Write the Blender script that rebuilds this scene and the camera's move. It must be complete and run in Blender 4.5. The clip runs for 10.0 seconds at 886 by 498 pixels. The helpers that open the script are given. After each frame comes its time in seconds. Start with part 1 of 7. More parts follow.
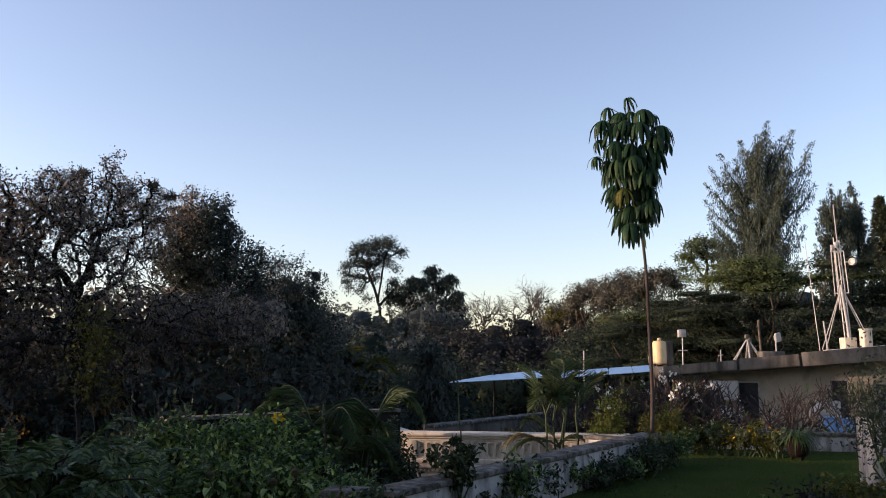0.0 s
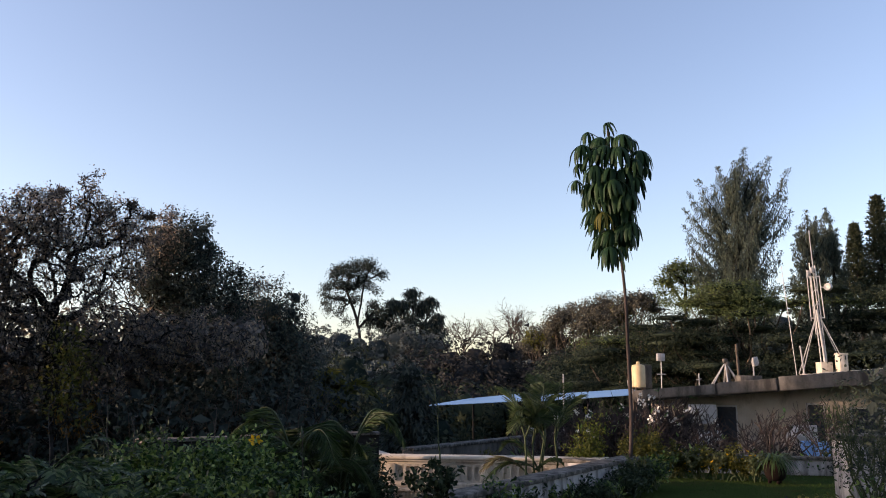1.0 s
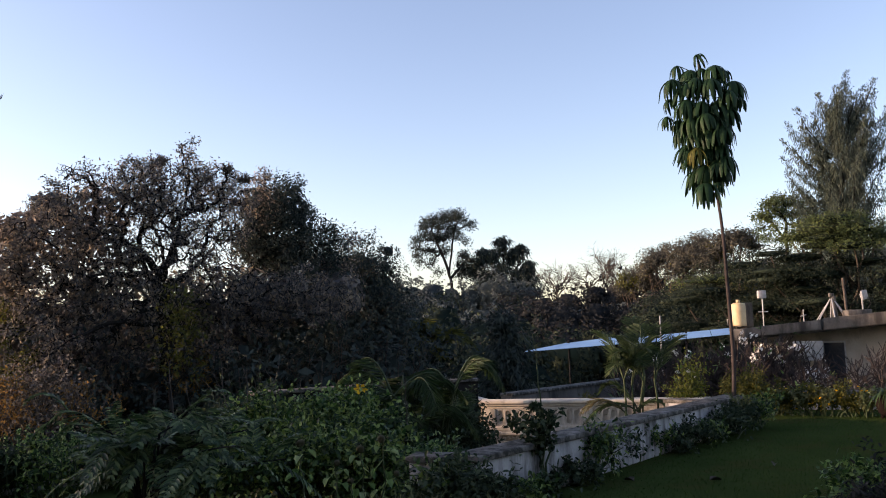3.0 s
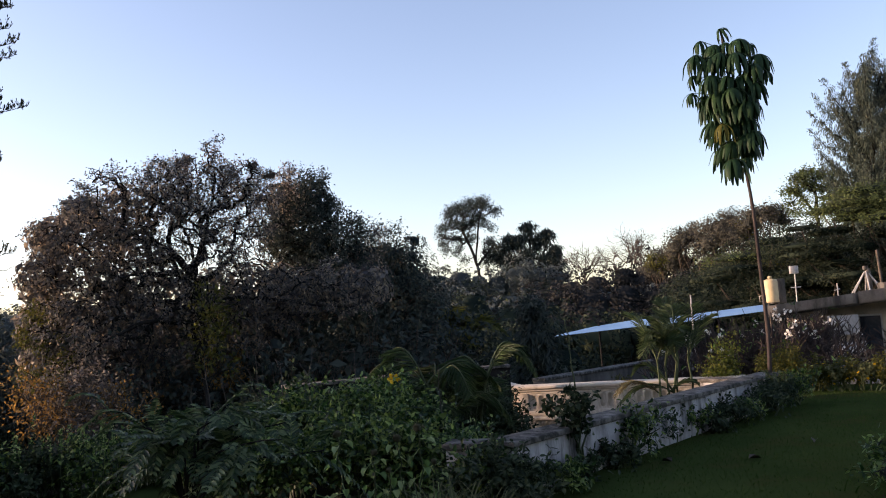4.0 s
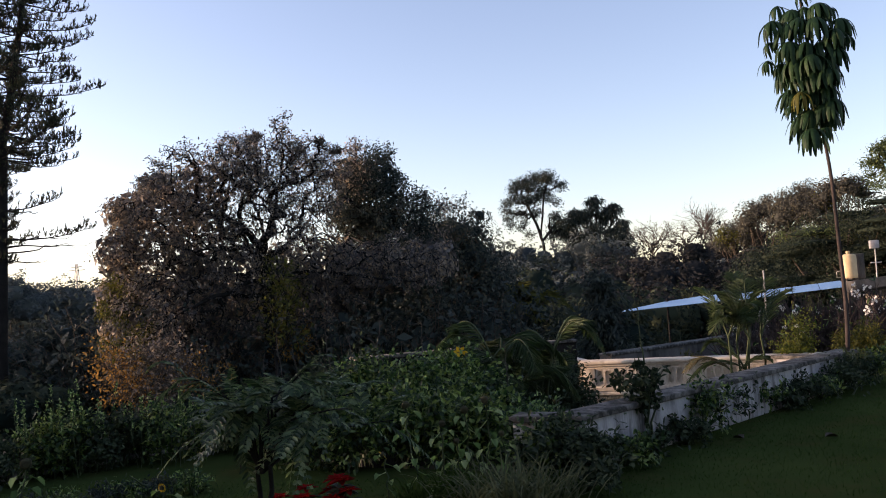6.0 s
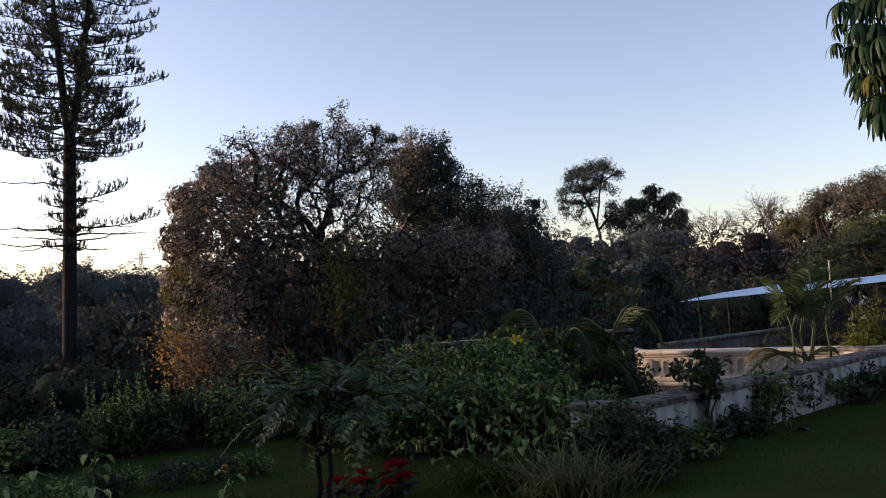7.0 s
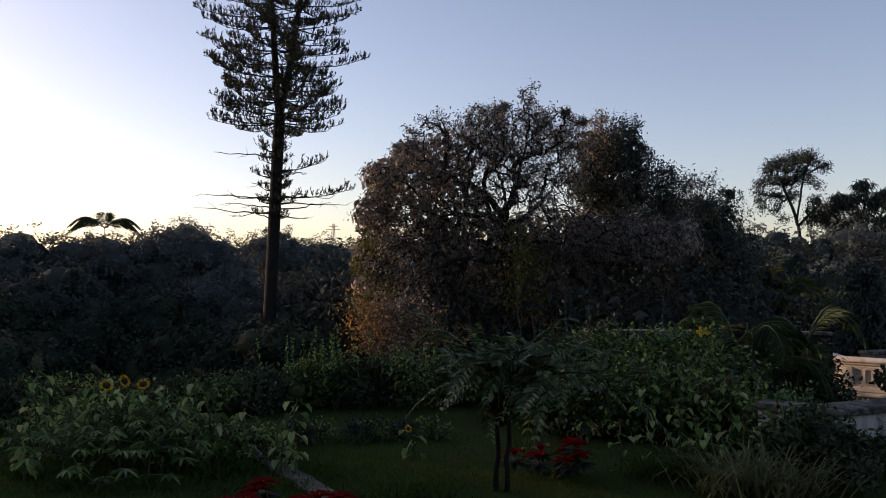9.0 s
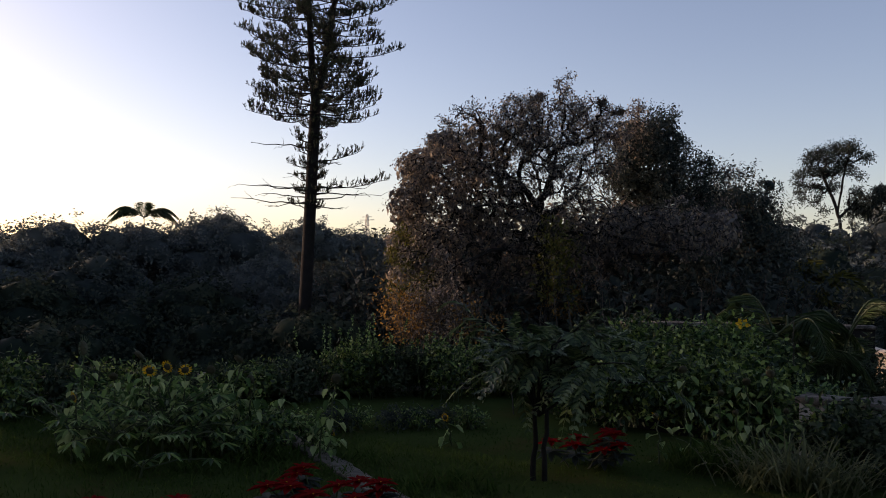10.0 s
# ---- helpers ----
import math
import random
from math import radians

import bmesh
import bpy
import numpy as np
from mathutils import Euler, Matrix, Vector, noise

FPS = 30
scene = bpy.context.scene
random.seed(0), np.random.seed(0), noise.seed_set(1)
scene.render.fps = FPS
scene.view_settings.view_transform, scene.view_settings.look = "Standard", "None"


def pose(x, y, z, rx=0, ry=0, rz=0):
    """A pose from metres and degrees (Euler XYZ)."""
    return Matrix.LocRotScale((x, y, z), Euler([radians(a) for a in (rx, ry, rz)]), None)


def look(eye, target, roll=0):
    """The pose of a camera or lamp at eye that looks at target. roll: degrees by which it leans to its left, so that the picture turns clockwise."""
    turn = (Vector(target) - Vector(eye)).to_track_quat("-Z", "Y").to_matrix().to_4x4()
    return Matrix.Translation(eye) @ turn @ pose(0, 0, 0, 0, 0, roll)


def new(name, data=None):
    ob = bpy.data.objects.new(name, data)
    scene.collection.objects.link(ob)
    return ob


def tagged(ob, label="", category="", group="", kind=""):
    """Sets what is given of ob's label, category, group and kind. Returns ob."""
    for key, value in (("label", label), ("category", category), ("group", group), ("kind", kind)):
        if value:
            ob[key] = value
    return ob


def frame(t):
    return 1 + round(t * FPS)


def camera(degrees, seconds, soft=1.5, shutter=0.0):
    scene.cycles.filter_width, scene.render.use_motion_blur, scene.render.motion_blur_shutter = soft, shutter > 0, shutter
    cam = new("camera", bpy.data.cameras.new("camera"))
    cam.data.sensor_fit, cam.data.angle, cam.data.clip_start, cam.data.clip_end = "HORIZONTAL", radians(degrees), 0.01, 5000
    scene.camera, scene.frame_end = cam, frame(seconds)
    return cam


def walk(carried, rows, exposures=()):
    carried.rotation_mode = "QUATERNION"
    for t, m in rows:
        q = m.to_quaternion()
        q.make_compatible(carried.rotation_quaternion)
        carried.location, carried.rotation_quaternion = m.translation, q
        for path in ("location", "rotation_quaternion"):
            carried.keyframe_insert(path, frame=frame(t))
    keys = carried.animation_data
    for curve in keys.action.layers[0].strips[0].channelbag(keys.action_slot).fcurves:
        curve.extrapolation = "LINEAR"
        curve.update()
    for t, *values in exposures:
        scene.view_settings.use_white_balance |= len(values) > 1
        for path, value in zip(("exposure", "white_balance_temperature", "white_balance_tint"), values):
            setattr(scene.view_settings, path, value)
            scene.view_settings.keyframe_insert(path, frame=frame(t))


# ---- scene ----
cam = camera(57.68, 10.0, 1.0)
PATH = [
    (0.0, pose(-0.000, -0.000, 1.550, 98.000, 0.000, 0.000)),
    (0.2, pose(0.004, -0.009, 1.556, 98.420, 0.380, -1.440)),
    (0.5, pose(0.011, -0.025, 1.568, 99.418, 0.965, -1.524)),
    (1.0, pose(-0.001, -0.017, 1.535, 99.623, -0.235, -1.444)),
    (1.5, pose(-0.026, -0.024, 1.511, 98.848, -1.690, -0.932)),
    (2.0, pose(-0.041, -0.037, 1.501, 96.545, -1.673, 2.240)),
    (2.5, pose(-0.030, -0.068, 1.517, 96.200, 0.372, 3.940)),
    (4.0, pose(-0.057, -0.054, 1.513, 95.354, 3.877, 7.238)),
    (4.5, pose(-0.064, -0.049, 1.507, 94.850, 4.147, 8.974)),
    (5.0, pose(-0.065, -0.055, 1.501, 94.450, 4.130, 10.686)),
    (6.5, pose(-0.092, -0.054, 1.491, 93.625, 3.228, 12.743)),
    (7.0, pose(-0.101, -0.059, 1.479, 93.342, 3.170, 15.702)),
    (7.5, pose(-0.102, -0.106, 1.470, 93.337, 2.404, 21.383)),
    (8.0, pose(-0.119, -0.153, 1.455, 93.162, 0.897, 25.702)),
    (8.5, pose(-0.134, -0.156, 1.444, 92.899, -0.173, 26.869)),
    (9.0, pose(-0.131, -0.164, 1.439, 92.402, -0.794, 28.276)),
    (9.5, pose(-0.137, -0.159, 1.440, 92.051, -1.110, 28.377)),
    (10.0, pose(-0.159, -0.188, 1.427, 91.718, -1.147, 30.618)),
]
walk(cam, PATH, [(0.0, 1.4, 7550, 28), (2.3, 1.54, 7600, 29), (5.0, 1.62, 7700, 30), (6.5, 1.46, 7800, 31), (7.5, 1.2, 7850, 31), (10.0, 0.8, 7850, 32)])

# ---- world and light ----
SUN_AZ, SUN_EL = 94.0, 9.5          # degrees to the left of the y axis, above the horizon
world = bpy.data.worlds.new("sky")
scene.world = world
world.use_nodes = True
wn = world.node_tree.nodes
sky = wn.new("ShaderNodeTexSky")
sky.sky_type, sky.sun_disc = "NISHITA", False
sky.sun_elevation, sky.sun_rotation = radians(SUN_EL), radians(-SUN_AZ)
sky.altitude, sky.air_density, sky.dust_density, sky.ozone_density = 900, 1.0, 2.3, 2.0
wn["Background"].inputs[1].default_value = 0.14
world.node_tree.links.new(sky.outputs[0], wn["Background"].inputs[0])
sun = new("sun", bpy.data.lights.new("sun", "SUN"))
sun.data.energy, sun.data.angle, sun.data.color = 2.4, radians(0.6), (1.0, 0.82, 0.63)
sa, se = radians(SUN_AZ), radians(SUN_EL)
sun.matrix_basis = look((-math.sin(sa) * math.cos(se) * 60, math.cos(sa) * math.cos(se) * 60, math.sin(se) * 60), (0, 0, 0))

# ---- small helpers ----
Z = Vector((0, 0, 1))


def at(az, d, z):
    """A place by its bearing (degrees to the left of the y axis), distance and height."""
    a = radians(az)
    return np.array((-math.sin(a) * d, math.cos(a) * d, z))


def nearby(az, d, z=0.0):
    """A place in the near left garden, by its bearing and distance from the end of the camera's way."""
    return at(az, d * 0.93, z) + np.array((-0.16, -0.18, 0.0))


def up(el, d):
    """The height at that elevation above the eye."""
    return 1.55 + d * math.tan(radians(el))


def unit(v):
    v = np.asarray(v, float)
    return v / np.maximum(np.linalg.norm(v, axis=-1, keepdims=True), 1e-9)


class Geo:
    """Gathers vertices and faces of one mesh."""

    def __init__(self):
        self.v, self.f, self.n = [], [], 0

    def add(self, v, f):
        v = np.asarray(v, float).reshape(-1, 3)
        self.v.append(v)
        self.f.append(np.asarray(f, int) + self.n)
        self.n += len(v)
        return self

    def mesh(self, name, material, smooth=True):
        me = bpy.data.meshes.new(name)
        v = np.concatenate(self.v) if self.v else np.zeros((0, 3))
        loops = np.concatenate([f.ravel() for f in self.f])
        sizes = np.concatenate([np.full(len(f), f.shape[1]) for f in self.f])
        me.vertices.add(len(v))
        me.vertices.foreach_set("co", v.astype(np.float32).ravel())
        me.loops.add(len(loops))
        me.loops.foreach_set("vertex_index", loops.astype(np.int32))
        me.polygons.add(len(sizes))
        me.polygons.foreach_set("loop_start", (np.cumsum(sizes) - sizes).astype(np.int32))
        me.polygons.foreach_set("use_smooth", np.full(len(sizes), smooth))
        me.update(calc_edges=True)
        me.validate()
        me.materials.append(material)
        return me


def part(name, geo, material, parent=None, label="", smooth=True):
    """One mesh object under a thing or a part."""
    if isinstance(geo, bmesh.types.BMesh):
        me = bpy.data.meshes.new(name)
        geo.to_mesh(me)
        geo.free()
        me.materials.append(material)
        for p in me.polygons:
            p.use_smooth = smooth
    elif isinstance(geo, Geo):
        me = geo.mesh(name, material, smooth)
    else:
        me = geo
    ob = new(name, me)
    ob.parent = parent
    return tagged(ob, label)


def thing(name, place, label, category, group="", kind=""):
    """An empty at the thing's base; parts under it are given in the thing's own space."""
    ob = new(name)
    ob.empty_display_size = 0.1
    ob.location = Vector([float(c) for c in place])
    return tagged(ob, label, category, group, kind)


def tube(geo, pts, radii, sides=6, cap=True):
    """A tapered pipe along points."""
    pts = np.asarray(pts, float)
    m = len(pts)
    radii = np.broadcast_to(np.asarray(radii, float), (m,))
    d = unit(np.gradient(pts, axis=0))
    ref = np.array((0.31, 0.23, 0.92)) if abs(d[0][2]) < 0.9 else np.array((1.0, 0.1, 0.0))
    a = unit(np.cross(d, ref))
    b = np.cross(d, a)
    th = np.arange(sides) * 2 * math.pi / sides
    ring = a[:, None] * np.cos(th)[None, :, None] + b[:, None] * np.sin(th)[None, :, None]
    v = (pts[:, None] + ring * radii[:, None, None]).reshape(-1, 3)
    i, j = np.meshgrid(np.arange(m - 1), np.arange(sides), indexing="ij")
    k = (j + 1) % sides
    f = np.stack([i * sides + j, i * sides + k, (i + 1) * sides + k, (i + 1) * sides + j], -1).reshape(-1, 4)
    geo.add(v, f)
    if cap and sides > 3:
        geo.add(v[-sides:], [list(range(sides))])
        geo.add(v[:sides], [list(range(sides))[::-1]])
    return geo


def bend(a, b, rng, n=6, sag=0.0, wild=0.06):
    """A wandering line from a to b."""
    a, b = np.asarray(a, float), np.asarray(b, float)
    s = np.linspace(0, 1, n)[:, None]
    p = a + (b - a) * s
    size = np.linalg.norm(b - a)
    w = rng.normal(0, wild * size, (n, 3)) * np.sin(s * math.pi)
    p = p + w
    p[:, 2] += sag * size * np.sin(s[:, 0] * math.pi)
    return p


def leaves(geo, base, ahead, normal, length, width, fold=0.18, fine=False, curl=0.0):
    """Leaves with a folded midrib: two triangles each, or four with a rounder outline."""
    base, ahead, normal = np.asarray(base, float), unit(ahead), np.asarray(normal, float)
    n = len(base)
    side = unit(np.cross(ahead, normal))
    nor = np.cross(side, ahead)
    L = np.broadcast_to(length, (n,))[:, None]
    W = np.broadcast_to(width, (n,))[:, None] * 0.5
    tip = base + ahead * L - nor * L * curl
    q = np.arange(n)[:, None]
    if not fine:
        mid = base + ahead * L * 0.45 + nor * W * fold * 2
        v = np.stack([base, mid + side * W, tip, mid - side * W], 1)
        geo.add(v, np.concatenate([q * 4 + (0, 1, 2), q * 4 + (0, 2, 3)]))
    else:
        lift = nor * W * fold * 2
        m1, m2 = base + ahead * L * 0.28 + lift, base + ahead * L * 0.68 + lift - nor * L * curl * 0.4
        v = np.stack([base, m1 + side * W * 0.92, m2 + side * W * 0.8, tip, m2 - side * W * 0.8, m1 - side * W * 0.92], 1)
        geo.add(v, np.concatenate([q * 6 + (0, 1, 2, 3), q * 6 + (0, 3, 4, 5)]))
    return geo


def ball_points(rng, n):
    return unit(rng.normal(size=(n, 3)))


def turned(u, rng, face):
    """Most of the leaves that look away from the camera are turned round to its side."""
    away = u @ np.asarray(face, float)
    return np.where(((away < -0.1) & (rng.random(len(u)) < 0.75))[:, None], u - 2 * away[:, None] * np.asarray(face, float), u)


def clump(geo, rng, c, r, clusters, per, L, W, droop=0.3, spread=0.28, shell=0.45, fine=False, twigs=None, root=None, twig_r=0.012, face=None, laid=False):
    """One clump of a crown: twigs that end in tufts of leaves, spread through an uneven ellipsoid."""
    c, r = np.asarray(c, float), np.broadcast_to(np.asarray(r, float), (3,))
    u = ball_points(rng, clusters)
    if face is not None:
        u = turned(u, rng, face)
    rad = shell + (1 - shell) * rng.random(clusters) ** 0.7
    ph = rng.random(3) * 6
    lump = 1 + 0.16 * np.sin(u[:, 0] * 4.1 + ph[0]) * np.sin(u[:, 1] * 3.7 + ph[1]) + 0.12 * np.sin(u[:, 2] * 6 + ph[2]) + rng.normal(0, 0.05, clusters)
    cc = c + u * r * (rad * lump)[:, None]
    rm = float(r.mean())
    off = np.clip(rng.normal(0, spread * min(rm, 1.0), (clusters, per, 3)), -0.3, 0.3)
    p = (cc[:, None] + off).reshape(-1, 3)
    out = unit(np.repeat(u, per, 0) * 0.6 + rng.normal(0, 0.7, (clusters * per, 3)) + (0, 0, -droop))
    nor = unit(rng.normal(0, 0.55, (clusters * per, 3)) + (0, 0, 1) + np.repeat(u, per, 0) * 0.5)
    k = clusters * per
    if laid:
        uu = np.repeat(unit(u / r), per, 0)
        nor = unit(uu + rng.normal(0, 0.42, (k, 3)) + (0, 0, 0.25))
        out = unit(np.cross(uu, ball_points(rng, k)) + uu * rng.uniform(-0.1, 0.5, (k, 1)) + (0, 0, -0.2))
    leaves(geo, p, out, nor, L * rng.uniform(0.65, 1.2, k), W * rng.uniform(0.7, 1.2, k), fine=fine)
    if twigs is not None:
        start = c - (0, 0, r[2] * 0.5) if root is None else np.asarray(root, float)
        for i in range(clusters):
            tube(twigs, bend(start + (cc[i] - start) * rng.uniform(0.2, 0.5), cc[i], rng, 4, 0.08, 0.09), np.linspace(twig_r, twig_r * 0.3, 4), 3, False)
    return cc


def box(geo, c, s, turn=0.0):
    """A box with its middle, sizes and turn about z."""
    x, y, z = [k / 2 for k in s]
    v = np.array([(-x, -y, -z), (x, -y, -z), (x, y, -z), (-x, y, -z), (-x, -y, z), (x, -y, z), (x, y, z), (-x, y, z)])
    t = radians(turn)
    v = v @ np.array([[math.cos(t), math.sin(t), 0], [-math.sin(t), math.cos(t), 0], [0, 0, 1]]) + np.asarray(c, float)
    return geo.add(v, [(0, 3, 2, 1), (4, 5, 6, 7), (0, 1, 5, 4), (1, 2, 6, 5), (2, 3, 7, 6), (3, 0, 4, 7)])


def bevel_box(s, r=0.01, segments=2):
    """A box about the origin with rounded edges."""
    bm = bmesh.new()
    bmesh.ops.create_cube(bm, size=1.0)
    bmesh.ops.scale(bm, vec=s, verts=bm.verts)
    bmesh.ops.bevel(bm, geom=bm.edges[:], offset=r, segments=segments, affect="EDGES", profile=0.5)
    return bm


def lathe(profile, sides=20):
    """A turned shape from (radius, height) pairs."""
    g = Geo()
    th = np.arange(sides) * 2 * math.pi / sides
    v = np.array([(r * math.cos(a), r * math.sin(a), z) for r, z in profile for a in th])
    f = [(i * sides + j, i * sides + (j + 1) % sides, (i + 1) * sides + (j + 1) % sides, (i + 1) * sides + j) for i in range(len(profile) - 1) for j in range(sides)]
    g.add(v, f)
    return g


# ---- materials ----
def base_mat(name):
    m = bpy.data.materials.new(name)
    m.use_nodes = True
    t = m.node_tree
    return m, t, t.nodes, t.links, t.nodes["Principled BSDF"]


def ramp(nodes, stops):
    r = nodes.new("ShaderNodeValToRGB")
    e = r.color_ramp.elements
    while len(e) < len(stops):
        e.new(0.5)
    for k, (p, c) in zip(e, stops):
        k.position, k.color = p, (*c, 1)
    return r


def surface(name, low, high, rough=0.8, scale=3.0, fine=40.0, bump=0.3, metal=0.0, stain=None, stain_scale=1.2, stain_at=(0.5, 0.68), streak=0.0, gloss=0.3):
    """A weathered surface: two scales of tone, stains with a shape of their own, fine relief."""
    m, t, nd, ln, b = base_mat(name)
    co = nd.new("ShaderNodeTexCoord")
    n1, n2 = nd.new("ShaderNodeTexNoise"), nd.new("ShaderNodeTexNoise")
    n1.inputs["Scale"].default_value, n1.inputs["Detail"].default_value = scale, 6
    n2.inputs["Scale"].default_value, n2.inputs["Detail"].default_value = fine, 4
    for n in (n1, n2):
        ln.new(co.outputs["Object"], n.inputs["Vector"])
    mix = nd.new("ShaderNodeMath")
    mix.operation = "MULTIPLY_ADD"
    mix.inputs[1].default_value = 0.35
    ln.new(n2.outputs["Fac"], mix.inputs[0])
    ln.new(n1.outputs["Fac"], mix.inputs[2])
    r = ramp(nd, [(0.42, low), (0.92, high)])
    ln.new(mix.outputs[0], r.inputs[0])
    col = r.outputs[0]
    if stain:
        mp = nd.new("ShaderNodeMapping")
        mp.inputs["Scale"].default_value = (1, 1, 1 - streak)
        n3 = nd.new("ShaderNodeTexNoise")
        n3.inputs["Scale"].default_value, n3.inputs["Detail"].default_value, n3.inputs["Roughness"].default_value = stain_scale, 8, 0.65
        ln.new(co.outputs["Object"], mp.inputs[0])
        ln.new(mp.outputs[0], n3.inputs["Vector"])
        r3 = ramp(nd, [(stain_at[0], (0, 0, 0)), (stain_at[1], (1, 1, 1))])
        ln.new(n3.outputs["Fac"], r3.inputs[0])
        mx = nd.new("ShaderNodeMixRGB")
        mx.inputs[2].default_value = (*stain, 1)
        ln.new(r3.outputs[0], mx.inputs[0])
        ln.new(col, mx.inputs[1])
        col = mx.outputs[0]
    ln.new(col, b.inputs["Base Color"])
    b.inputs["Roughness"].default_value, b.inputs["Metallic"].default_value = rough, metal
    b.inputs["Specular IOR Level"].default_value = gloss
    bp = nd.new("ShaderNodeBump")
    bp.inputs["Strength"].default_value, bp.inputs["Distance"].default_value = bump, 0.02
    ln.new(mix.outputs[0], bp.inputs["Height"])
    ln.new(bp.outputs[0], b.inputs["Normal"])
    return m


def foliage(name, colours, rough=0.55, through_leaf=0.3, scale=0.8, gloss=0.18, vary=0.55):
    """Leaves: each one its own tone, patches of tone over the crown, light passing through."""
    m, t, nd, ln, b = base_mat(name)
    g = nd.new("ShaderNodeNewGeometry")
    co = nd.new("ShaderNodeTexCoord")
    n = nd.new("ShaderNodeTexNoise")
    n.inputs["Scale"].default_value, n.inputs["Detail"].default_value = scale, 3
    ln.new(co.outputs["Object"], n.inputs["Vector"])
    a = nd.new("ShaderNodeMath")
    a.operation = "MULTIPLY_ADD"
    a.inputs[1].default_value, a.inputs[2].default_value = vary, 0.225 - vary / 2
    ln.new(g.outputs["Random Per Island"], a.inputs[0])
    s = nd.new("ShaderNodeMath")
    s.operation = "MULTIPLY_ADD"
    s.inputs[1].default_value = 0.5
    ln.new(n.outputs["Fac"], s.inputs[0])
    ln.new(a.outputs[0], s.inputs[2])
    f = nd.new("ShaderNodeTexNoise")
    f.inputs["Scale"].default_value, f.inputs["Detail"].default_value, f.inputs["Roughness"].default_value = 5.0, 6, 0.75
    ln.new(co.outputs["Object"], f.inputs["Vector"])
    s2 = nd.new("ShaderNodeMath")
    s2.operation = "MULTIPLY_ADD"
    s2.inputs[1].default_value = 0.5
    ln.new(f.outputs["Fac"], s2.inputs[0])
    ln.new(s.outputs[0], s2.inputs[2])
    s = nd.new("ShaderNodeMath")
    s.operation = "SUBTRACT"
    s.inputs[1].default_value = 0.25
    ln.new(s2.outputs[0], s.inputs[0])
    k = len(colours)
    r = ramp(nd, [(0.12 + 0.7 * i / max(k - 1, 1), c) for i, c in enumerate(colours)])
    ln.new(s.outputs[0], r.inputs[0])
    ln.new(r.outputs[0], b.inputs["Base Color"])
    b.inputs["Roughness"].default_value = rough
    b.inputs["Specular IOR Level"].default_value = gloss
    tr = nd.new("ShaderNodeBsdfTranslucent")
    ln.new(r.outputs[0], tr.inputs[0])
    mx = nd.new("ShaderNodeMixShader")
    mx.inputs[0].default_value = through_leaf
    ln.new(b.outputs[0], mx.inputs[1])
    ln.new(tr.outputs[0], mx.inputs[2])
    ln.new(mx.outputs[0], nd["Material Output"].inputs[0])
    return m


def plain(name, colour, rough=0.6, metal=0.0, scale=12.0):
    lo = tuple(c * 0.72 for c in colour)
    hi = tuple(min(c * 1.15, 0.9) for c in colour)
    return surface(name, lo, hi, rough, scale, 60.0, 0.12, metal)


M_BARK = surface("bark", (0.035, 0.028, 0.022), (0.13, 0.105, 0.085), 0.95, 4, 30, 0.8)
M_BARK_PALE = surface("pale_bark", (0.10, 0.085, 0.07), (0.26, 0.23, 0.19), 0.9, 4, 30, 0.6)
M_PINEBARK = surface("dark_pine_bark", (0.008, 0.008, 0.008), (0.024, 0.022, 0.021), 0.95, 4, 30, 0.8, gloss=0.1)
M_TWIG = surface("dry_twigs", (0.042, 0.037, 0.034), (0.105, 0.09, 0.08), 0.95, 3, 30, 0.4)
M_BLUNT = surface("grey_brown_branches", (0.028, 0.023, 0.022), (0.075, 0.06, 0.056), 0.95, 3, 30, 0.4, gloss=0.1)
# Greys carry the haze; the warm last tone stands in for backlit glints.
M_MANGO = foliage("mango_leaves", [(0.0598, 0.0575, 0.0593), (0.1127, 0.1081, 0.1076), (0.1725, 0.1587, 0.149), (0.345, 0.2702, 0.1863)], 0.5, 0.42, 0.8, 0.25, 0.8)
# Rusty leaf tone; its bright orange stands in for low sun.
M_RUST_SUN = foliage("rusty_sun_toned_leaves", [(0.075, 0.055, 0.02), (0.24, 0.14, 0.042), (0.38, 0.21, 0.058)], 0.6, 0.5)
M_OLIVE = foliage("olive_leaves", [(0.03, 0.04, 0.012), (0.08, 0.085, 0.02), (0.15, 0.14, 0.03)], 0.6, 0.4)
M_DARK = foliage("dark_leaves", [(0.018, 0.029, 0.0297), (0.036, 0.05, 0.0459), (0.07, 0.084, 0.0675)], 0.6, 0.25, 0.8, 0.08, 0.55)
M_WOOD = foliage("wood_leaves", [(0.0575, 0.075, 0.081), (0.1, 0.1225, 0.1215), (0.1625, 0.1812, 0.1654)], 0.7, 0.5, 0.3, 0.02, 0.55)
M_GREEN = foliage("garden_leaves", [(0.010, 0.038, 0.009), (0.048, 0.120, 0.030), (0.180, 0.275, 0.078)], 0.4, 0.38, 0.8, 0.3, 1.0)
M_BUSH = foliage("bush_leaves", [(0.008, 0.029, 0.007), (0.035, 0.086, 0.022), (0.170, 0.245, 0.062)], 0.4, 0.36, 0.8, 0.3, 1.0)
M_YELLOW = foliage("yellow_green_leaves", [(0.045, 0.07, 0.014), (0.10, 0.125, 0.022), (0.20, 0.19, 0.035)], 0.5, 0.4)
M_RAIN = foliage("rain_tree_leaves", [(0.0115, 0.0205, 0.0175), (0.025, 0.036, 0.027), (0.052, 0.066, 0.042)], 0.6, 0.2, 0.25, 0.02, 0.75)
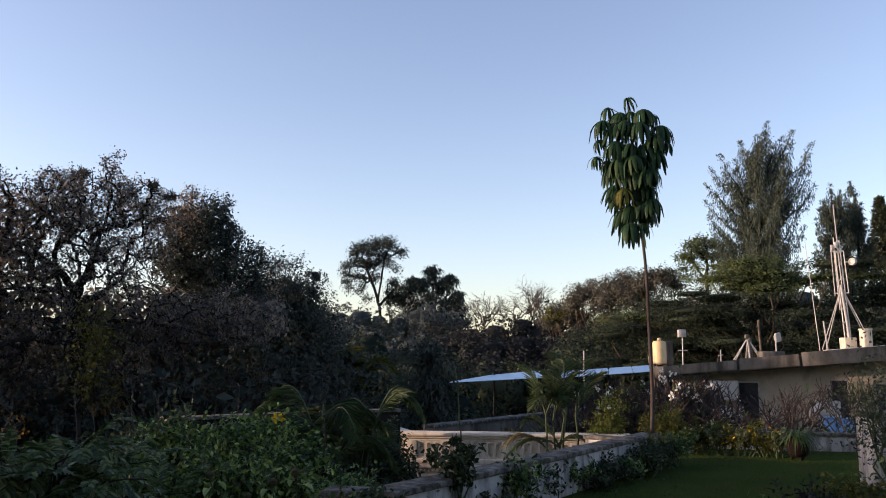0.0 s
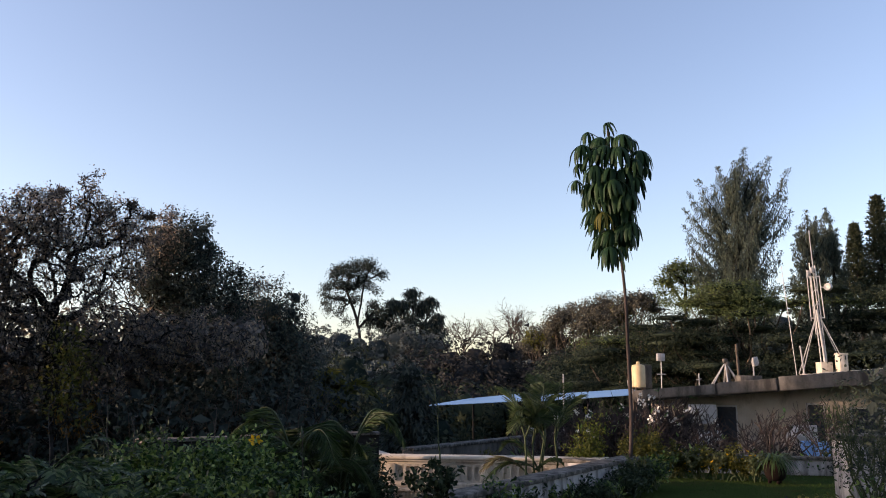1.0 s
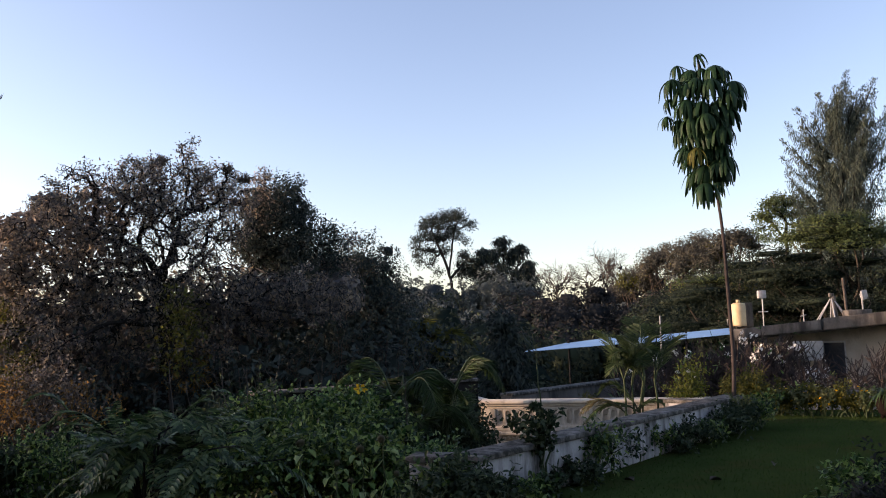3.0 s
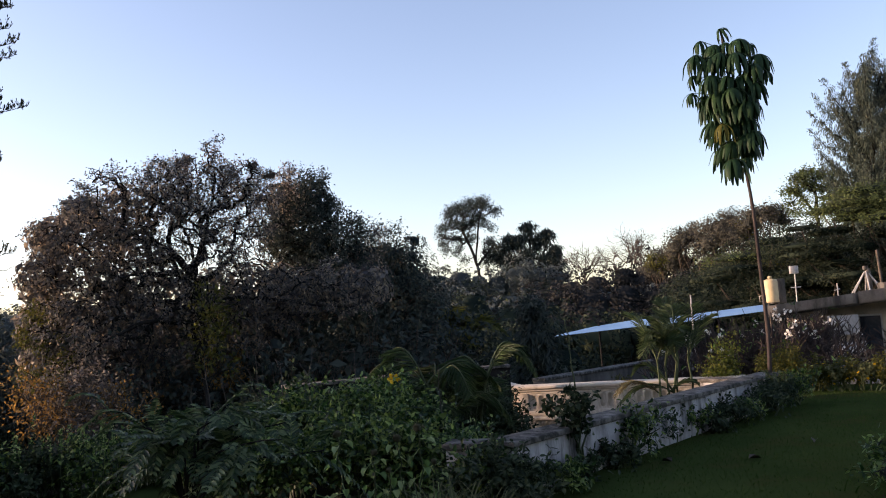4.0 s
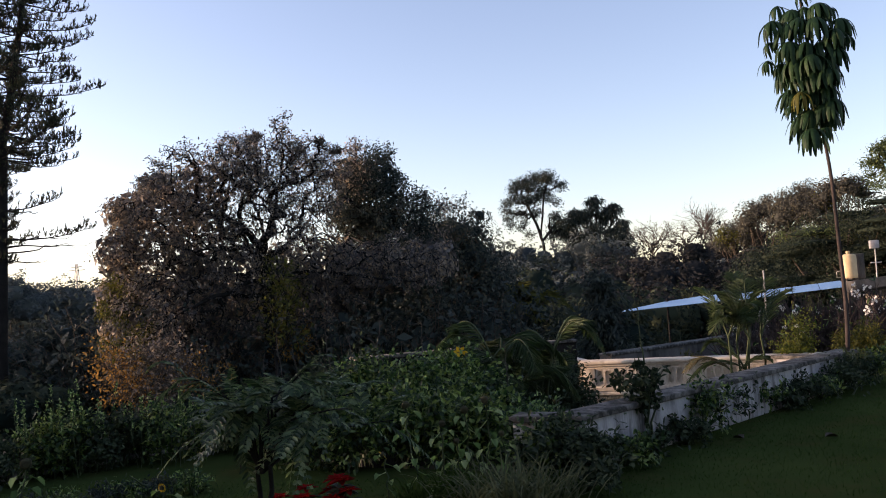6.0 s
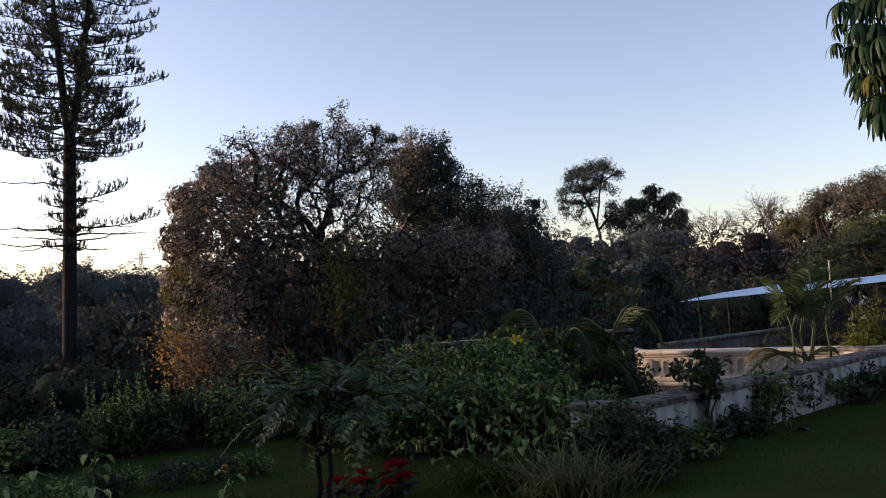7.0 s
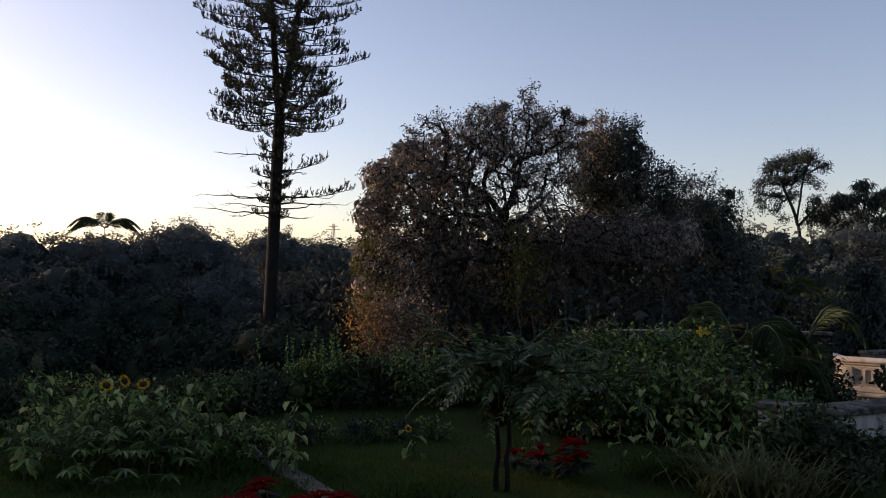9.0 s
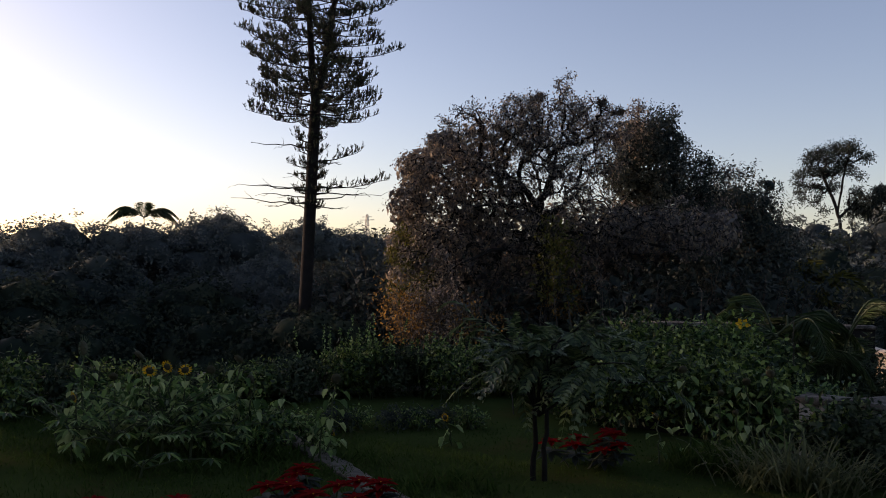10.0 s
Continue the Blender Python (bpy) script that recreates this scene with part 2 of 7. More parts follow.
# Lighter canopy tone with sunlight put into the colour.
M_CANOPY = foliage("sun_toned_canopy_leaves", [(0.0405, 0.0621, 0.0297), (0.0756, 0.1026, 0.0432), (0.1283, 0.1593, 0.0621)], 0.6, 0.3, 0.3, 0.05, 0.55)
# Darker leaf tone; the shade over these shrubs is put into the colour.
M_SHADE = foliage("shade_toned_shrub_leaves", [(0.016, 0.030, 0.018), (0.032, 0.052, 0.029), (0.064, 0.088, 0.045)], 0.55, 0.25, 0.8, 0.12, 0.8)
M_BROWN = foliage("brown_leaves", [(0.0171, 0.02, 0.0213), (0.0285, 0.031, 0.0312), (0.0475, 0.046, 0.0438)], 0.7, 0.15, 0.3, 0.02, 0.55)
M_SCRUB = foliage("dry_scrub_leaves", [(0.046, 0.049, 0.043), (0.078, 0.079, 0.068), (0.120, 0.116, 0.094)], 0.7, 0.25, 0.3, 0.02, 0.7)
M_NEEDLE = foliage("pine_needles", [(0.014, 0.022, 0.014), (0.028, 0.038, 0.022), (0.05, 0.058, 0.03)], 0.7, 0.15)
M_CASU = foliage("drooping_needles", [(0.032, 0.048, 0.042), (0.060, 0.080, 0.066), (0.105, 0.125, 0.095)], 0.8, 0.2, 0.3, 0.1)
M_PALM = foliage("palm_leaves", [(0.013, 0.0338, 0.013), (0.0286, 0.0598, 0.0182), (0.0546, 0.0858, 0.0286)], 0.5, 0.22, 0.8, 0.25, 0.55)
M_ARECA = foliage("feather_palm_leaves", [(0.0292, 0.057, 0.0259), (0.0583, 0.096, 0.0389), (0.1069, 0.144, 0.0583)], 0.5, 0.35, 0.8, 0.2, 0.55)
M_PALM_DRY = foliage("yellowed_palm_leaves", [(0.12, 0.105, 0.055), (0.24, 0.205, 0.115)], 0.6, 0.4)
M_UMB = foliage("umbrella_tree_leaves", [(0.0068, 0.0221, 0.0102), (0.0119, 0.0357, 0.0145), (0.0255, 0.0595, 0.0213)], 0.55, 0.16, 0.8, 0.15, 0.55)
M_SUNLEAF = foliage("sunflower_leaves", [(0.042, 0.102, 0.0264), (0.132, 0.24, 0.0744), (0.324, 0.408, 0.18)], 0.5, 0.42, 0.8, 0.25, 0.95)
M_PINNATE = foliage("feather_leaves", [(0.014, 0.038, 0.013), (0.042, 0.085, 0.032), (0.13, 0.18, 0.08)], 0.42, 0.34, 0.8, 0.35, 0.9)
M_GRASSY = foliage("grass_blades", [(0.0238, 0.0517, 0.0118), (0.0386, 0.0722, 0.0172), (0.0593, 0.0929, 0.0264)], 0.9, 0.35, 0.8, 0, 0.55)
M_STRAW = foliage("pale_grass", [(0.05, 0.07, 0.03), (0.10, 0.12, 0.055), (0.17, 0.18, 0.085)], 0.6, 0.35)
M_RED = foliage("red_bracts", [(0.10, 0.003, 0.003), (0.18, 0.005, 0.005), (0.28, 0.010, 0.009)], 0.7, 0.35, 0.8, 0.03)
M_PETAL = foliage("yellow_petals", [(0.55, 0.30, 0.015), (0.75, 0.46, 0.02)], 0.6, 0.4)
M_WHITEPETAL = foliage("white_petals", [(0.65, 0.62, 0.55), (0.8, 0.78, 0.72)], 0.6, 0.3)
M_STEM = plain("green_stem", (0.042, 0.062, 0.026), 0.75)
M_DISC = plain("seed_disc", (0.050, 0.048, 0.026), 0.9, scale=60)
M_LAWN = surface("lawn_soil", (0.024, 0.041, 0.012), (0.041, 0.061, 0.019), 0.95, 0.8, 60, 0.6, stain=(0.044, 0.046, 0.016), stain_scale=1.4, gloss=0.0)
M_EARTH = surface("earth", (0.03, 0.028, 0.018), (0.06, 0.054, 0.034), 0.95, 0.3, 12, 0.5, stain=(0.03, 0.04, 0.016), stain_scale=0.2, gloss=0.0)
M_HILL = surface("scrub_slope", (0.014, 0.018, 0.012), (0.04, 0.042, 0.026), 0.95, 0.15, 1.2, 1.0, stain=(0.05, 0.042, 0.028), stain_scale=0.12, gloss=0.0)
M_WALL = surface("stained_white_paint", (0.27, 0.265, 0.275), (0.46, 0.445, 0.44), 0.85, 2.5, 30, 0.3, stain=(0.07, 0.066, 0.064), stain_scale=5.0, stain_at=(0.46, 0.66), streak=0.8)
M_COPING = surface("mossy_coping", (0.07, 0.066, 0.06), (0.19, 0.175, 0.16), 0.9, 5, 40, 0.5, stain=(0.028, 0.027, 0.023), stain_scale=7.0, stain_at=(0.42, 0.58))
M_STUCCO = surface("cream_stucco", (0.47, 0.405, 0.325), (0.62, 0.55, 0.45), 0.85, 3, 40, 0.2, stain=(0.25, 0.21, 0.16), stain_scale=4.0, stain_at=(0.52, 0.72), streak=0.6)
M_CONCRETE = surface("grey_concrete", (0.075, 0.068, 0.061), (0.165, 0.148, 0.13), 0.9, 1.5, 25, 0.4, stain=(0.035, 0.032, 0.029), stain_scale=2.5, stain_at=(0.46, 0.66), streak=0.7)
M_PLASTER = surface("ochre_plaster", (0.24, 0.205, 0.165), (0.38, 0.33, 0.27), 0.9, 1.2, 25, 0.3, stain=(0.12, 0.10, 0.085), stain_scale=1.5, streak=0.5)
M_BLUE = surface("blue_sheet_metal", (0.13, 0.29, 0.50), (0.21, 0.39, 0.61), 0.45, 1.0, 20, 0.1)
M_BLUEPAINT = plain("blue_plastic", (0.10, 0.26, 0.50), 0.5)
M_TANK = plain("cream_plastic", (0.55, 0.42, 0.24), 0.55, scale=3)
M_STEEL = surface("galvanised_steel", (0.30, 0.30, 0.29), (0.46, 0.45, 0.43), 0.5, 6, 50, 0.1, metal=0.4)
M_WHITEPAINT = plain("white_paint", (0.34, 0.335, 0.33), 0.6)
M_DARKGLASS = plain("dark_glass", (0.03, 0.035, 0.045), 0.15)
M_RUSTPOT = surface("terracotta", (0.006, 0.004, 0.0035), (0.013, 0.007, 0.006), 0.9, 6, 40, 0.3, gloss=0.1)
M_STONE = surface("rough_stone_edge", (0.085, 0.076, 0.064), (0.19, 0.168, 0.14), 0.95, 8, 50, 0.6, stain=(0.04, 0.04, 0.025), stain_scale=6.0, gloss=0.1)

# ---- ground ----
LOW = -4.0            # the land below the raised garden
TERR = -1.3           # the lower terrace behind the white wall


def slab(name, outline, top, bottom, material, label, category):
    bm = bmesh.new()
    lower = [bm.verts.new((x, y, bottom)) for x, y in outline]
    face = bm.faces.new(lower)
    ext = bmesh.ops.extrude_face_region(bm, geom=[face])
    for v in ext["geom"]:
        if isinstance(v, bmesh.types.BMVert):
            v.co.z = top
    bmesh.ops.recalc_face_normals(bm, faces=bm.faces)
    ob = part(name, bm, material, None, label, False)
    return tagged(ob, label, category, kind="structure")


g = Geo()
box(g, (0, 600, LOW - 0.5), (5000, 5000, 1.0))
tagged(part("ground", g, M_EARTH, None, "dry earth and scrub ground reaching to the horizon", False), category="ground", kind="structure")
# the ridge that closes the view
g = Geo()
az = np.linspace(80, -50, 66)
dd = np.array((62.0, 74, 88, 104, 122, 150))
hh = np.array((0.0, 0.16, 0.45, 0.75, 1.0, 0.85))
A, R = np.meshgrid(np.radians(az), dd, indexing="ij")
crest = np.interp(az, (-50, 8, 28, 80), (11.0, 10.6, 9.4, 9.0)) + 0.9 * np.sin(az * 0.21) + 0.6 * np.sin(az * 0.53 + 1)
Zr = LOW - 0.05 + crest[:, None] * hh[None, :] + 0.25 * np.sin(A * 90 + R)
v = np.stack([-np.sin(A) * R, np.cos(A) * R, Zr], -1).reshape(-1, 3)
k = len(dd)
f = [(i * k + j, i * k + j + 1, (i + 1) * k + j + 1, (i + 1) * k + j) for i in range(len(az) - 1) for j in range(k - 1)]
g.add(v, f)
tagged(part("ridge", g, M_HILL, None, "low scrub-covered ridge on the horizon"), category="hill", kind="structure")
LAWN = [(-9.5, -9), (13, -9), (13, 15.3), (3.9, 15.3), (3.15, 12.5), (-0.5, 6.9), (-3.6, 7.6), (-5.2, 9.6), (-7.2, 8.4), (-9.0, 5.2)]
slab("lawn", LAWN, 0.0, LOW, M_LAWN, "worn green lawn of the raised garden", "lawn")
slab("lower_terrace", [(-5.1, 9.7), (-3.6, 7.7), (-0.5, 7.0), (3.1, 12.6), (3.8, 15.4), (4.0, 16.5), (-6, 15.6)], TERR, LOW, M_EARTH, "earth bed of the lower terrace behind the wall", "ground")
slab("planting_bed", [(3.95, 15.5), (15, 15.5), (16, 27), (4.4, 29), (4.2, 16.5)], -0.7, LOW, M_EARTH, "earth planting bed before the low building", "ground")


# ---- low white walls with coping ----
def low_wall(name, a, b, height, thick, label, base=0.0, over=0.035, cap=0.055, body=None):
    a, b = Vector((*a, 0)), Vector((*b, 0))
    d = b - a
    turn = math.degrees(math.atan2(d.y, d.x))
    top = thing(name, (*((a + b) / 2)[:2], base), label, "wall", kind="structure")
    top.rotation_euler.z = radians(turn)
    part("wall_body", bevel_box((d.length, thick, height), 0.012), body or M_WALL, top).location = (0, 0, height / 2)
    n = max(1, round(d.length / 1.9))
    step = (d.length + 0.06) / n
    for i in range(n):
        bm = bevel_box((step - 0.012, thick + 2 * over, cap), 0.012, 2)
        rnd = random.Random(i + len(name))
        for v in bm.verts:
            v.co.z += rnd.uniform(-0.004, 0.004)
        c = part("coping_stone", bm, M_COPING, top)
        c.location = (-d.length / 2 - 0.03 + step * (i + 0.5), rnd.uniform(-0.008, 0.008), height + cap / 2 - 0.006)
        c.rotation_euler.x = radians(rnd.uniform(-1.2, 1.2))
    return top


low_wall("wall_right", (-0.52, 6.95), (3.13, 12.45), 0.44, 0.24, "low white garden wall with a stained grey coping")
low_wall("wall_return", (3.0, 12.66), (2.35, 13.25), 0.34 - TERR, 0.24, "short white return wall with a stained coping", TERR)
low_wall("wall_left", (-0.66, 7.0), (-0.98, 7.06), 0.44, 0.22, "low white garden wall hidden behind shrubs")
# Near-black bodies stand in for shade, so that only the copings read.
low_wall("wall_far_left", (-4.5, 13.27), (-2.1, 14.95), 0.62 - TERR, 0.3, "parapet of the lower terrace, its body near-black in place of shade", TERR, body=M_PINEBARK)
low_wall("wall_far_middle", (-1.5, 15.75), (-0.85, 15.9), 0.6 - TERR, 0.3, "parapet end of the lower terrace, its body near-black in place of shade", TERR, body=M_PINEBARK)
low_wall("wall_hedge", (-8.4, 4.2), (-5.0, 8.7), 0.22, 0.22, "low pale parapet behind the hedge")
low_wall("wall_back", (-0.3, 17.2), (4.2, 23.6), 0.2 - LOW, 0.3, "long grey parapet of the lower yard", LOW, body=M_CONCRETE)
low_wall("planter_wall", (4.3, 15.1), (7.6, 14.3), 0.27, 0.2, "low cream planter wall at the end of the lawn")


# ---- ornate balustrade ----
def balustrade():
    a, b = np.array((-0.74, 16.45)), np.array((3.6, 15.75))
    d = b - a
    size = float(np.linalg.norm(d))
    t = thing("balustrade", (*a, 0.18), "ornate cream stucco balustrade with blind fluted panels, lit by low sun", "balustrade", kind="structure")
    t.rotation_euler.z = math.atan2(d[1], d[0])

    def bar(name, x0, x1, z0, z1, depth, y=0.0, r=0.012):
        o = part(name, bevel_box((x1 - x0, depth, z1 - z0), r, 3), M_STUCCO, t)
        o.location = ((x0 + x1) / 2, y, (z0 + z1) / 2)
        return o
    bar("backing", 0.03, size, -3.9, -0.1, 0.22, 0.03)
    bar("handrail", -0.1, size, -0.075, 0.0, 0.44, 0, 0.03)
    bar("rail_moulding", -0.06, size, -0.115, -0.07, 0.36, 0, 0.015)
    bar("rail_fillet", -0.03, size, -0.165, -0.118, 0.29, 0, 0.012)
    bar("plinth", -0.02, size, -0.60, -0.50, 0.36, 0, 0.02)
    bar("cornice", -0.1, size, -0.68, -0.605, 0.46, 0, 0.02)
    bar("frieze", -0.02, size, -0.80, -0.682, 0.30, 0, 0.01)
    bar("lower_cornice", -0.06, size, -0.86, -0.802, 0.38, 0, 0.015)
    dent = bevel_box((0.045, 0.06, 0.05), 0.006, 1)
    first = part("dentil", dent, M_STUCCO, t)
    first.location = (0.0, -0.18, -0.725)
    for i in range(1, int(size / 0.085)):
        o = new("dentil", first.data)
        o.parent, o.location = t, (0.085 * i, -0.18, -0.725)
    for x in (0.14, 2.05, 3.75):
        bar("pier", x - 0.12, x + 0.12, -0.50, -0.166, 0.32, 0, 0.02)
    # bays with round-ended recesses
    p, h, a, b = 0.151, 0.334, 0.048, 0.135
    corner = math.atan2(h / 2, p / 2)
    th = sorted([k * math.pi / 12 for k in range(24)] + [corner, math.pi - corner, math.pi + corner, 2 * math.pi - corner])
    inner, outer = [], []
    for k in th:
        c, n = math.cos(k), math.sin(k)
        r = min(p / 2 / max(abs(c), 1e-6), h / 2 / max(abs(n), 1e-6))
        outer.append((r * c, r * n))
        r = a / max(abs(c), 1e-6)
        if abs(r * n) > b - a:
            q = (b - a) * abs(n)
            r = q + math.sqrt(max(q * q - (b - a) ** 2 + a * a, 0.0))
        inner.append((r * c, r * n))
    m = len(th)
    g = Geo()
    g.add([(x, -0.135, z) for x, z in outer] + [(x, -0.135, z) for x, z in inner] + [(x * 0.94, -0.085, z * 0.97) for x, z in inner],
          [(k, (k + 1) % m, m + (k + 1) % m, m + k) for k in range(m)] + [(m + k, m + (k + 1) % m, 2 * m + (k + 1) % m, 2 * m + k) for k in range(m)])
    bay = part("arched_bay", g, M_STUCCO, t, smooth=False)
    xs = [x0 + p * (i + 0.5) for x0, n in ((0.27, 11), (2.18, 9)) for i in range(n)]
    for i, x in enumerate(xs):
        o = bay if i == 0 else new("arched_bay", bay.data)
        o.parent, o.location = t, (x, 0, -0.333)
    # the end turns back from the corner
    for name, z0, z1, w in (("return_rail", -0.075, -0.004, 0.40), ("return_moulding", -0.165, -0.079, 0.30), ("return_body", -3.9, -0.169, 0.22)):
        o = part(name, bevel_box((1.5, w, z1 - z0), 0.012, 2), M_STUCCO, t)
        o.location, o.rotation_euler = (-0.40, 0.74, (z0 + z1) / 2), (0, 0, radians(-63))


balustrade()


# ---- low building with flat roof ----
def building():
    a, b = at(-15.7, 28.3, 0), at(-30.5, 27.4, 0)
    d = b - a
    size = float(np.linalg.norm(d))
    t = thing("low_building", (a[0], a[1], 0), "single-storey ochre plaster building with a stained concrete roof slab", "building")
    t.rotation_euler.z = math.atan2(d[1], d[0])
    openings = [(2.05, 2.75, -0.6, 0.95), (4.75, 5.3, -1.9, 1.05), (5.95, 6.9, -0.5, 0.95)]
    fall = 0.0805                      # the slab rises along the front, tilted to fit the camera's view
    def wall_piece(x0, x1, y, thick, z0, z1=None):
        """A piece of wall; without a top it runs up into the sloping slab."""
        o = Geo()
        b = [(x, yy, z0) for x, yy in ((x0, y - thick / 2), (x1, y - thick / 2), (x1, y + thick / 2), (x0, y + thick / 2))]
        o.add(b + [(x, yy, (1.16 + fall * x) if z1 is None else z1) for x, yy, _ in b], [(0, 3, 2, 1), (4, 5, 6, 7), (0, 1, 5, 4), (1, 2, 6, 5), (2, 3, 7, 6), (3, 0, 4, 7)])
        part("wall", o, M_PLASTER, t, smooth=False)
    x = 0.0
    for x0, x1, z0, z1 in openings:
        wall_piece(x, x0, 0.15, 0.3, LOW)
        wall_piece(x0, x1, 0.15, 0.3, z1)
        wall_piece(x0, x1, 0.15, 0.3, LOW, z0)
        x = x1
    wall_piece(x, size, 0.15, 0.3, LOW)
    wall_piece(0, size, 5.85, 0.3, LOW)
    wall_piece(0, 0.3, 3.0, 5.4, LOW)
    wall_piece(size - 0.3, size, 3.0, 5.4, LOW)
    g = Geo()
    box(g, (size / 2, 3, -0.75), (size - 0.6, 5.4, 0.1))
    part("inner_floor", g, M_CONCRETE, t, smooth=False)
    slabs = part("roof", bevel_box((size + 0.9, 7.2, 0.36), 0.02), M_CONCRETE, t, "stained grey concrete roof slab")
    slabs.location, slabs.rotation_euler = (size / 2 + 0.1, 2.7, 1.24 + fall * (size / 2 + 0.1)), (0, -math.atan(fall), 0)
    for i, (x0, w) in enumerate(((-0.1, 2.3), (2.25, 1.75), (4.05, 3.4))):
        o = part("roof_edge", bevel_box((w - 0.03, 0.14, 0.30 + 0.06 * i), 0.015), M_CONCRETE, slabs)
        o.location = (x0 + w / 2 - size / 2, -3.68, 0.03 + 0.01 * i)
    o = part("roof_ledge", bevel_box((3.0, 4.2, 0.1), 0.015), M_STUCCO, slabs, "pale raised ledge along the roof's edge")
    o.location = (size / 2 - 1.1, -1.3, 0.232)
    for x0, x1, z0, z1 in openings:
        w = thing("window", (0, 0, 0), "", "")
        w.parent = t
        g = Geo()
        for bx, bz, sx, sz in ((x0 + 0.03, (z0 + z1) / 2, 0.06, z1 - z0), (x1 - 0.03, (z0 + z1) / 2, 0.06, z1 - z0), ((x0 + x1) / 2, z0 + 0.03, x1 - x0 - 0.12, 0.06), ((x0 + x1) / 2, z1 - 0.03, x1 - x0 - 0.12, 0.06)):
            box(g, (bx, 0.12, bz), (sx, 0.08, sz))
        part("frame", g, M_WHITEPAINT, w, smooth=False)
        g = Geo()
        box(g, ((x0 + x1) / 2, 0.14, (z0 + z1) / 2), (x1 - x0 - 0.12, 0.012, z1 - z0 - 0.12))
        part("pane", g, M_DARKGLASS, w, smooth=False)
    return t


building()


# ---- blue sheet roofs of the sheds beyond ----
def shed(name, az0, az1, d, el0, el1, depth, label, hip=0.0):
    a, b = at(az0, d, up(el0, d)), at(az1, d, up(el1, d))
    t = thing(name, (*a[:2], LOW), label, "shed")
    t.rotation_euler.z = math.atan2(b[1] - a[1], b[0] - a[0])
    w = float(np.linalg.norm((b - a)[:2]))
    h0, h1 = a[2] - LOW, b[2] - LOW
    roof = None
    n = max(3, int(w / 0.9))
    for i in range(n):
        g = Geo()
        m = 9
        xs = np.linspace(i * w / n + 0.01, (i + 1) * w / n - 0.01, m * 2 + 1)
        zc = h0 + (h1 - h0) * xs / w + 0.004 * (np.arange(len(xs)) % 2)
        rows = [np.stack([xs + (w - xs) * hip * k, np.full_like(xs, y), zc + dz], 1) for k, y, dz in ((0, -0.3, 0.0), (1, depth, depth * 0.1))]
        v = np.concatenate(rows + [r - (0, 0, 0.02) for r in rows])
        k = len(xs)
        j = np.arange(k - 1)
        g.add(v, np.concatenate([np.stack([j, j + 1, k + j + 1, k + j], 1), np.stack([2 * k + j, 3 * k + j, 3 * k + j + 1, 2 * k + j + 1], 1), np.stack([j, 2 * k + j, 2 * k + j + 1, j + 1], 1)]))
        part("roof_sheet", g, M_BLUE, t, smooth=False)
    for x in np.linspace(0.1, w - 0.1, 3):
        g = Geo()
        hz = h0 + (h1 - h0) * x / w
        tube(g, [(x, 0, 0), (x, 0, hz)], 0.03, 6)
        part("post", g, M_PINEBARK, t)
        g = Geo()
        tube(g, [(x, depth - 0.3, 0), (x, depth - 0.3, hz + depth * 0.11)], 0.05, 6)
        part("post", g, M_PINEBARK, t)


shed("open_shed", -0.15, -7.0, 34, -1.42, -1.05, 2.6, "open shed with a pale blue corrugated sheet roof", 0.45)
shed("long_shed", -8.2, -14.8, 33, -1.05, -0.58, 2.2, "long shed with a pale blue corrugated sheet roof")

# ---- trees ----
def tree(name, base, label, fork, blobs, leaf_mat, seed, L, W, dense=30.0, per=14, trunk_r=0.25, droop=0.35, twig_share=True, bark=None, category="tree", shell=0.45, spread=0.28, group="", second=None, core=0.0, face=None):
    """A tree: tapered trunk, limbs to each clump, twigs and leaves. blobs: place, radius and density of each clump (world)."""
    rng = np.random.default_rng(seed)
    base = np.asarray(base, float)
    t = thing(name, base, label, category, group)
    bark = bark or M_BARK
    fork = np.asarray(fork, float) - base
    wood, br, crown, crown2 = Geo(), Geo(), Geo(), Geo()
    tube(wood, bend((0, 0, -0.15), fork, rng, 8, 0, 0.025), np.linspace(trunk_r * 1.25, trunk_r * 0.75, 8), 10)
    part("trunk", wood, bark, t)
    for c, r, k in blobs:
        c = np.asarray(c, float) - base
        rr = np.broadcast_to(np.asarray(r, float), (3,))
        far = np.linalg.norm(c - fork)
        tube(br, bend(fork - (0, 0, rng.uniform(0, 0.1) * far), c, rng, 8, -0.08, 0.06), np.linspace(trunk_r * 0.35, trunk_r * 0.10, 8), 5, False)
        n = max(4, int(dense * k * float(rr.mean()) ** 2))
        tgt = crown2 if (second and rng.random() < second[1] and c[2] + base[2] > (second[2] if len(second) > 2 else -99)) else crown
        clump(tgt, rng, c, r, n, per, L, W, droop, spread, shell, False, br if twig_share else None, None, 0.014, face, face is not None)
        if core:
            if face is not None:
                solid_mass(crown, rng, c, rr * core * 0.72, 9, 7)
            else:
                inner_mass(crown, rng, c, rr * core * 0.75, 110, 0.32)
                inner_mass(crown, rng, c, rr * core, 130, 0.24)
    part("branching", br, bark, t)
    part("crown", crown, leaf_mat, t)
    if crown2.n:
        part("crown", crown2, second[0], t)
    return t


def inner_mass(geo, rng, c, r, n=64, size=0.48):
    """The close, shaded inside of a dense clump: overlapping leaves."""
    r = np.broadcast_to(np.asarray(r, float), (3,))
    u = ball_points(rng, n)
    p = np.asarray(c, float) + u * r * rng.uniform(0.55, 1.0, n)[:, None]
    L = float(r.mean()) * size * rng.uniform(0.7, 1.3, n)
    a = unit(np.cross(u, ball_points(rng, n)) + rng.normal(0, 0.25, (n, 3)))
    leaves(geo, p - a * L[:, None] * 0.5, a, u + rng.normal(0, 0.45, (n, 3)), L, L * 0.6, 0.2)


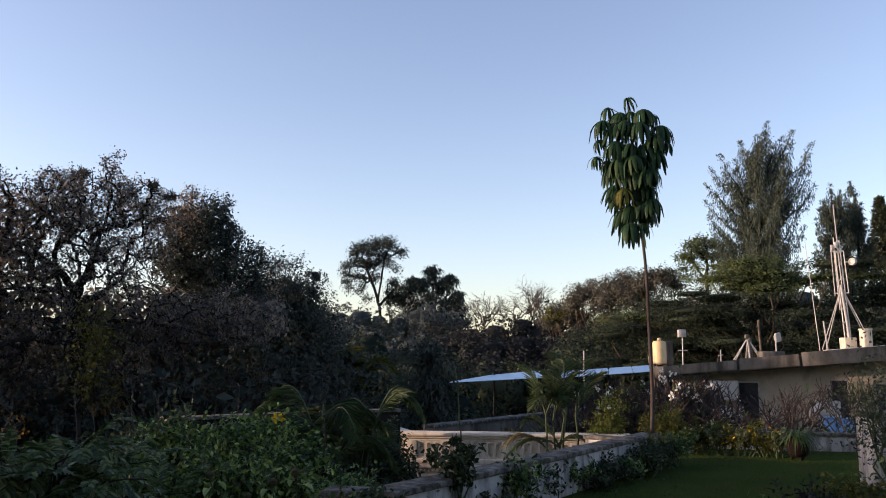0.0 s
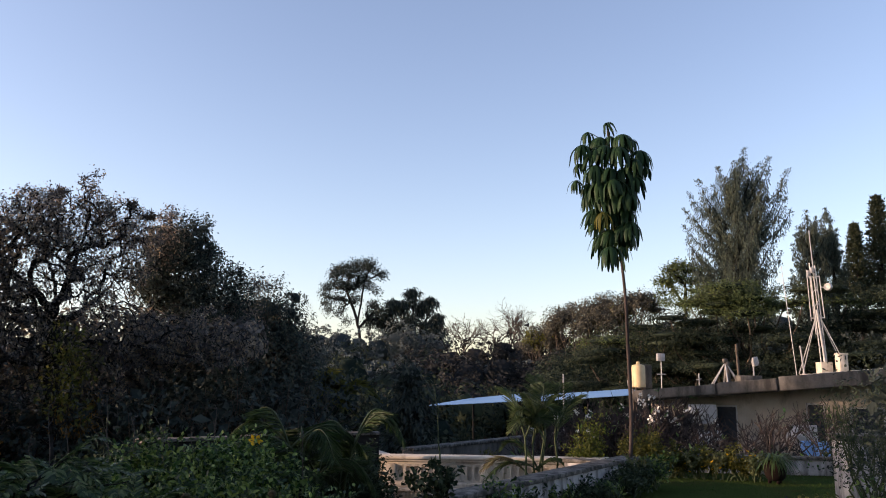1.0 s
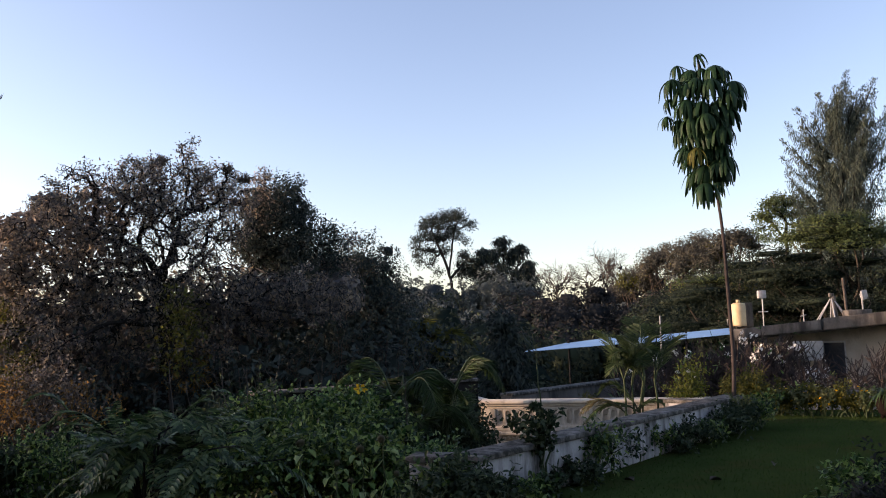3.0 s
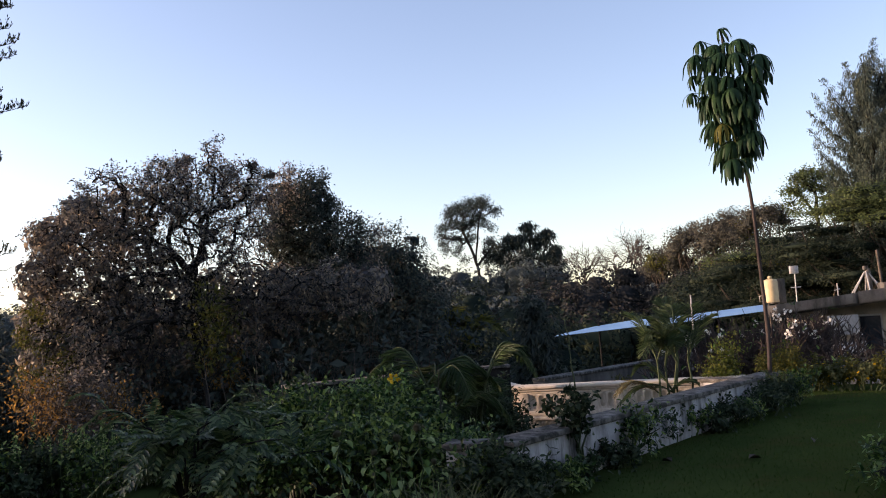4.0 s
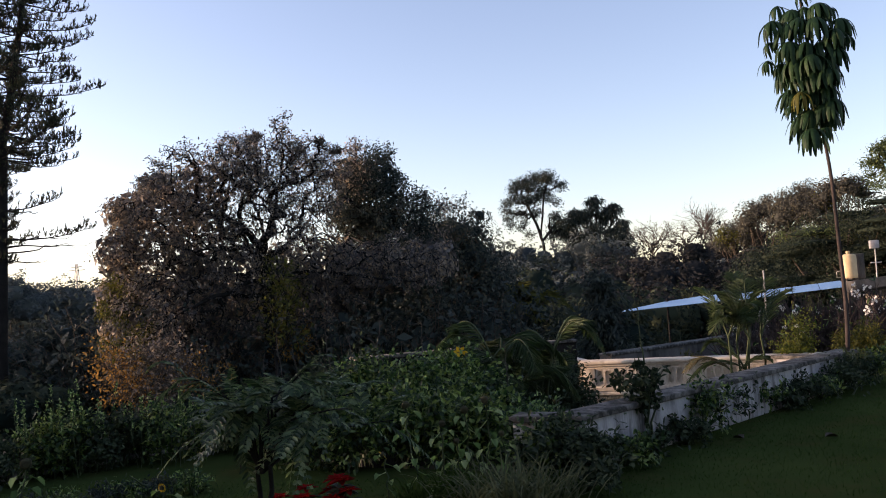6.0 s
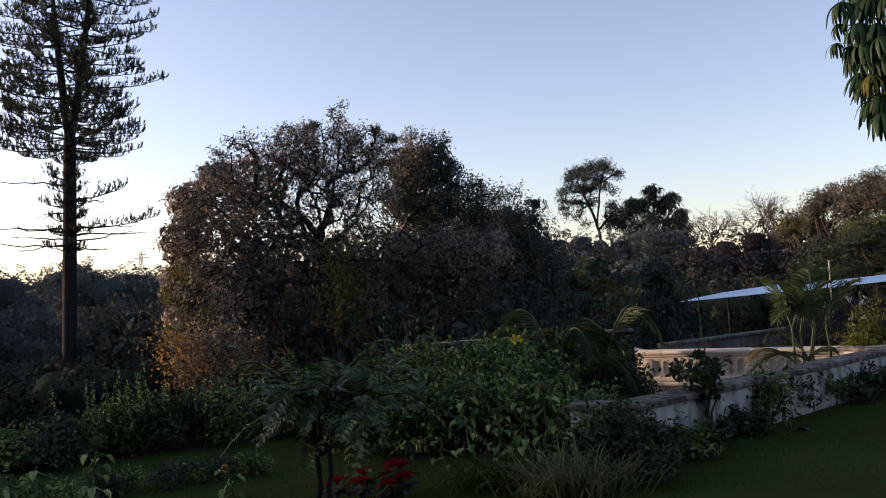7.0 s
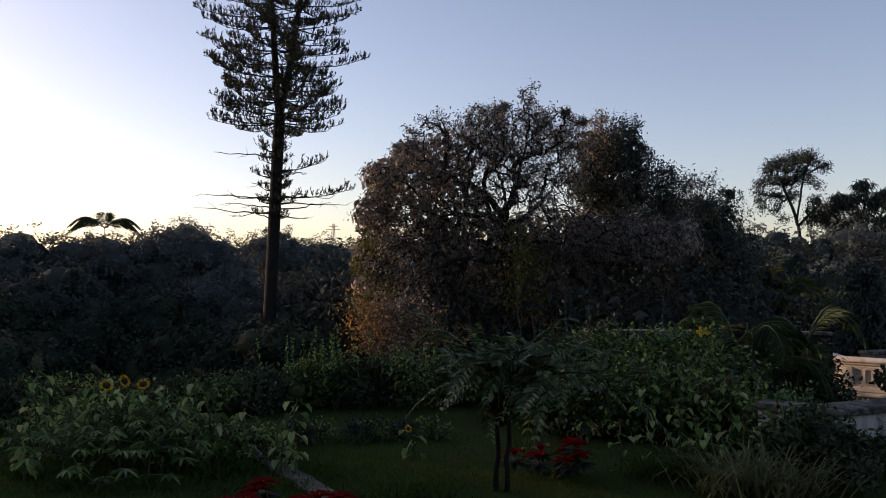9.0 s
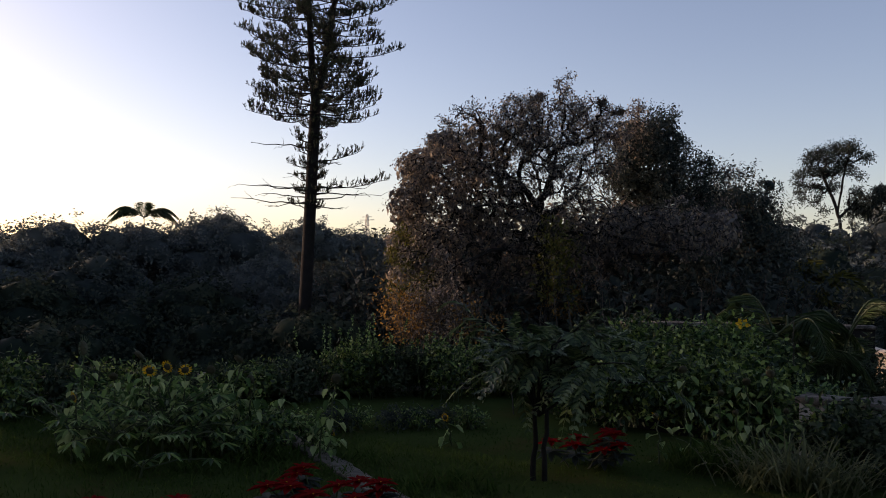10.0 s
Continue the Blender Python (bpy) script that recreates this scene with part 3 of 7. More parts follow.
def solid_mass(geo, rng, c, r, seg=10, rows=7):
    """The closed inside of a far crown: an uneven lump under its leaves."""
    th = np.linspace(0, 2 * math.pi, seg, endpoint=False)
    ph = np.linspace(0.12, math.pi - 0.12, rows)
    u = np.stack([np.outer(np.sin(ph), np.cos(th)), np.outer(np.sin(ph), np.sin(th)), np.outer(np.cos(ph), np.ones(seg))], -1)
    k = rng.random(3) * 6
    lump = 1 + 0.10 * np.sin(u[..., 0] * 5 + k[0]) * np.sin(u[..., 1] * 5 + k[1]) + 0.06 * np.sin(u[..., 2] * 8 + k[2]) + rng.normal(0, 0.065, (rows, seg))
    v = np.asarray(c, float) + (u * lump[..., None]).reshape(-1, 3) * np.broadcast_to(np.asarray(r, float), (3,))
    f = [(i * seg + j, (i + 1) * seg + j, (i + 1) * seg + (j + 1) % seg, i * seg + (j + 1) % seg) for i in range(rows - 1) for j in range(seg)]
    geo.add(v, f)


def blob_list(d, rows, seed, depth=0.7):
    """Clumps from rows of bearing, elevation, radius, density at about that distance."""
    rng = np.random.default_rng(seed)
    out = []
    for az, el, r, k in rows:
        dd = d + rng.uniform(-depth, depth)
        out.append((at(az, dd, up(el, d)), r, k))
    return out


# trees of the dark wood
def wood_tree(az, d, el, wide, mat, seed, dense=1.0, L=0.14, name="wood_tree", label="broad dark tree of the wood"):
    rng = np.random.default_rng(seed)
    z = up(el, d)
    base = at(az, d, LOW)
    blobs = []
    h = z - LOW
    hh = min(wide * 0.85, h * 0.5)
    mid = at(az, d, z - hh)
    for i in range(15):
        a, q = i * 2.4 + rng.normal(0, 0.2), (i + 0.3) / 15
        r = wide * rng.uniform(0.32, 0.44)
        u = np.array((math.cos(a) * math.sqrt(1 - (1 - q) ** 2), math.sin(a) * math.sqrt(1 - (1 - q) ** 2), 1 - q))
        blobs.append((mid + u * (wide - r, wide - r, hh - r * 0.7) + rng.normal(0, wide * 0.03, 3), (r, r, r * 0.72), dense * (0.3 if u @ unit(mid * (1, 1, 0)) > 0.35 else 1.0)))
    for i in range(5):
        a = rng.uniform(0, 6.28)
        blobs.append((mid + np.array((math.cos(a) * wide * 0.6, math.sin(a) * wide * 0.6, -h * rng.uniform(0.15, 0.4))), wide * 0.45, dense))
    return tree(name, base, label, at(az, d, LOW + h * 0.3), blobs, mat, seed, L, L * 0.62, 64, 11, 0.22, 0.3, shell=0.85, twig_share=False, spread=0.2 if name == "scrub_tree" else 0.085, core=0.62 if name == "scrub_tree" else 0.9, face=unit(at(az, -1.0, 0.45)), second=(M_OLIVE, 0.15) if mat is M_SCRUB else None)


def grown_tree(name, base, label, limbs, blobs, leaf_mats, seed, L=0.085, W=0.04, per=22, tips=60, tip_r=0.006, top_r=0.2, backing=(), reach=0.30):
    """A tree grown limb by limb: limbs are lines in the world, the first the trunk; every twig tip joins the nearest wood that lies
    nearer to the fork. blobs: place, radius, how many tips, share of them in leaf, which leaf material."""
    rng = np.random.default_rng(seed)
    base = np.asarray(base, float)
    t = thing(name, base, label, "tree")
    pos, par, chains = [], [], []

    def line(points, start):
        ids = [start] if start is not None else []
        for p in points:
            par.append(ids[-1] if ids else -1)
            pos.append(p)
            ids.append(len(pos) - 1)
        chains.append(ids)
    for n, pts in enumerate(limbs):
        pts = np.asarray(pts, float) - base
        k = np.linspace(0, len(pts) - 1, (len(pts) - 1) * 4 + 1)
        q = np.stack([np.interp(k, np.arange(len(pts)), pts[:, j]) for j in range(3)], 1)
        q[1:-1] = (q[:-2] + q[2:] + 2 * q[1:-1]) / 4 + rng.normal(0, 0.025, (len(q) - 2, 3))
        line(q, None if n == 0 else int(np.argmin(np.linalg.norm(np.array(pos) - q[0], axis=1))))
        if n == 0:
            fork = q[-1]
    trunk_n = len(chains[0])
    goal, leafy, mat, big = [], [], [], []
    for c, r, k, share, m in blobs:
        r = np.broadcast_to(np.asarray(r, float), (3,))
        n = max(4, int(tips * k * float(r.mean()) ** 2))
        g = np.asarray(c, float) - base + ball_points(rng, n) * r * (rng.random(n) ** 0.42)[:, None] * (1 + rng.normal(0, 0.10, n))[:, None]
        goal.append(g)
        leafy.append(rng.random(n) < share)
        mat.append(np.full(n, m))
    goal, leafy, mat = np.concatenate(goal), np.concatenate(leafy), np.concatenate(mat)
    far = np.linalg.norm(goal - fork, axis=1)
    tip_of = {}
    for i in np.argsort(far):
        P = np.array(pos)
        d = np.linalg.norm(P - goal[i], axis=1)
        d = np.where(np.linalg.norm(P - fork, axis=1) < far[i] + 0.1, d, d + 1.5)
        d[:max(0, trunk_n - 4)] += 2.0
        j = int(np.argmin(d))
        n = 4 if d[j] < 0.8 else 6
        line(bend(P[j], goal[i], rng, n, 0.06, 0.07)[1:], j)
        tip_of[i] = chains[-1]
    P, par_a = np.array(pos), np.array(par)
    load = np.zeros(len(P))
    for ids in tip_of.values():
        load[ids[-1]] += 1
    for i in range(len(P) - 1, 0, -1):
        if par_a[i] >= 0:
            load[par_a[i]] += load[i]
    rad = np.clip(tip_r * np.maximum(load, 0.5) ** 0.43, tip_r * 0.6, top_r)
    rad[:trunk_n] = np.maximum(rad[:trunk_n], np.linspace(top_r * 1.25, top_r * 0.8, trunk_n))
    wood, br = Geo(), Geo()
    tube(wood, P[chains[0]], rad[chains[0]], 10)
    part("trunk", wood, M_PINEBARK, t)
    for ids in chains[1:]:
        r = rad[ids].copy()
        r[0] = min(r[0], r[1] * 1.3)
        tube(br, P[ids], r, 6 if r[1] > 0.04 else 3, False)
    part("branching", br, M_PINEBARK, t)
    crowns = [Geo() for _ in leaf_mats]
    for i, ids in tip_of.items():
        if not leafy[i]:
            continue
        a, b = P[ids[-3]], P[ids[-1]]
        s = rng.uniform(0.0, 1.1, per)[:, None]
        o = a + (b - a) * s + np.clip(rng.normal(0, reach * 0.5, (per, 3)), -reach, reach)
        w = unit(unit(b - a) * 0.5 + rng.normal(0, 0.7, (per, 3)) + (0, 0, -0.5))
        leaves(crowns[mat[i]], o, w, unit(rng.normal(0, 0.6, (per, 3)) + (0, 0, 1)), L * rng.uniform(0.6, 1.25, per), W * rng.uniform(0.7, 1.2, per))
    for c, r in backing:
        inner_mass(crowns[0], rng, np.asarray(c, float) - base, r, 420, 0.14 / float(np.mean(r)) * 1.5)
    for g, m in zip(crowns, leaf_mats):
        if g.n:
            part("crown", g, m, t)
    return t


def sight(d, rows):
    """World points from rows of bearing, elevation and depth beyond d."""
    return [at(a, d + k, up(e, d)) for a, e, k in rows]


# the great half-bare tree at the edge of the garden
D = 20.6
DENSE = [(31.4, 9.1, 0.5), (33.2, 7.2, 0.62), (31.0, 7.3, 0.95), (28.6, 8.7, 0.95), (33.7, 4.6, 0.7), (31.6, 4.0, 1.15), (28.6, 5.2, 1.1), (33.8, 1.6, 0.7), (31.6, 0.6, 1.15), (28.4, 1.6, 1.1), (33.6, -1.2, 0.7), (31.2, -2.4, 1.0), (28.2, -1.4, 0.8), (32.6, -4.0, 0.8)]
OPEN = [(26.2, 9.8, 0.9, 0.7), (24.4, 10.3, 0.85, 0.6), (22.6, 11.3, 0.5, 0.55), (22.8, 12.7, 0.28, 0.5), (21.2, 10.4, 0.75, 0.6), (19.8, 10.0, 0.6, 0.55), (30.0, 11.2, 0.32, 0.3), (25.6, 7.6, 0.85, 0.5), (23.4, 8.4, 0.85, 0.5), (21.6, 8.0, 0.8, 0.5), (19.8, 8.2, 0.6, 0.5), (22.4, 5.6, 0.85, 0.4), (20.4, 5.6, 0.7, 0.4), (26.2, 5.4, 0.7, 0.7)]
LOWER = [(26.0, 3.0, 0.9, 0.9), (23.2, 3.0, 0.9, 0.9), (20.8, 3.0, 0.95, 0.9), (18.6, 3.2, 0.8, 0.9), (16.6, 2.6, 0.9, 0.9), (14.4, 2.8, 0.8, 0.9), (12.4, 2.9, 0.7, 0.9), (25.4, 0.2, 0.8, 0.8), (21.4, 0.6, 0.9, 0.8), (18.6, 0.8, 0.7, 0.7), (22.6, -2.0, 0.7, 0.7)]
rng = np.random.default_rng(3)
grown_tree("mango_tree", at(24.0, D + 0.4, LOW), "large half-bare tree with brown leaves greyed for haze, dark against the light",
           [[at(24.2, D + 0.4, LOW - 0.15), *sight(D, [(24.3, -5.0, 0.4), (24.1, 0.0, 0.35), (24.2, 2.4, 0.3), (24.5, 3.7, 0.3)])],
            sight(D, [(24.5, 3.7, 0.3), (25.6, 4.6, 0.1), (27.2, 4.5, -0.3), (29.0, 4.3, -0.6), (31.2, 4.8, -0.8)]),
            sight(D, [(24.6, 4.2, 0.3), (25.2, 5.4, 0.0), (26.2, 6.2, -0.2), (28.2, 7.0, -0.3), (29.6, 8.6, -0.2)]),
            sight(D, [(24.5, 4.0, 0.3), (24.3, 5.6, 0.5), (24.7, 7.1, 0.7), (25.3, 8.5, 0.8), (25.7, 10.2, 0.8)]),
            sight(D, [(24.4, 5.0, 0.5), (23.6, 6.8, 0.2), (23.2, 8.4, 0.0), (22.9, 10.2, -0.1), (22.8, 12.6, -0.1)]),
            sight(D, [(24.2, 3.2, 0.3), (22.6, 4.9, 0.6), (21.2, 6.6, 0.8), (20.6, 8.4, 0.8), (20.4, 10.0, 0.7)]),
            sight(D, [(24.2, 2.0, 0.3), (21.5, 2.8, -0.2), (18.0, 2.2, -0.4), (14.4, 1.5, -0.3), (12.5, 1.9, 0.0)]),
            sight(D, [(24.3, 2.6, 0.3), (27.0, 1.6, -0.4), (30.0, 0.4, -0.8), (32.6, -1.6, -0.8)])],
           [(at(a, D + rng.uniform(-0.8, 0.5), up(e, D)), r, 1.5, 0.95, 0 if rng.random() < 0.8 else 1) for a, e, r in DENSE]
           + [(at(a, D + rng.uniform(-0.7, 0.7), up(e, D)), r, 3.0 if e > 9 else 1.8, min(1.0, k + 0.25), 0) for a, e, r, k in OPEN]
           + [(at(a, D + rng.uniform(-0.5, 0.5), up(e, D)), r, 6.0, 0.12, 0) for a, e, r in ((27.6, 10.7, 0.35), (26.4, 11.3, 0.35), (25.2, 11.6, 0.35), (23.9, 11.8, 0.35), (21.6, 11.9, 0.35), (20.2, 11.3, 0.3), (30.2, 11.3, 0.3), (29.0, 10.6, 0.3))]
           + [(at(a, D + rng.uniform(-0.9, 0.1), up(e, D)), r, 1.0, k, 0 if rng.random() < 0.75 else 2) for a, e, r, k in LOWER],
           [M_MANGO, M_OLIVE, M_RUST_SUN], 11, 0.082, 0.040, 27, 62, 0.0065, 0.17, reach=0.16,
           backing=[(at(a, D + 0.9, up(e, D)), r * 0.95) for a, e, r in DENSE] + [(at(a, D + 0.9, up(e, D)), r * 0.9) for a, e, r, k in LOWER])
# the orange share of leaves stands in for a patch of low sun
tree("sun_toned_shrub", at(33.0, 18.3, LOW), "tall shrub with rusty leaves, low sun put into their orange", at(33.0, 18.3, -1.2),
     blob_list(18.3, [(34.6, -2.6, 0.5, 2), (33.0, -2.4, 0.5, 1.8), (34.0, -4.2, 0.55, 1.8), (31.6, -3.2, 0.55, 1.5), (30.0, -3.8, 0.5, 1.2), (32.4, -4.6, 0.5, 1.4), (31.4, -2.2, 0.42, 1.6), (29.6, -2.8, 0.45, 1.4), (28.4, -3.8, 0.45, 1.3), (33.4, -3.4, 0.5, 1.6), (30.6, -4.6, 0.45, 1.3)], 5, 0.3), M_MANGO, 12, 0.085, 0.046, 75, 10, 0.06, category="shrub", second=(M_RUST_SUN, 0.65))
tree("vine_cluster", at(24.3, 18.6, LOW), "creeper with yellowed leaves climbing the trunk", at(24.0, 18.7, 0.5),
     blob_list(18.6, [(23.4, 2.6, 0.32, 2), (22.8, 1.0, 0.4, 2), (23.9, 0.2, 0.4, 1.5), (23.0, -1.6, 0.4, 1.4)], 6, 0.2), M_OLIVE, 13, 0.13, 0.07, 70, 10, 0.05, category="climber", bark=M_PINEBARK)
D = 22.5
LEAFY = [(17.7, 11.2, 0.4, 0.8), (16.1, 10.9, 0.45, 0.8), (17.9, 9.4, 0.75, 0.9), (16.2, 9.4, 0.8, 0.9), (14.9, 9.4, 0.45, 0.8), (18.4, 7.0, 0.8, 0.9), (16.4, 7.0, 1.05, 1.0), (14.4, 7.4, 0.7, 0.8), (13.1, 7.5, 0.42, 0.8), (12.0, 6.9, 0.4, 0.7), (13.4, 6.0, 0.6, 0.9), (17.6, 4.4, 1.1, 1.0), (15.0, 4.6, 1.1, 1.0), (13.0, 4.0, 0.8, 1.0)]
rng = np.random.default_rng(7)
grown_tree("leafy_tree", at(17.4, D, LOW), "tall leafy tree beside the half-bare one",
           [[at(17.4, D, LOW - 0.15), *sight(D, [(17.6, -4.0, 0.0), (18.2, 1.0, 0.0), (18.5, 4.4, 0.0)])],
            sight(D, [(18.5, 4.4, 0.0), (18.3, 6.4, 0.1), (17.7, 9.0, 0.1), (17.6, 11.3, 0.0)]),
            sight(D, [(18.4, 5.0, 0.0), (17.0, 6.8, -0.3), (16.3, 8.6, -0.3), (16.1, 10.8, -0.2)]),
            sight(D, [(18.3, 4.2, 0.0), (16.2, 5.2, 0.3), (14.4, 6.4, 0.4), (12.4, 7.0, 0.3)])],
           [(at(a, D + rng.uniform(-0.6, 0.6), up(e, D)), r, 1.7, k, 0 if rng.random() < 0.85 else 1) for a, e, r, k in LEAFY],
           [M_DARK, M_MANGO], 14, 0.095, 0.046, 28, 62, 0.006, 0.13, reach=0.19,
           backing=[(at(a, D + 0.7, up(e, D)), r * 0.85) for a, e, r, k in LEAFY if r > 0.7] + [(at(a, D, up(e, D)), r) for a, e, r in ((18.2, 1.2, 1.3), (14.8, 0.4, 1.4), (16.4, -2.2, 1.5))])
D = 25.0
tree("dome_tree", at(11.0, D, LOW), "dense round dark tree", at(11.0, D, up(-1.5, D)),
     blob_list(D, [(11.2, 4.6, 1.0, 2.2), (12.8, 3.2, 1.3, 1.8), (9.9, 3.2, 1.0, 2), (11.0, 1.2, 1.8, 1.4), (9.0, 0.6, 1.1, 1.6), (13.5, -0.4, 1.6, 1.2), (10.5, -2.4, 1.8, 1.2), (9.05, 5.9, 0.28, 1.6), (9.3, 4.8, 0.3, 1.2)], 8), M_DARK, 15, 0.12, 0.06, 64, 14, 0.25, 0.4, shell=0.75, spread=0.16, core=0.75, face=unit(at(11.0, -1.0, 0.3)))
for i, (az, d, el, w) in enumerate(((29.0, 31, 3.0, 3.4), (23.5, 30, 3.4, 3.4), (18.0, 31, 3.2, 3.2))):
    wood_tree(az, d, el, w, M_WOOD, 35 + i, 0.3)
# dark shrubs under the trees
for i, (az, d, el, r) in enumerate(((30.0, 21.5, -4.0, 2.2), (24.0, 22.5, -4.2, 2.4), (18.5, 20.5, -4.6, 2.0), (13.5, 21.0, -4.2, 2.0), (9.0, 22.0, -3.6, 1.9), (36.0, 24.0, -4.0, 2.4))):
    z = up(el, d)
    tree("understorey_shrub", at(az, d, LOW), "dense dark shrub under the trees", at(az, d, z - 1.0), [(at(az, d, z), (r * 1.2, r, r), 1), (at(az + 3.5, d + 0.5, z - 0.5), r * 0.8, 1)], M_DARK, 40 + i, 0.2, 0.09, 26, 12, 0.1, 0.3, category="shrub", group="shrubs under the trees", shell=0.7, core=0.75)


# Norfolk pine with a forked trunk
def norfolk(name, az, d, label, seed, top, fork_z, bare_z, reach):
    rng = np.random.default_rng(seed)
    base = at(az, d, LOW)
    t = thing(name, base, label, "tree")
    h = top - LOW
    fz = fork_z - LOW
    g = Geo()
    zs = np.linspace(-0.1, fz, 10)
    right = np.array((math.cos(radians(az)), math.sin(radians(az)), 0))
    trunk = np.stack([right * (0.26 * (z / fz)) for z in zs])
    trunk[:, 2] = zs
    tube(g, trunk, np.linspace(0.19, 0.145, 10), 12)
    part("trunk", g, M_PINEBARK, t)
    stems = []
    for s in (-1, 1):
        n = 8
        u = np.linspace(0, 1, n)
        p = trunk[-1] + right * ((0.74 if s > 0 else -0.42) * u ** 0.8)[:, None] + np.array((0, 0, 1)) * ((h - fz) * u)[:, None] 
        stems.append(p)
        g = Geo()
        tube(g, p, np.linspace(0.11, 0.03, n), 9)
        part("stem", g, M_PINEBARK, t)
    br, nd = Geo(), Geo()

    def branch(o, ang, size, rise, bare):
        d3 = np.array((math.cos(ang), math.sin(ang), 0))
        size = size * (1 - 0.06 * float(d3 @ right))
        n = 9
        u = np.linspace(0, 1, n)
        p = o + d3 * (size * u)[:, None] + np.array((0, 0, 1)) * (size * (rise * u - 0.05 * np.sin(u * math.pi) + 0.05 * u ** 3))[:, None] + np.cumsum(rng.normal(0, 0.012, (n, 3)), 0)
        if bare:
            p = o + d3 * (size * u)[:, None] + np.array((0, 0, 1)) * (size * rise * u)[:, None] + np.cumsum(rng.normal(0, 0.03, (n, 3)), 0)
        tube(br, p, np.linspace(0.022, 0.006, n), 4, False)
        if bare:
            for _ in range(2):
                k = rng.integers(4, n)
                tube(br, bend(p[k], p[k] + unit(d3 + rng.normal(0, 0.6, 3)) * rng.uniform(0.15, 0.45), rng, 4), np.linspace(0.008, 0.003, 4), 3, False)
            return
        side = np.array((-d3[1], d3[0], 0))
        m = int(size * 20)
        for _ in range(m):
            s = rng.uniform(0.05, 1.0) ** 0.5
            k = np.array([np.interp(s, u, p[:, j]) for j in range(3)])
            lean = side * rng.choice((-1, 1)) * rng.uniform(0.2, 1.0) + d3 * rng.uniform(-0.1, 0.7) + np.array((0, 0, rng.uniform(0.0, 1.0)))
            ln = rng.uniform(0.09, 0.24) * (1.25 - 0.5 * s)
            e = k + unit(lean) * ln
            e2 = e + unit(lean * 0.4 + np.array((0, 0, 0.9))) * ln * 0.6
            q = np.array((k, e, e2))
            tube(br, q, (0.006, 0.005, 0.003), 3, False)
            # needles in a brush round the shoot
            w = 10
            ss = rng.uniform(0.25, 1, w)[:, None]
            pos = np.where(ss < 0.6, k + (e - k) * ss / 0.6, e + (e2 - e) * (ss - 0.6) / 0.4)
            leaves(nd, pos, unit(e2 - e) * 0.9 + rng.normal(0, 0.45, (w, 3)) + (0, 0, 0.3), ball_points(rng, w), rng.uniform(0.065, 0.11, w), 0.024, 0.1)
    z = bare_z - LOW
    while z < h - 0.3:
        full = z > fz - 0.35
        n = 9 if full else 5
        a0 = rng.uniform(0, 6.28)
        for k in range(n):
            ang = a0 + k * 6.283 / n + rng.normal(0, 0.15)
            if z > fz:
                p = stems[k % 2]
                o = np.array([np.interp(z, p[:, 2], p[:, j]) for j in range(3)])
                branch(o, ang, reach * rng.uniform(0.66, 1.12) * (1 - 0.35 * (z - fz) / (h - fz)), rng.uniform(-0.07, 0.12), False)
            else:
                o = np.array([np.interp(z, trunk[:, 2], trunk[:, j]) for j in range(3)])
                if full:
                    branch(o, ang, reach * rng.uniform(0.7, 1.05), rng.uniform(-0.06, 0.06), False)
                elif rng.random() < 0.05:
                    branch(o, ang, reach * rng.uniform(0.5, 0.95), rng.uniform(-0.04, 0.06), True)
                else:
                    branch(o, ang, rng.uniform(0.3, 0.55), 0.2, False)
        z += rng.uniform(0.25, 0.37) if full else rng.uniform(0.3, 0.42)
    # the one long green bough below the fork
    ang = math.atan2(right[1], right[0])
    branch(np.array((*trunk[7][:2], up(5.6, d) - LOW)), ang + 0.15, reach * 1.05, 0.1, False)
    branch(np.array((*trunk[7][:2], up(7.4, d) - LOW)), ang - 0.3, reach * 0.7, 0.15, False)
    for el, da, k in ((5.5, 3.0, 0.85), (4.4, 2.9, 1.0), (5.4, -0.1, 0.7), (5.0, 0.2, 0.95), (8.1, 3.1, 0.75), (4.7, 3.3, 0.5), (4.9, 2.6, 0.6), (4.5, 0.0, 0.75), (6.6, 3.2, 0.3), (7.0, -0.2, 0.55), (4.1, 0.3, 0.4), (5.2, 3.4, 0.45)):
        branch(np.array((*trunk[7][:2], up(el, d) - LOW)), ang + da, reach * k, rng.uniform(-0.02, 0.06), True)
    part("branching", br, M_PINEBARK, t)
    part("needle_foliage", nd, M_NEEDLE, t)


norfolk("norfolk_pine", 41.25, 21.5, "tall pine with a forked trunk, layered boughs and dead lower branches", 21, 11.2, up(11.2, 21.5), up(4.0, 21.5), 2.08)


# Tall trees take lighter leaves for haze, most low ones darker leaves for shade.
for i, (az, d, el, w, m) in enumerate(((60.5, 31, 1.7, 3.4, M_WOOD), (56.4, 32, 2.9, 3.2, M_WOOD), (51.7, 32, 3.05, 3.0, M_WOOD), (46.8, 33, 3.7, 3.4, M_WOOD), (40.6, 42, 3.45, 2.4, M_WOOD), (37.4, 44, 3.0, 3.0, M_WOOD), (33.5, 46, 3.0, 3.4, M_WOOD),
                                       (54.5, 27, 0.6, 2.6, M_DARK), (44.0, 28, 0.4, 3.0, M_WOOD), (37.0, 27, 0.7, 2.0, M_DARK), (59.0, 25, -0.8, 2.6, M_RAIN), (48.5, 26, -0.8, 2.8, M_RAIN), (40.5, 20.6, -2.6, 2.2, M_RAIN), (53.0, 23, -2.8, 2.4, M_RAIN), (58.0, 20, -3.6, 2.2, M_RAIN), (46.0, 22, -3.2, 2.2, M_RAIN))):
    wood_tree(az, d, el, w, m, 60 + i)
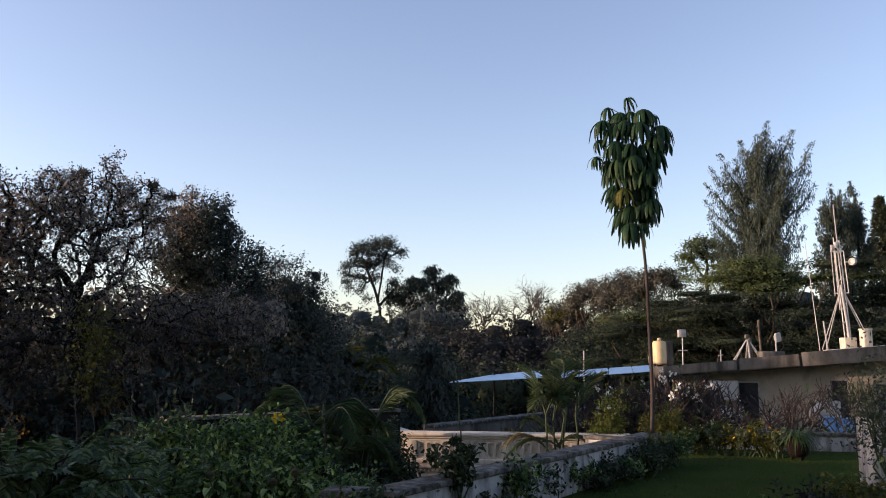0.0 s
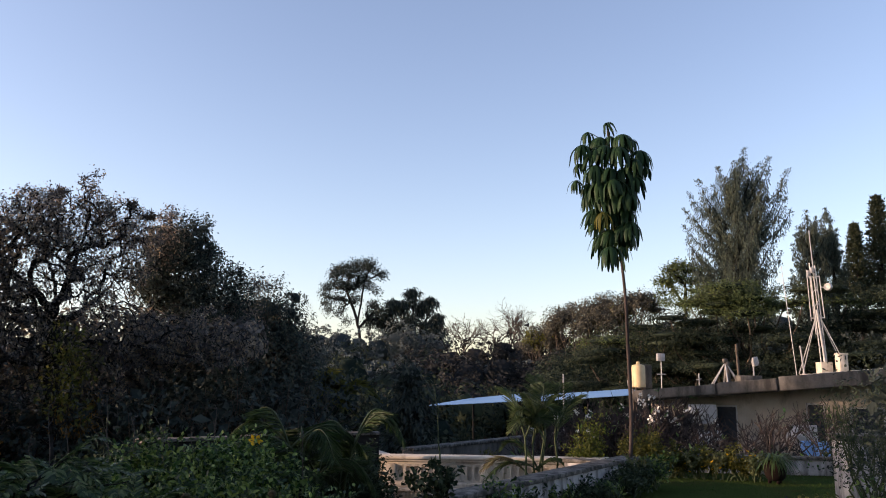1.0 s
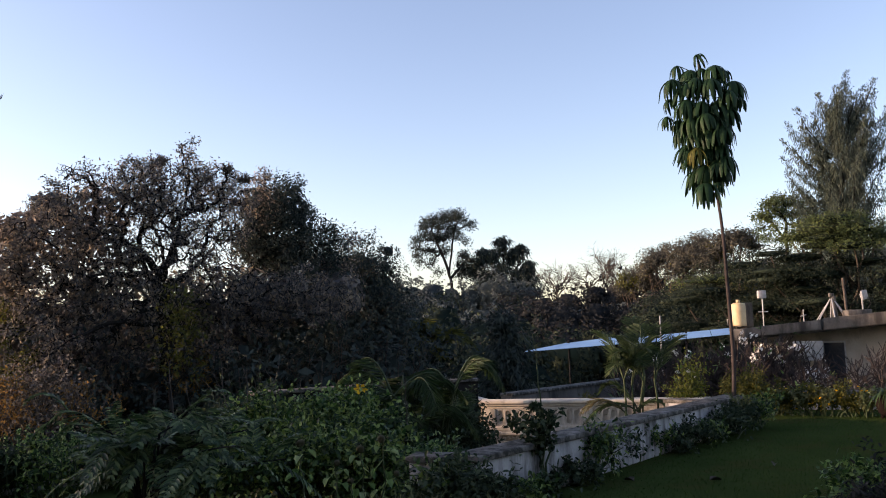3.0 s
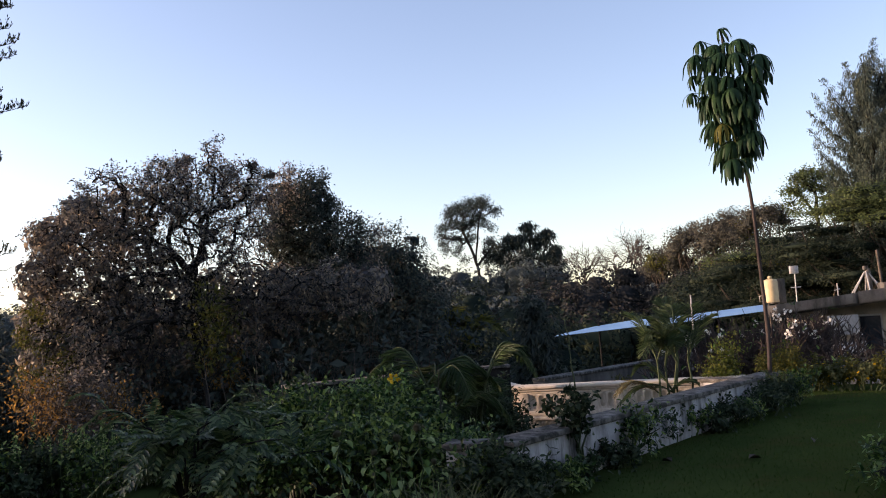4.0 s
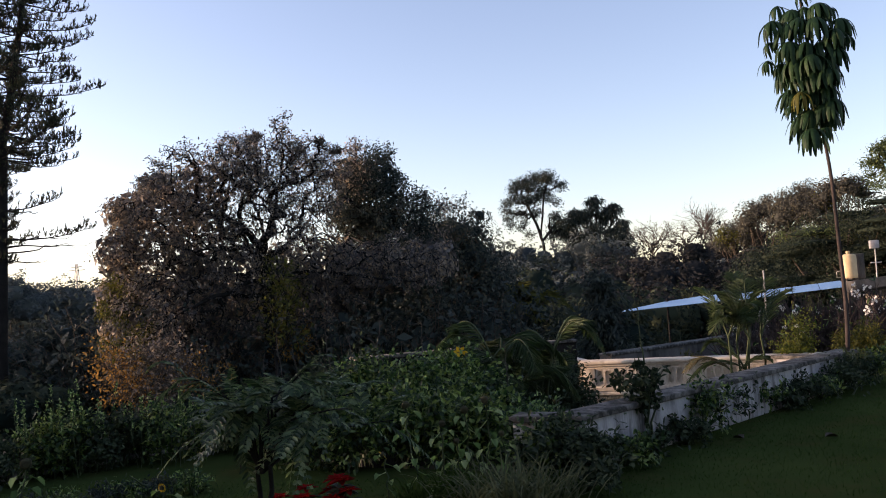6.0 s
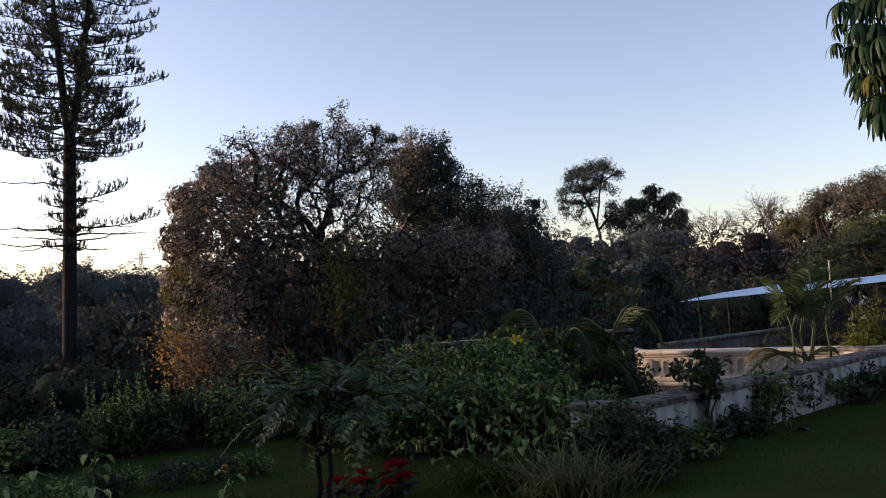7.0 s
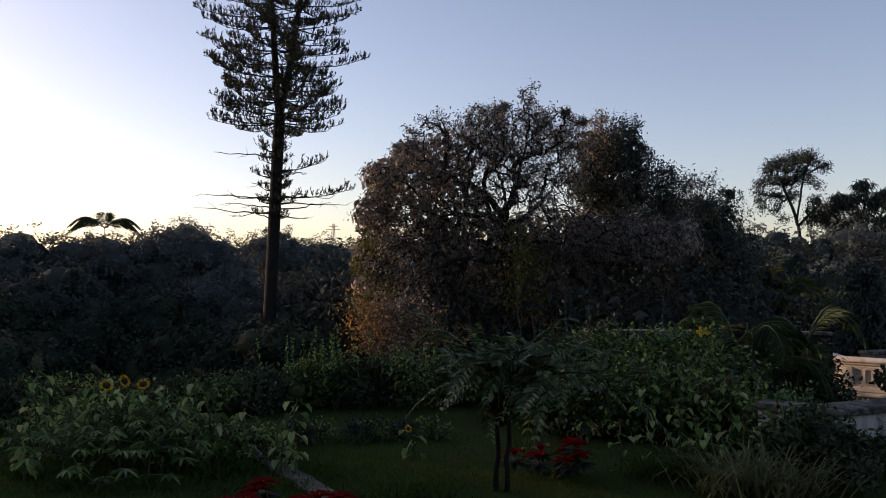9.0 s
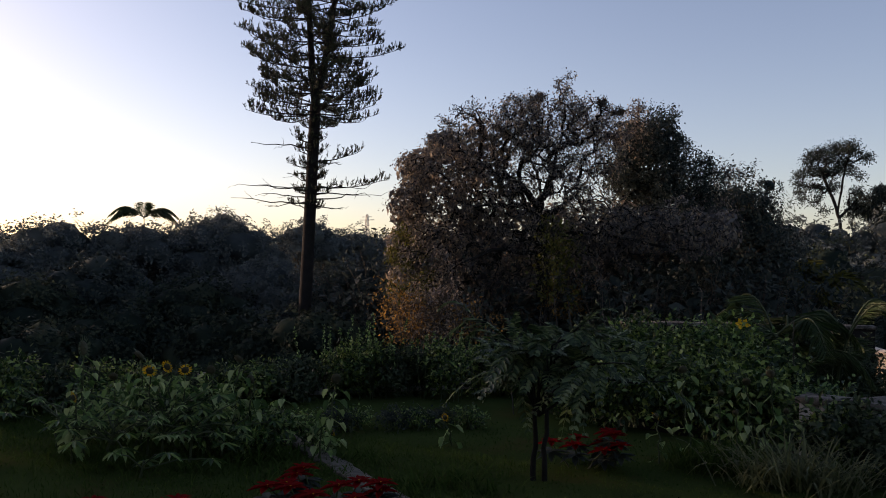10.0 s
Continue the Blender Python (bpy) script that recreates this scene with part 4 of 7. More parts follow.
# unseen trees added beyond the view to block the sun and shade the garden
for i, (x, y, z, w) in enumerate(((-29, 7.2, 7.2, 3.2), (-27, 3.4, 6.8, 3.4), (-24, -0.5, 6.6, 3.4), (-24, -4.0, 6.6, 3.4), (-23, -8.5, 6.6, 3.4))):
    d = math.hypot(x, y)
    wood_tree(math.degrees(math.atan2(-x, y)), d, math.degrees(math.atan((z - 1.55) / d)), w, M_WOOD, 90 + i, 0.7)


# ---- right-hand and far trees ----
def casuarina(name, az, d, el, wide, seed, label, low_el, tips, n=70):
    """A drooping needle tree: rising plumes, each hung with fine tassels. tips: bearing and elevation of the plumes that stand out."""
    rng = np.random.default_rng(seed)
    base = at(az, d, LOW)
    t = thing(name, base, label, "tree", "drooping needle trees")
    h, hl = up(el, d) - LOW, up(low_el, d) - LOW
    g, br, nd = Geo(), Geo(), Geo()
    tube(g, bend((0, 0, -0.2), (0, 0, h * 0.95), rng, 10, 0, 0.012), np.linspace(0.36, 0.04, 10), 9)
    part("trunk", g, M_PINEBARK, t)
    ends = [at(a, d + rng.uniform(-0.25, 0.25) * wide, up(e, d)) - base for a, e in tips]
    for i in range(n):
        a, s = i * 2.4 + rng.normal(0, 0.3), rng.uniform(0.05, 0.92)
        z = hl + (h - hl) * s
        r = wide * (0.95 - 0.65 * s ** 2.2) * math.sqrt(rng.uniform(0.15, 1.0))
        ends.append(np.array((math.cos(a) * r, math.sin(a) * r, z)))
    for e in ends:
        r = float(np.hypot(e[0], e[1]))
        drop = rng.uniform(1.3, 2.6) * min(1.0, wide / 3)
        o = np.array((e[0] * 0.22, e[1] * 0.22, max(e[2] - drop - 0.3 * r, hl * 0.6)))
        p = bend(o, e, rng, 8, -0.10, 0.03)
        tube(br, p, np.linspace(0.06, 0.012, 8), 3, False)
        m = 760 if wide > 3 else 420
        s = 1 - rng.random(m) ** 0.85 * 0.9
        q = np.stack([np.interp(s, np.linspace(0, 1, 8), p[:, j]) for j in range(3)], 1)
        # tufts of tassels off the limb, wider lower down
        tuft_n = 13
        k = rng.integers(0, tuft_n, m)
        dirs = unit(rng.normal(0, 1, (tuft_n, 3)) * (1, 1, 0.45))
        q = q + dirs[k] * ((0.12 + 0.95 * (1 - s) ** 0.8) * rng.uniform(0.1, 1.0, m))[:, None] * min(1.0, wide / 3.4)
        tip = s > 0.88
        w = rng.normal(0, 0.3, (m, 3)) + np.where(tip, 0.5, -1.0)[:, None] * np.array((0, 0, 1.0)) + dirs[k] * 0.3
        leaves(nd, q, w, ball_points(rng, m), np.where(tip, 0.18, rng.uniform(0.12, 0.34, m)), rng.uniform(0.03, 0.055, m), 0.1)
    part("branching", br, M_PINEBARK, t)
    part("needle_foliage", nd, M_CASU, t)


casuarina("needle_tree", -21.9, 55, 15.3, 3.5, 201, "tall drooping needle tree lit on one side", 4.0,
          [(-18.8, 13.1), (-19.35, 13.7), (-20.8, 14.5), (-21.9, 15.0), (-22.6, 15.7), (-22.4, 15.0), (-23.5, 14.8), (-24.2, 14.9), (-24.1, 14.2), (-25.35, 14.0), (-24.9, 13.2), (-25.3, 11.5), (-18.4, 12.0), (-18.35, 10.9), (-18.8, 9.4), (-19.0, 11.4), (-19.6, 12.6), (-20.4, 13.4), (-21.4, 13.9), (-23.0, 14.2), (-23.9, 13.0), (-25.0, 12.2), (-19.4, 8.4), (-20.2, 11.0), (-18.6, 8.4), (-19.2, 7.4), (-18.5, 10.0), (-20.0, 7.0), (-20.6, 8.6)], 66)
casuarina("needle_tree", -26.2, 60, 11.0, 1.9, 202, "drooping needle tree behind the mast", 4.0, [(-26.15, 11.4), (-25.6, 10.4), (-26.7, 10.8), (-25.2, 9.2)], 44)
casuarina("needle_tree", -27.4, 62, 10.8, 1.9, 203, "dark needle tree behind the mast", 5.0, [(-27.3, 11.4), (-27.0, 10.7), (-27.9, 10.0), (-27.6, 10.6)], 44)


def cone_tree(az, d, el, wide, seed, low_el, label):
    """A narrow conifer: whorls of short level boughs on a straight stem."""
    rng = np.random.default_rng(seed)
    t = thing("conifer", at(az, d, LOW), label, "tree", "conifers behind the mast")
    h, hl = up(el, d) - LOW, up(low_el, d) - LOW
    g, br, nd = Geo(), Geo(), Geo()
    tube(g, [(0, 0, -0.2), (0.05, 0, h * 0.5), (0, 0, h)], (0.22, 0.14, 0.03), 8)
    part("trunk", g, M_PINEBARK, t)
    tube(br, [(0, 0, hl - 0.3), (0, 0, h)], (0.05, 0.03), 6)
    z = hl
    while z < h - 0.25:
        s = (z - hl) / (h - hl)
        r0 = wide * (1 - s) ** 0.75 + 0.12
        for k in range(9):
            a = k * 0.698 + z * 2.1 + rng.normal(0, 0.1)
            r = r0 * rng.uniform(0.82, 1.08)
            o, e = np.array((0, 0, z)), np.array((math.cos(a) * r, math.sin(a) * r, z + r * rng.uniform(0.1, 0.3)))
            tube(br, bend(o, e, rng, 4, -0.05, 0.02), np.linspace(0.03, 0.012, 4), 3, False)
            m = int(16 + 18 * r / max(wide, 0.1))
            u = rng.uniform(0.15, 1.0, m)[:, None]
            leaves(nd, o + (e - o) * u + rng.normal(0, 0.05, (m, 3)), rng.normal(0, 0.5, (m, 3)) + (math.cos(a) * 0.5, math.sin(a) * 0.5, 0.6), ball_points(rng, m), rng.uniform(0.2, 0.36, m), 0.1)
        z += rng.uniform(0.24, 0.32)
    part("branching", br, M_PINEBARK, t)
    part("needle_foliage", nd, M_NEEDLE, t)


cone_tree(-28.9, 68, 10.4, 1.2, 204, 5.0, "slim dark conifer behind the mast")
cone_tree(-30.3, 62, 12.0, 1.35, 205, 5.0, "conical conifer with level boughs")
casuarina("needle_tree", -33.2, 64, 10.6, 2.2, 206, "dark needle tree standing far off", 5.0, [(-33.2, 11.0), (-32.4, 10.4)], 26)


def layered_tree(name, az, d, el, wide, seed, mat, label, el_low, density=1.0, L=0.125, core=0.8, dense=62, second=None, crest=0):
    """A spreading crown in flat tiers."""
    rng = np.random.default_rng(seed)
    base = at(az, d, LOW)
    z1, z0 = up(el, d), up(el_low, d)
    blobs = []
    for i in range(int(16 * density)):
        s = ((i * 7) % 16 + rng.random()) / 16 if i < 16 else rng.random()
        a = rng.uniform(-1, 1) * (1 - 0.5 * s ** 2)
        r = wide * rng.uniform(0.24, 0.42)
        zz = z0 + (z1 - z0) * (s * (1 - 0.4 * abs(a)))
        blobs.append((at(az + math.degrees(a * wide / d), d + rng.uniform(-0.6, 0.2) * wide * (1 - 0.5 * s), zz), (r * 1.35, r * 1.2, r * 0.2), 1.0))
    for i in range(crest):
        a = rng.uniform(-0.75, 0.75)
        r = wide * rng.uniform(0.16, 0.26)
        blobs.append((at(az + math.degrees(a * wide / d), d - wide * rng.uniform(0.1, 0.5), z1 - (z1 - z0) * (0.30 * a * a + rng.uniform(0, 0.30))), (r * 1.4, r * 1.2, r * 0.22), 1.3))
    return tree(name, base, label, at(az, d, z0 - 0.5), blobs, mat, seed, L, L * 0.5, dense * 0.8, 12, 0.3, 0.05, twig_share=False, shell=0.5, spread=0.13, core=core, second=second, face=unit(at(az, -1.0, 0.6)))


# Upper tiers take the lighter leaves, standing in for sun on the tops.
layered_tree("rain_tree", -21.8, 42, 6.5, 4.6, 211, M_RAIN, "broad rain tree in flat tiers, sun put into its upper leaf colour", -1.0, 1.5, second=(M_CANOPY, 0.9, up(4.4, 42)), crest=12)
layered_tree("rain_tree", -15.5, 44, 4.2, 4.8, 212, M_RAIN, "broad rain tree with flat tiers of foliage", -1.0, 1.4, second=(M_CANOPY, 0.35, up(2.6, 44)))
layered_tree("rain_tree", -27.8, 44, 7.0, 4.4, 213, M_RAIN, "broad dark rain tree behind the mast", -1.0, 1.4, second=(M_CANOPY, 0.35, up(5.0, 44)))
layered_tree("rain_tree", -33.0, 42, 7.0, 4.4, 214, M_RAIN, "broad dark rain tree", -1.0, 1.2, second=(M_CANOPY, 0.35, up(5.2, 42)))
D = 62.0
rng = np.random.default_rng(215)
grown_tree("feathery_tree", at(-18.3, D, LOW), "light airy tree with thin limbs and flat leafy tiers",
           [[at(-18.4, D, LOW - 0.2), *sight(D, [(-18.3, 1.0, 0.0), (-18.3, 4.4, 0.0), (-18.2, 5.4, 0.0)])],
            sight(D, [(-18.2, 5.4, 0.0), (-17.6, 6.4, 0.3), (-17.0, 7.2, 0.4)]), sight(D, [(-18.2, 5.4, 0.0), (-18.3, 6.8, -0.3), (-18.2, 8.0, -0.3)]),
            sight(D, [(-18.3, 5.0, 0.0), (-19.0, 6.2, 0.2), (-19.6, 7.0, 0.2)])],
           [(at(a, D + rng.uniform(-0.8, 0.8), up(e, D)), (r, r, r * 0.36), 1.5, 0.9, 0) for a, e, r in ((-18.1, 8.2, 1.0), (-17.4, 7.8, 0.8), (-18.9, 7.9, 0.9), (-16.8, 7.2, 0.7), (-19.5, 7.3, 0.7), (-17.2, 7.0, 0.7), (-18.6, 7.1, 0.8), (-17.9, 7.4, 0.7), (-16.7, 6.4, 0.5), (-19.7, 6.5, 0.6), (-17.6, 6.3, 0.5), (-19.0, 6.4, 0.6), (-19.4, 5.8, 0.5), (-17.0, 5.8, 0.5))],
           [M_CANOPY], 215, 0.20, 0.10, 12, 80, 0.010, 0.13, reach=0.4)
for i, (az, d, el, w, m) in enumerate(((-12.6, 66, 6.2, 3.2, M_SCRUB), (-10.2, 68, 5.6, 2.6, M_SCRUB), (-15.0, 64, 6.6, 2.2, M_SCRUB), (-8.6, 70, 4.2, 2.4, M_SCRUB), (-11.5, 50, 2.6, 4.0, M_RAIN), (-6.5, 60, 1.6, 4.2, M_BROWN), (-2.5, 62, 1.8, 4.2, M_BROWN))):
    wood_tree(az, d, el, w, m, 220 + i, 0.72, 0.18, "scrub_tree", "brownish dry-season tree on the slope")

# far slim tree and its shaggy neighbour
D = 95.0
rng = np.random.default_rng(9)
grown_tree("tall_slim_tree", at(4.6, D, LOW), "tall tree with an open rounded crown on bare limbs",
           [[at(4.5, D, LOW - 0.2), *sight(D, [(4.4, 1.0, 0.0), (4.45, 3.6, 0.0), (4.8, 4.9, 0.0)])],
            sight(D, [(4.8, 4.9, 0.0), (5.3, 6.2, 0.4), (5.8, 7.5, 0.5)]),
            sight(D, [(4.6, 4.4, 0.0), (4.4, 6.0, -0.4), (4.2, 7.2, -0.4), (3.8, 8.2, -0.4)]),
            sight(D, [(4.5, 4.0, 0.0), (3.8, 4.8, 0.3), (3.3, 5.4, 0.4)]),
            sight(D, [(5.2, 5.8, 0.4), (6.0, 6.2, 0.0), (6.8, 6.6, 0.0)])],
           [(at(a, D + rng.uniform(-1.0, 1.0), up(e, D)), (r, r, r * 0.6), 1.6, 0.9, 0) for a, e, r in ((5.0, 7.0, 1.0), (5.6, 6.9, 0.9), (6.2, 7.1, 0.8), (4.2, 7.6, 0.9), (4.9, 6.0, 0.8), (5.7, 5.4, 0.5), (4.9, 8.4, 1.3), (5.9, 8.1, 1.1), (3.9, 8.3, 1.2), (3.1, 7.8, 0.8), (6.3, 7.7, 0.8), (5.2, 7.7, 0.9), (6.8, 6.7, 0.75), (6.3, 6.1, 0.7), (6.9, 5.7, 0.6), (5.7, 6.0, 0.6), (3.9, 7.0, 0.8), (4.6, 7.1, 0.7), (3.4, 6.6, 0.5), (3.5, 5.6, 0.9), (2.9, 5.2, 0.9), (3.1, 4.4, 1.2), (2.4, 4.8, 0.9), (3.6, 4.9, 0.9), (2.6, 4.2, 1.0), (5.4, 4.5, 0.5), (3.9, 4.3, 0.8), (6.6, 5.2, 0.6), (6.0, 5.0, 0.5), (6.9, 6.2, 0.6))],
           [M_DARK], 16, 0.26, 0.12, 9, 70, 0.011, 0.17, reach=0.6)


def shaggy_tree():
    """Domed heads hung with long drooping leaves, over a dark shaggy body."""
    rng = np.random.default_rng(17)
    base = at(0.8, D, LOW)
    t = thing("shaggy_far_tree", base, "dark far tree with domed drooping shaggy heads", "tree")
    wood, br, cr = Geo(), Geo(), Geo()
    tube(wood, bend((0, 0, -0.2), (0, 0, 9.0), rng, 7, 0, 0.02), np.linspace(0.4, 0.25, 7), 9)
    part("trunk", wood, M_PINEBARK, t)
    for a, e, r in ((2.15, 6.0, 0.8), (0.8, 6.75, 1.0), (-0.5, 6.15, 0.95), (-1.0, 5.0, 0.8), (2.6, 4.9, 0.8), (1.5, 5.9, 0.9), (0.2, 5.8, 0.9), (1.9, 4.4, 1.1), (0.9, 4.9, 1.2), (-0.2, 4.5, 1.1), (-1.1, 4.0, 1.0), (1.0, 3.6, 1.3), (2.4, 3.7, 1.1), (0.0, 3.4, 1.3)):
        c = at(a, D + rng.uniform(-0.8, 0.8), up(e, D) - 0.35) - base
        tube(br, bend((0, 0, min(8.0, c[2] - 1.0)), c, rng, 6, -0.05, 0.04), np.linspace(0.16, 0.06, 6), 5, False)
        n = 420
        o = ball_points(rng, n) * (1, 1, 0.2)
        s = np.sqrt(rng.random(n))[:, None]
        p = c + o * s * r + np.array((0, 0, 1)) * (0.45 * r * (1 - s ** 2)) - (0, 0, 1.6 * r) * rng.random((n, 1)) ** 2 + rng.normal(0, 0.14, (n, 3))
        leaves(cr, p, o * (0.5 * s + 0.1) + rng.normal(0, 0.3, (n, 3)) + (0, 0, -0.7), o + (0, 0, 0.3) + rng.normal(0, 0.5, (n, 3)), rng.uniform(0.35, 1.0, n), rng.uniform(0.08, 0.16, n), 0.2, False, 0.1)
        inner_mass(cr, rng, c - (0, 0, 0.6 * r), np.array((r * 0.7, r * 0.7, r * 0.9)), 90, 0.35)
    part("branching", br, M_PINEBARK, t)
    part("crown", cr, M_DARK, t)


shaggy_tree()


def bare_tree(name, az, d, el0, el1, wide, seed, label):
    """A leafless tree: limbs that fork again and again."""
    rng = np.random.default_rng(seed)
    base = at(az, d, LOW)
    t = thing(name, base, label, "tree", "bare trees on the slope")
    g = Geo()
    h0, h1 = up(el0, d) - LOW, up(el1, d) - LOW

    def grow(o, way, size, r, depth):
        e = o + way * size
        tube(g, bend(o, e, rng, 5, 0, 0.05), np.linspace(r, r * 0.65, 5), 3, False)
        if depth:
            for _ in range(3 if depth > 2 else 2):
                w = unit(way + rng.normal(0, 0.55, 3) + (0, 0, 0.02))
                grow(e if rng.random() < 0.7 else o + way * size * 0.6, w, size * rng.uniform(0.62, 0.85), r * 0.66, depth - 1)
    trunk = Geo()
    tube(trunk, bend((0, 0, -0.2), (0, 0, h0), rng, 6, 0, 0.02), np.linspace(0.16, 0.09, 6), 8)
    part("trunk", trunk, M_TWIG, t)
    for _ in range(4):
        grow(np.array((0, 0, h0)), unit(np.array((rng.normal(0, wide), rng.normal(0, wide), 1.0))), (h1 - h0) * 0.34, 0.085, 5)
    part("branching", g, M_TWIG, t)


bare_tree("bare_tree", -6.2, 82, 2.6, 5.6, 0.9, 231, "leafless grey tree with fine branching")
bare_tree("bare_tree", -5.2, 84, 2.9, 5.2, 0.8, 232, "leafless grey tree with fine branching")
bare_tree("bare_tree", -2.9, 78, 2.4, 5.2, 0.8, 233, "leafless pale tree, its limbs cut short")
bare_tree("bare_tree", -7.4, 86, 2.8, 4.6, 0.8, 234, "leafless grey tree with fine branching")

# far belts of scrub, uncountable
def belt(name, label, rows, mat, seed, L):
    rng = np.random.default_rng(seed)
    geo = Geo()
    for az0, az1, d, el0, el1, deep, step in rows:
        n = int(abs(az1 - az0) * radians(1) * d / step)
        for i in range(n + 1):
            s = i / max(n, 1)
            az, top = az0 + (az1 - az0) * s, up(el0 + (el1 - el0) * s, d)
            r = step * rng.uniform(0.75, 1.15)
            for k in range(max(1, int((top - LOW) / (r * 1.2)))):
                z = top - r * 0.8 - k * r * 1.15 + rng.uniform(-0.3, 0.3) * r
                if z > LOW - r:
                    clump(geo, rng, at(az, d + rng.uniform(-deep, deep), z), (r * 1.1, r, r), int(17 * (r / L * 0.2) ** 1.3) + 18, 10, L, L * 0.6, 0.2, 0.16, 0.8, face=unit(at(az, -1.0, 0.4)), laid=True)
                    solid_mass(geo, rng, at(az, d, z), np.array((r * 1.1, r, r)) * 0.55)
    ob = part(name, geo, mat)
    return tagged(ob, label, "woods", kind="stuff")


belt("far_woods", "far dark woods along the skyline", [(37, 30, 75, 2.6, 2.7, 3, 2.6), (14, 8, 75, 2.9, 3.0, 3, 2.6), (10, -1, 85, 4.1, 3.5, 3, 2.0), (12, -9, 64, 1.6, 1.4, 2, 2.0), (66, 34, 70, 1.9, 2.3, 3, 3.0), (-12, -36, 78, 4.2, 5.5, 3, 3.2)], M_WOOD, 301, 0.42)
belt("hill_scrub", "brown dry scrub on the far slope", [(0, -15, 74, 2.3, 4.4, 2, 2.2), (1, -12, 58, 1.6, 1.9, 2, 2.0), (2, -13, 48, 0.2, 0.3, 2, 1.8)], M_BROWN, 302, 0.34)
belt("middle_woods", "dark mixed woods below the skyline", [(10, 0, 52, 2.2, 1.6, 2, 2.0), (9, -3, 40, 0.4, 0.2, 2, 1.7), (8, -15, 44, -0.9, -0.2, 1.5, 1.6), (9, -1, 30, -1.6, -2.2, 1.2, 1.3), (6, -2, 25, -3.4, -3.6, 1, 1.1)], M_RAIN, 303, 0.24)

# ---- garden plants ----
def frond(rach, leaf, rng, o, ang, size, rise, droop, n=26, leaflet=0.4, width=0.03, twist=0.5):
    """A feather leaf: a bowed rib with leaflets in two rows."""
    d3 = np.array((math.cos(ang), math.sin(ang), 0))
    u = np.linspace(0, 1, 10)
    p = np.asarray(o, float) + d3 * (size * (u * math.cos(rise)))[:, None] + np.array((0, 0, 1)) * (size * (u * math.sin(rise) - droop * u ** 2.2))[:, None]
    tube(rach, p, np.linspace(0.012, 0.003, 10) * min(1.6, max(0.3, size)), 4, False)
    side = np.array((-d3[1], d3[0], 0))
    s = np.linspace(0.14, 1.0, n)
    q = np.stack([np.interp(s, u, p[:, j]) for j in range(3)], 1)
    fw = unit(np.stack([np.interp(s, u, np.gradient(p[:, j])) for j in range(3)], 1))
    ln = leaflet * (0.45 + 0.75 * np.sin(math.pi * (0.12 + 0.86 * s)))
    for sg in (-1, 1):
        a = side * sg * 0.9 + fw * 0.75 + np.array((0, 0, 1)) * (0.25 - twist * 0.6) + rng.normal(0, 0.08, (n, 3))
        leaves(leaf, q, a, np.cross(fw, side * sg) * sg + rng.normal(0, 0.15, (n, 3)), ln * rng.uniform(0.85, 1.1, n), width, 0.2, True, 0.12)


def palm(name, place, label, seed, fronds, stems=5, size=1.6, mat=None, dry=(), spread=0.18, stem_h=0.7, leaflet=0.42, width=0.03, pairs=30, hang=0.5):
    """A clustered feather palm. fronds: compass angle, rise, share of the size, droop."""
    rng = np.random.default_rng(seed)
    t = thing(name, place, label, "palm")
    tops = []
    for i in range(stems):
        b = np.array((*rng.normal(0, spread, 2), 0))
        e = b + np.array((*rng.normal(0, 0.12, 2), stem_h * (rng.uniform(0.7, 1.1) if stems > 1 else 1.0)))
        g = Geo()
        tube(g, bend(b - (0, 0, 0.05), e, rng, 6, 0, 0.03), np.linspace(0.026, 0.016, 6), 8)
        part("stem", g, M_STEM, t)
        tops.append(e)
    for i, (ang, rise, k, droop) in enumerate(fronds):
        r, l = Geo(), Geo()
        frond(r, l, rng, tops[i % stems], radians(ang), size * k, radians(rise), droop, pairs, leaflet, width, hang)
        f = part("frond", l, M_PALM_DRY if i in dry else (mat or M_PALM), t, "yellowed feather frond" if i in dry else "")
        part("rib", r, M_STEM, f)
    return t


palm("areca_palm", (2.15, 14.3, TERR), "feather palm with upright fronds and one yellowed frond", 401,
     [(80, 75, 1.05, 0.36), (140, 70, 1.0, 0.44), (165, 64, 1.0, 0.64), (188, 52, 0.9, 0.69), (20, 70, 1.0, 0.44), (-40, 66, 0.9, 0.54), (-80, 64, 0.85, 0.59), (215, 59, 0.95, 0.74), (110, 77, 1.1, 0.34), (178, 37, 0.8, 0.74), (-15, 53, 0.75, 0.64), (60, 77, 1.1, 0.39), (150, 74, 1.05, 0.44), (0, 74, 1.05, 0.44), (200, 68, 1.0, 0.64)],
     7, 1.5, M_ARECA, dry=(3,), stem_h=1.8, leaflet=0.30, width=0.013, pairs=44, hang=0.55)
palm("arching_palm", at(7.9, 12.0, TERR), "dark feather palm with arching fronds", 402,
     [(188, 55, 1, 0.85), (175, 62, 1.05, 0.8), (200, 45, 0.95, 0.75), (8, 58, 1, 0.85), (-5, 66, 1.05, 0.85), (20, 48, 0.95, 0.8), (60, 70, 0.95, 0.8), (100, 66, 0.9, 0.9), (130, 68, 1.0, 0.85), (25, 70, 1.05, 0.78), (172, 70, 1.1, 0.8), (230, 60, 0.95, 0.85), (-50, 60, 0.95, 0.85), (-90, 56, 0.9, 0.95), (150, 62, 0.95, 0.95)],
     5, 1.75, M_PALM, stem_h=1.85, leaflet=0.36, width=0.016, pairs=58, hang=1.25)
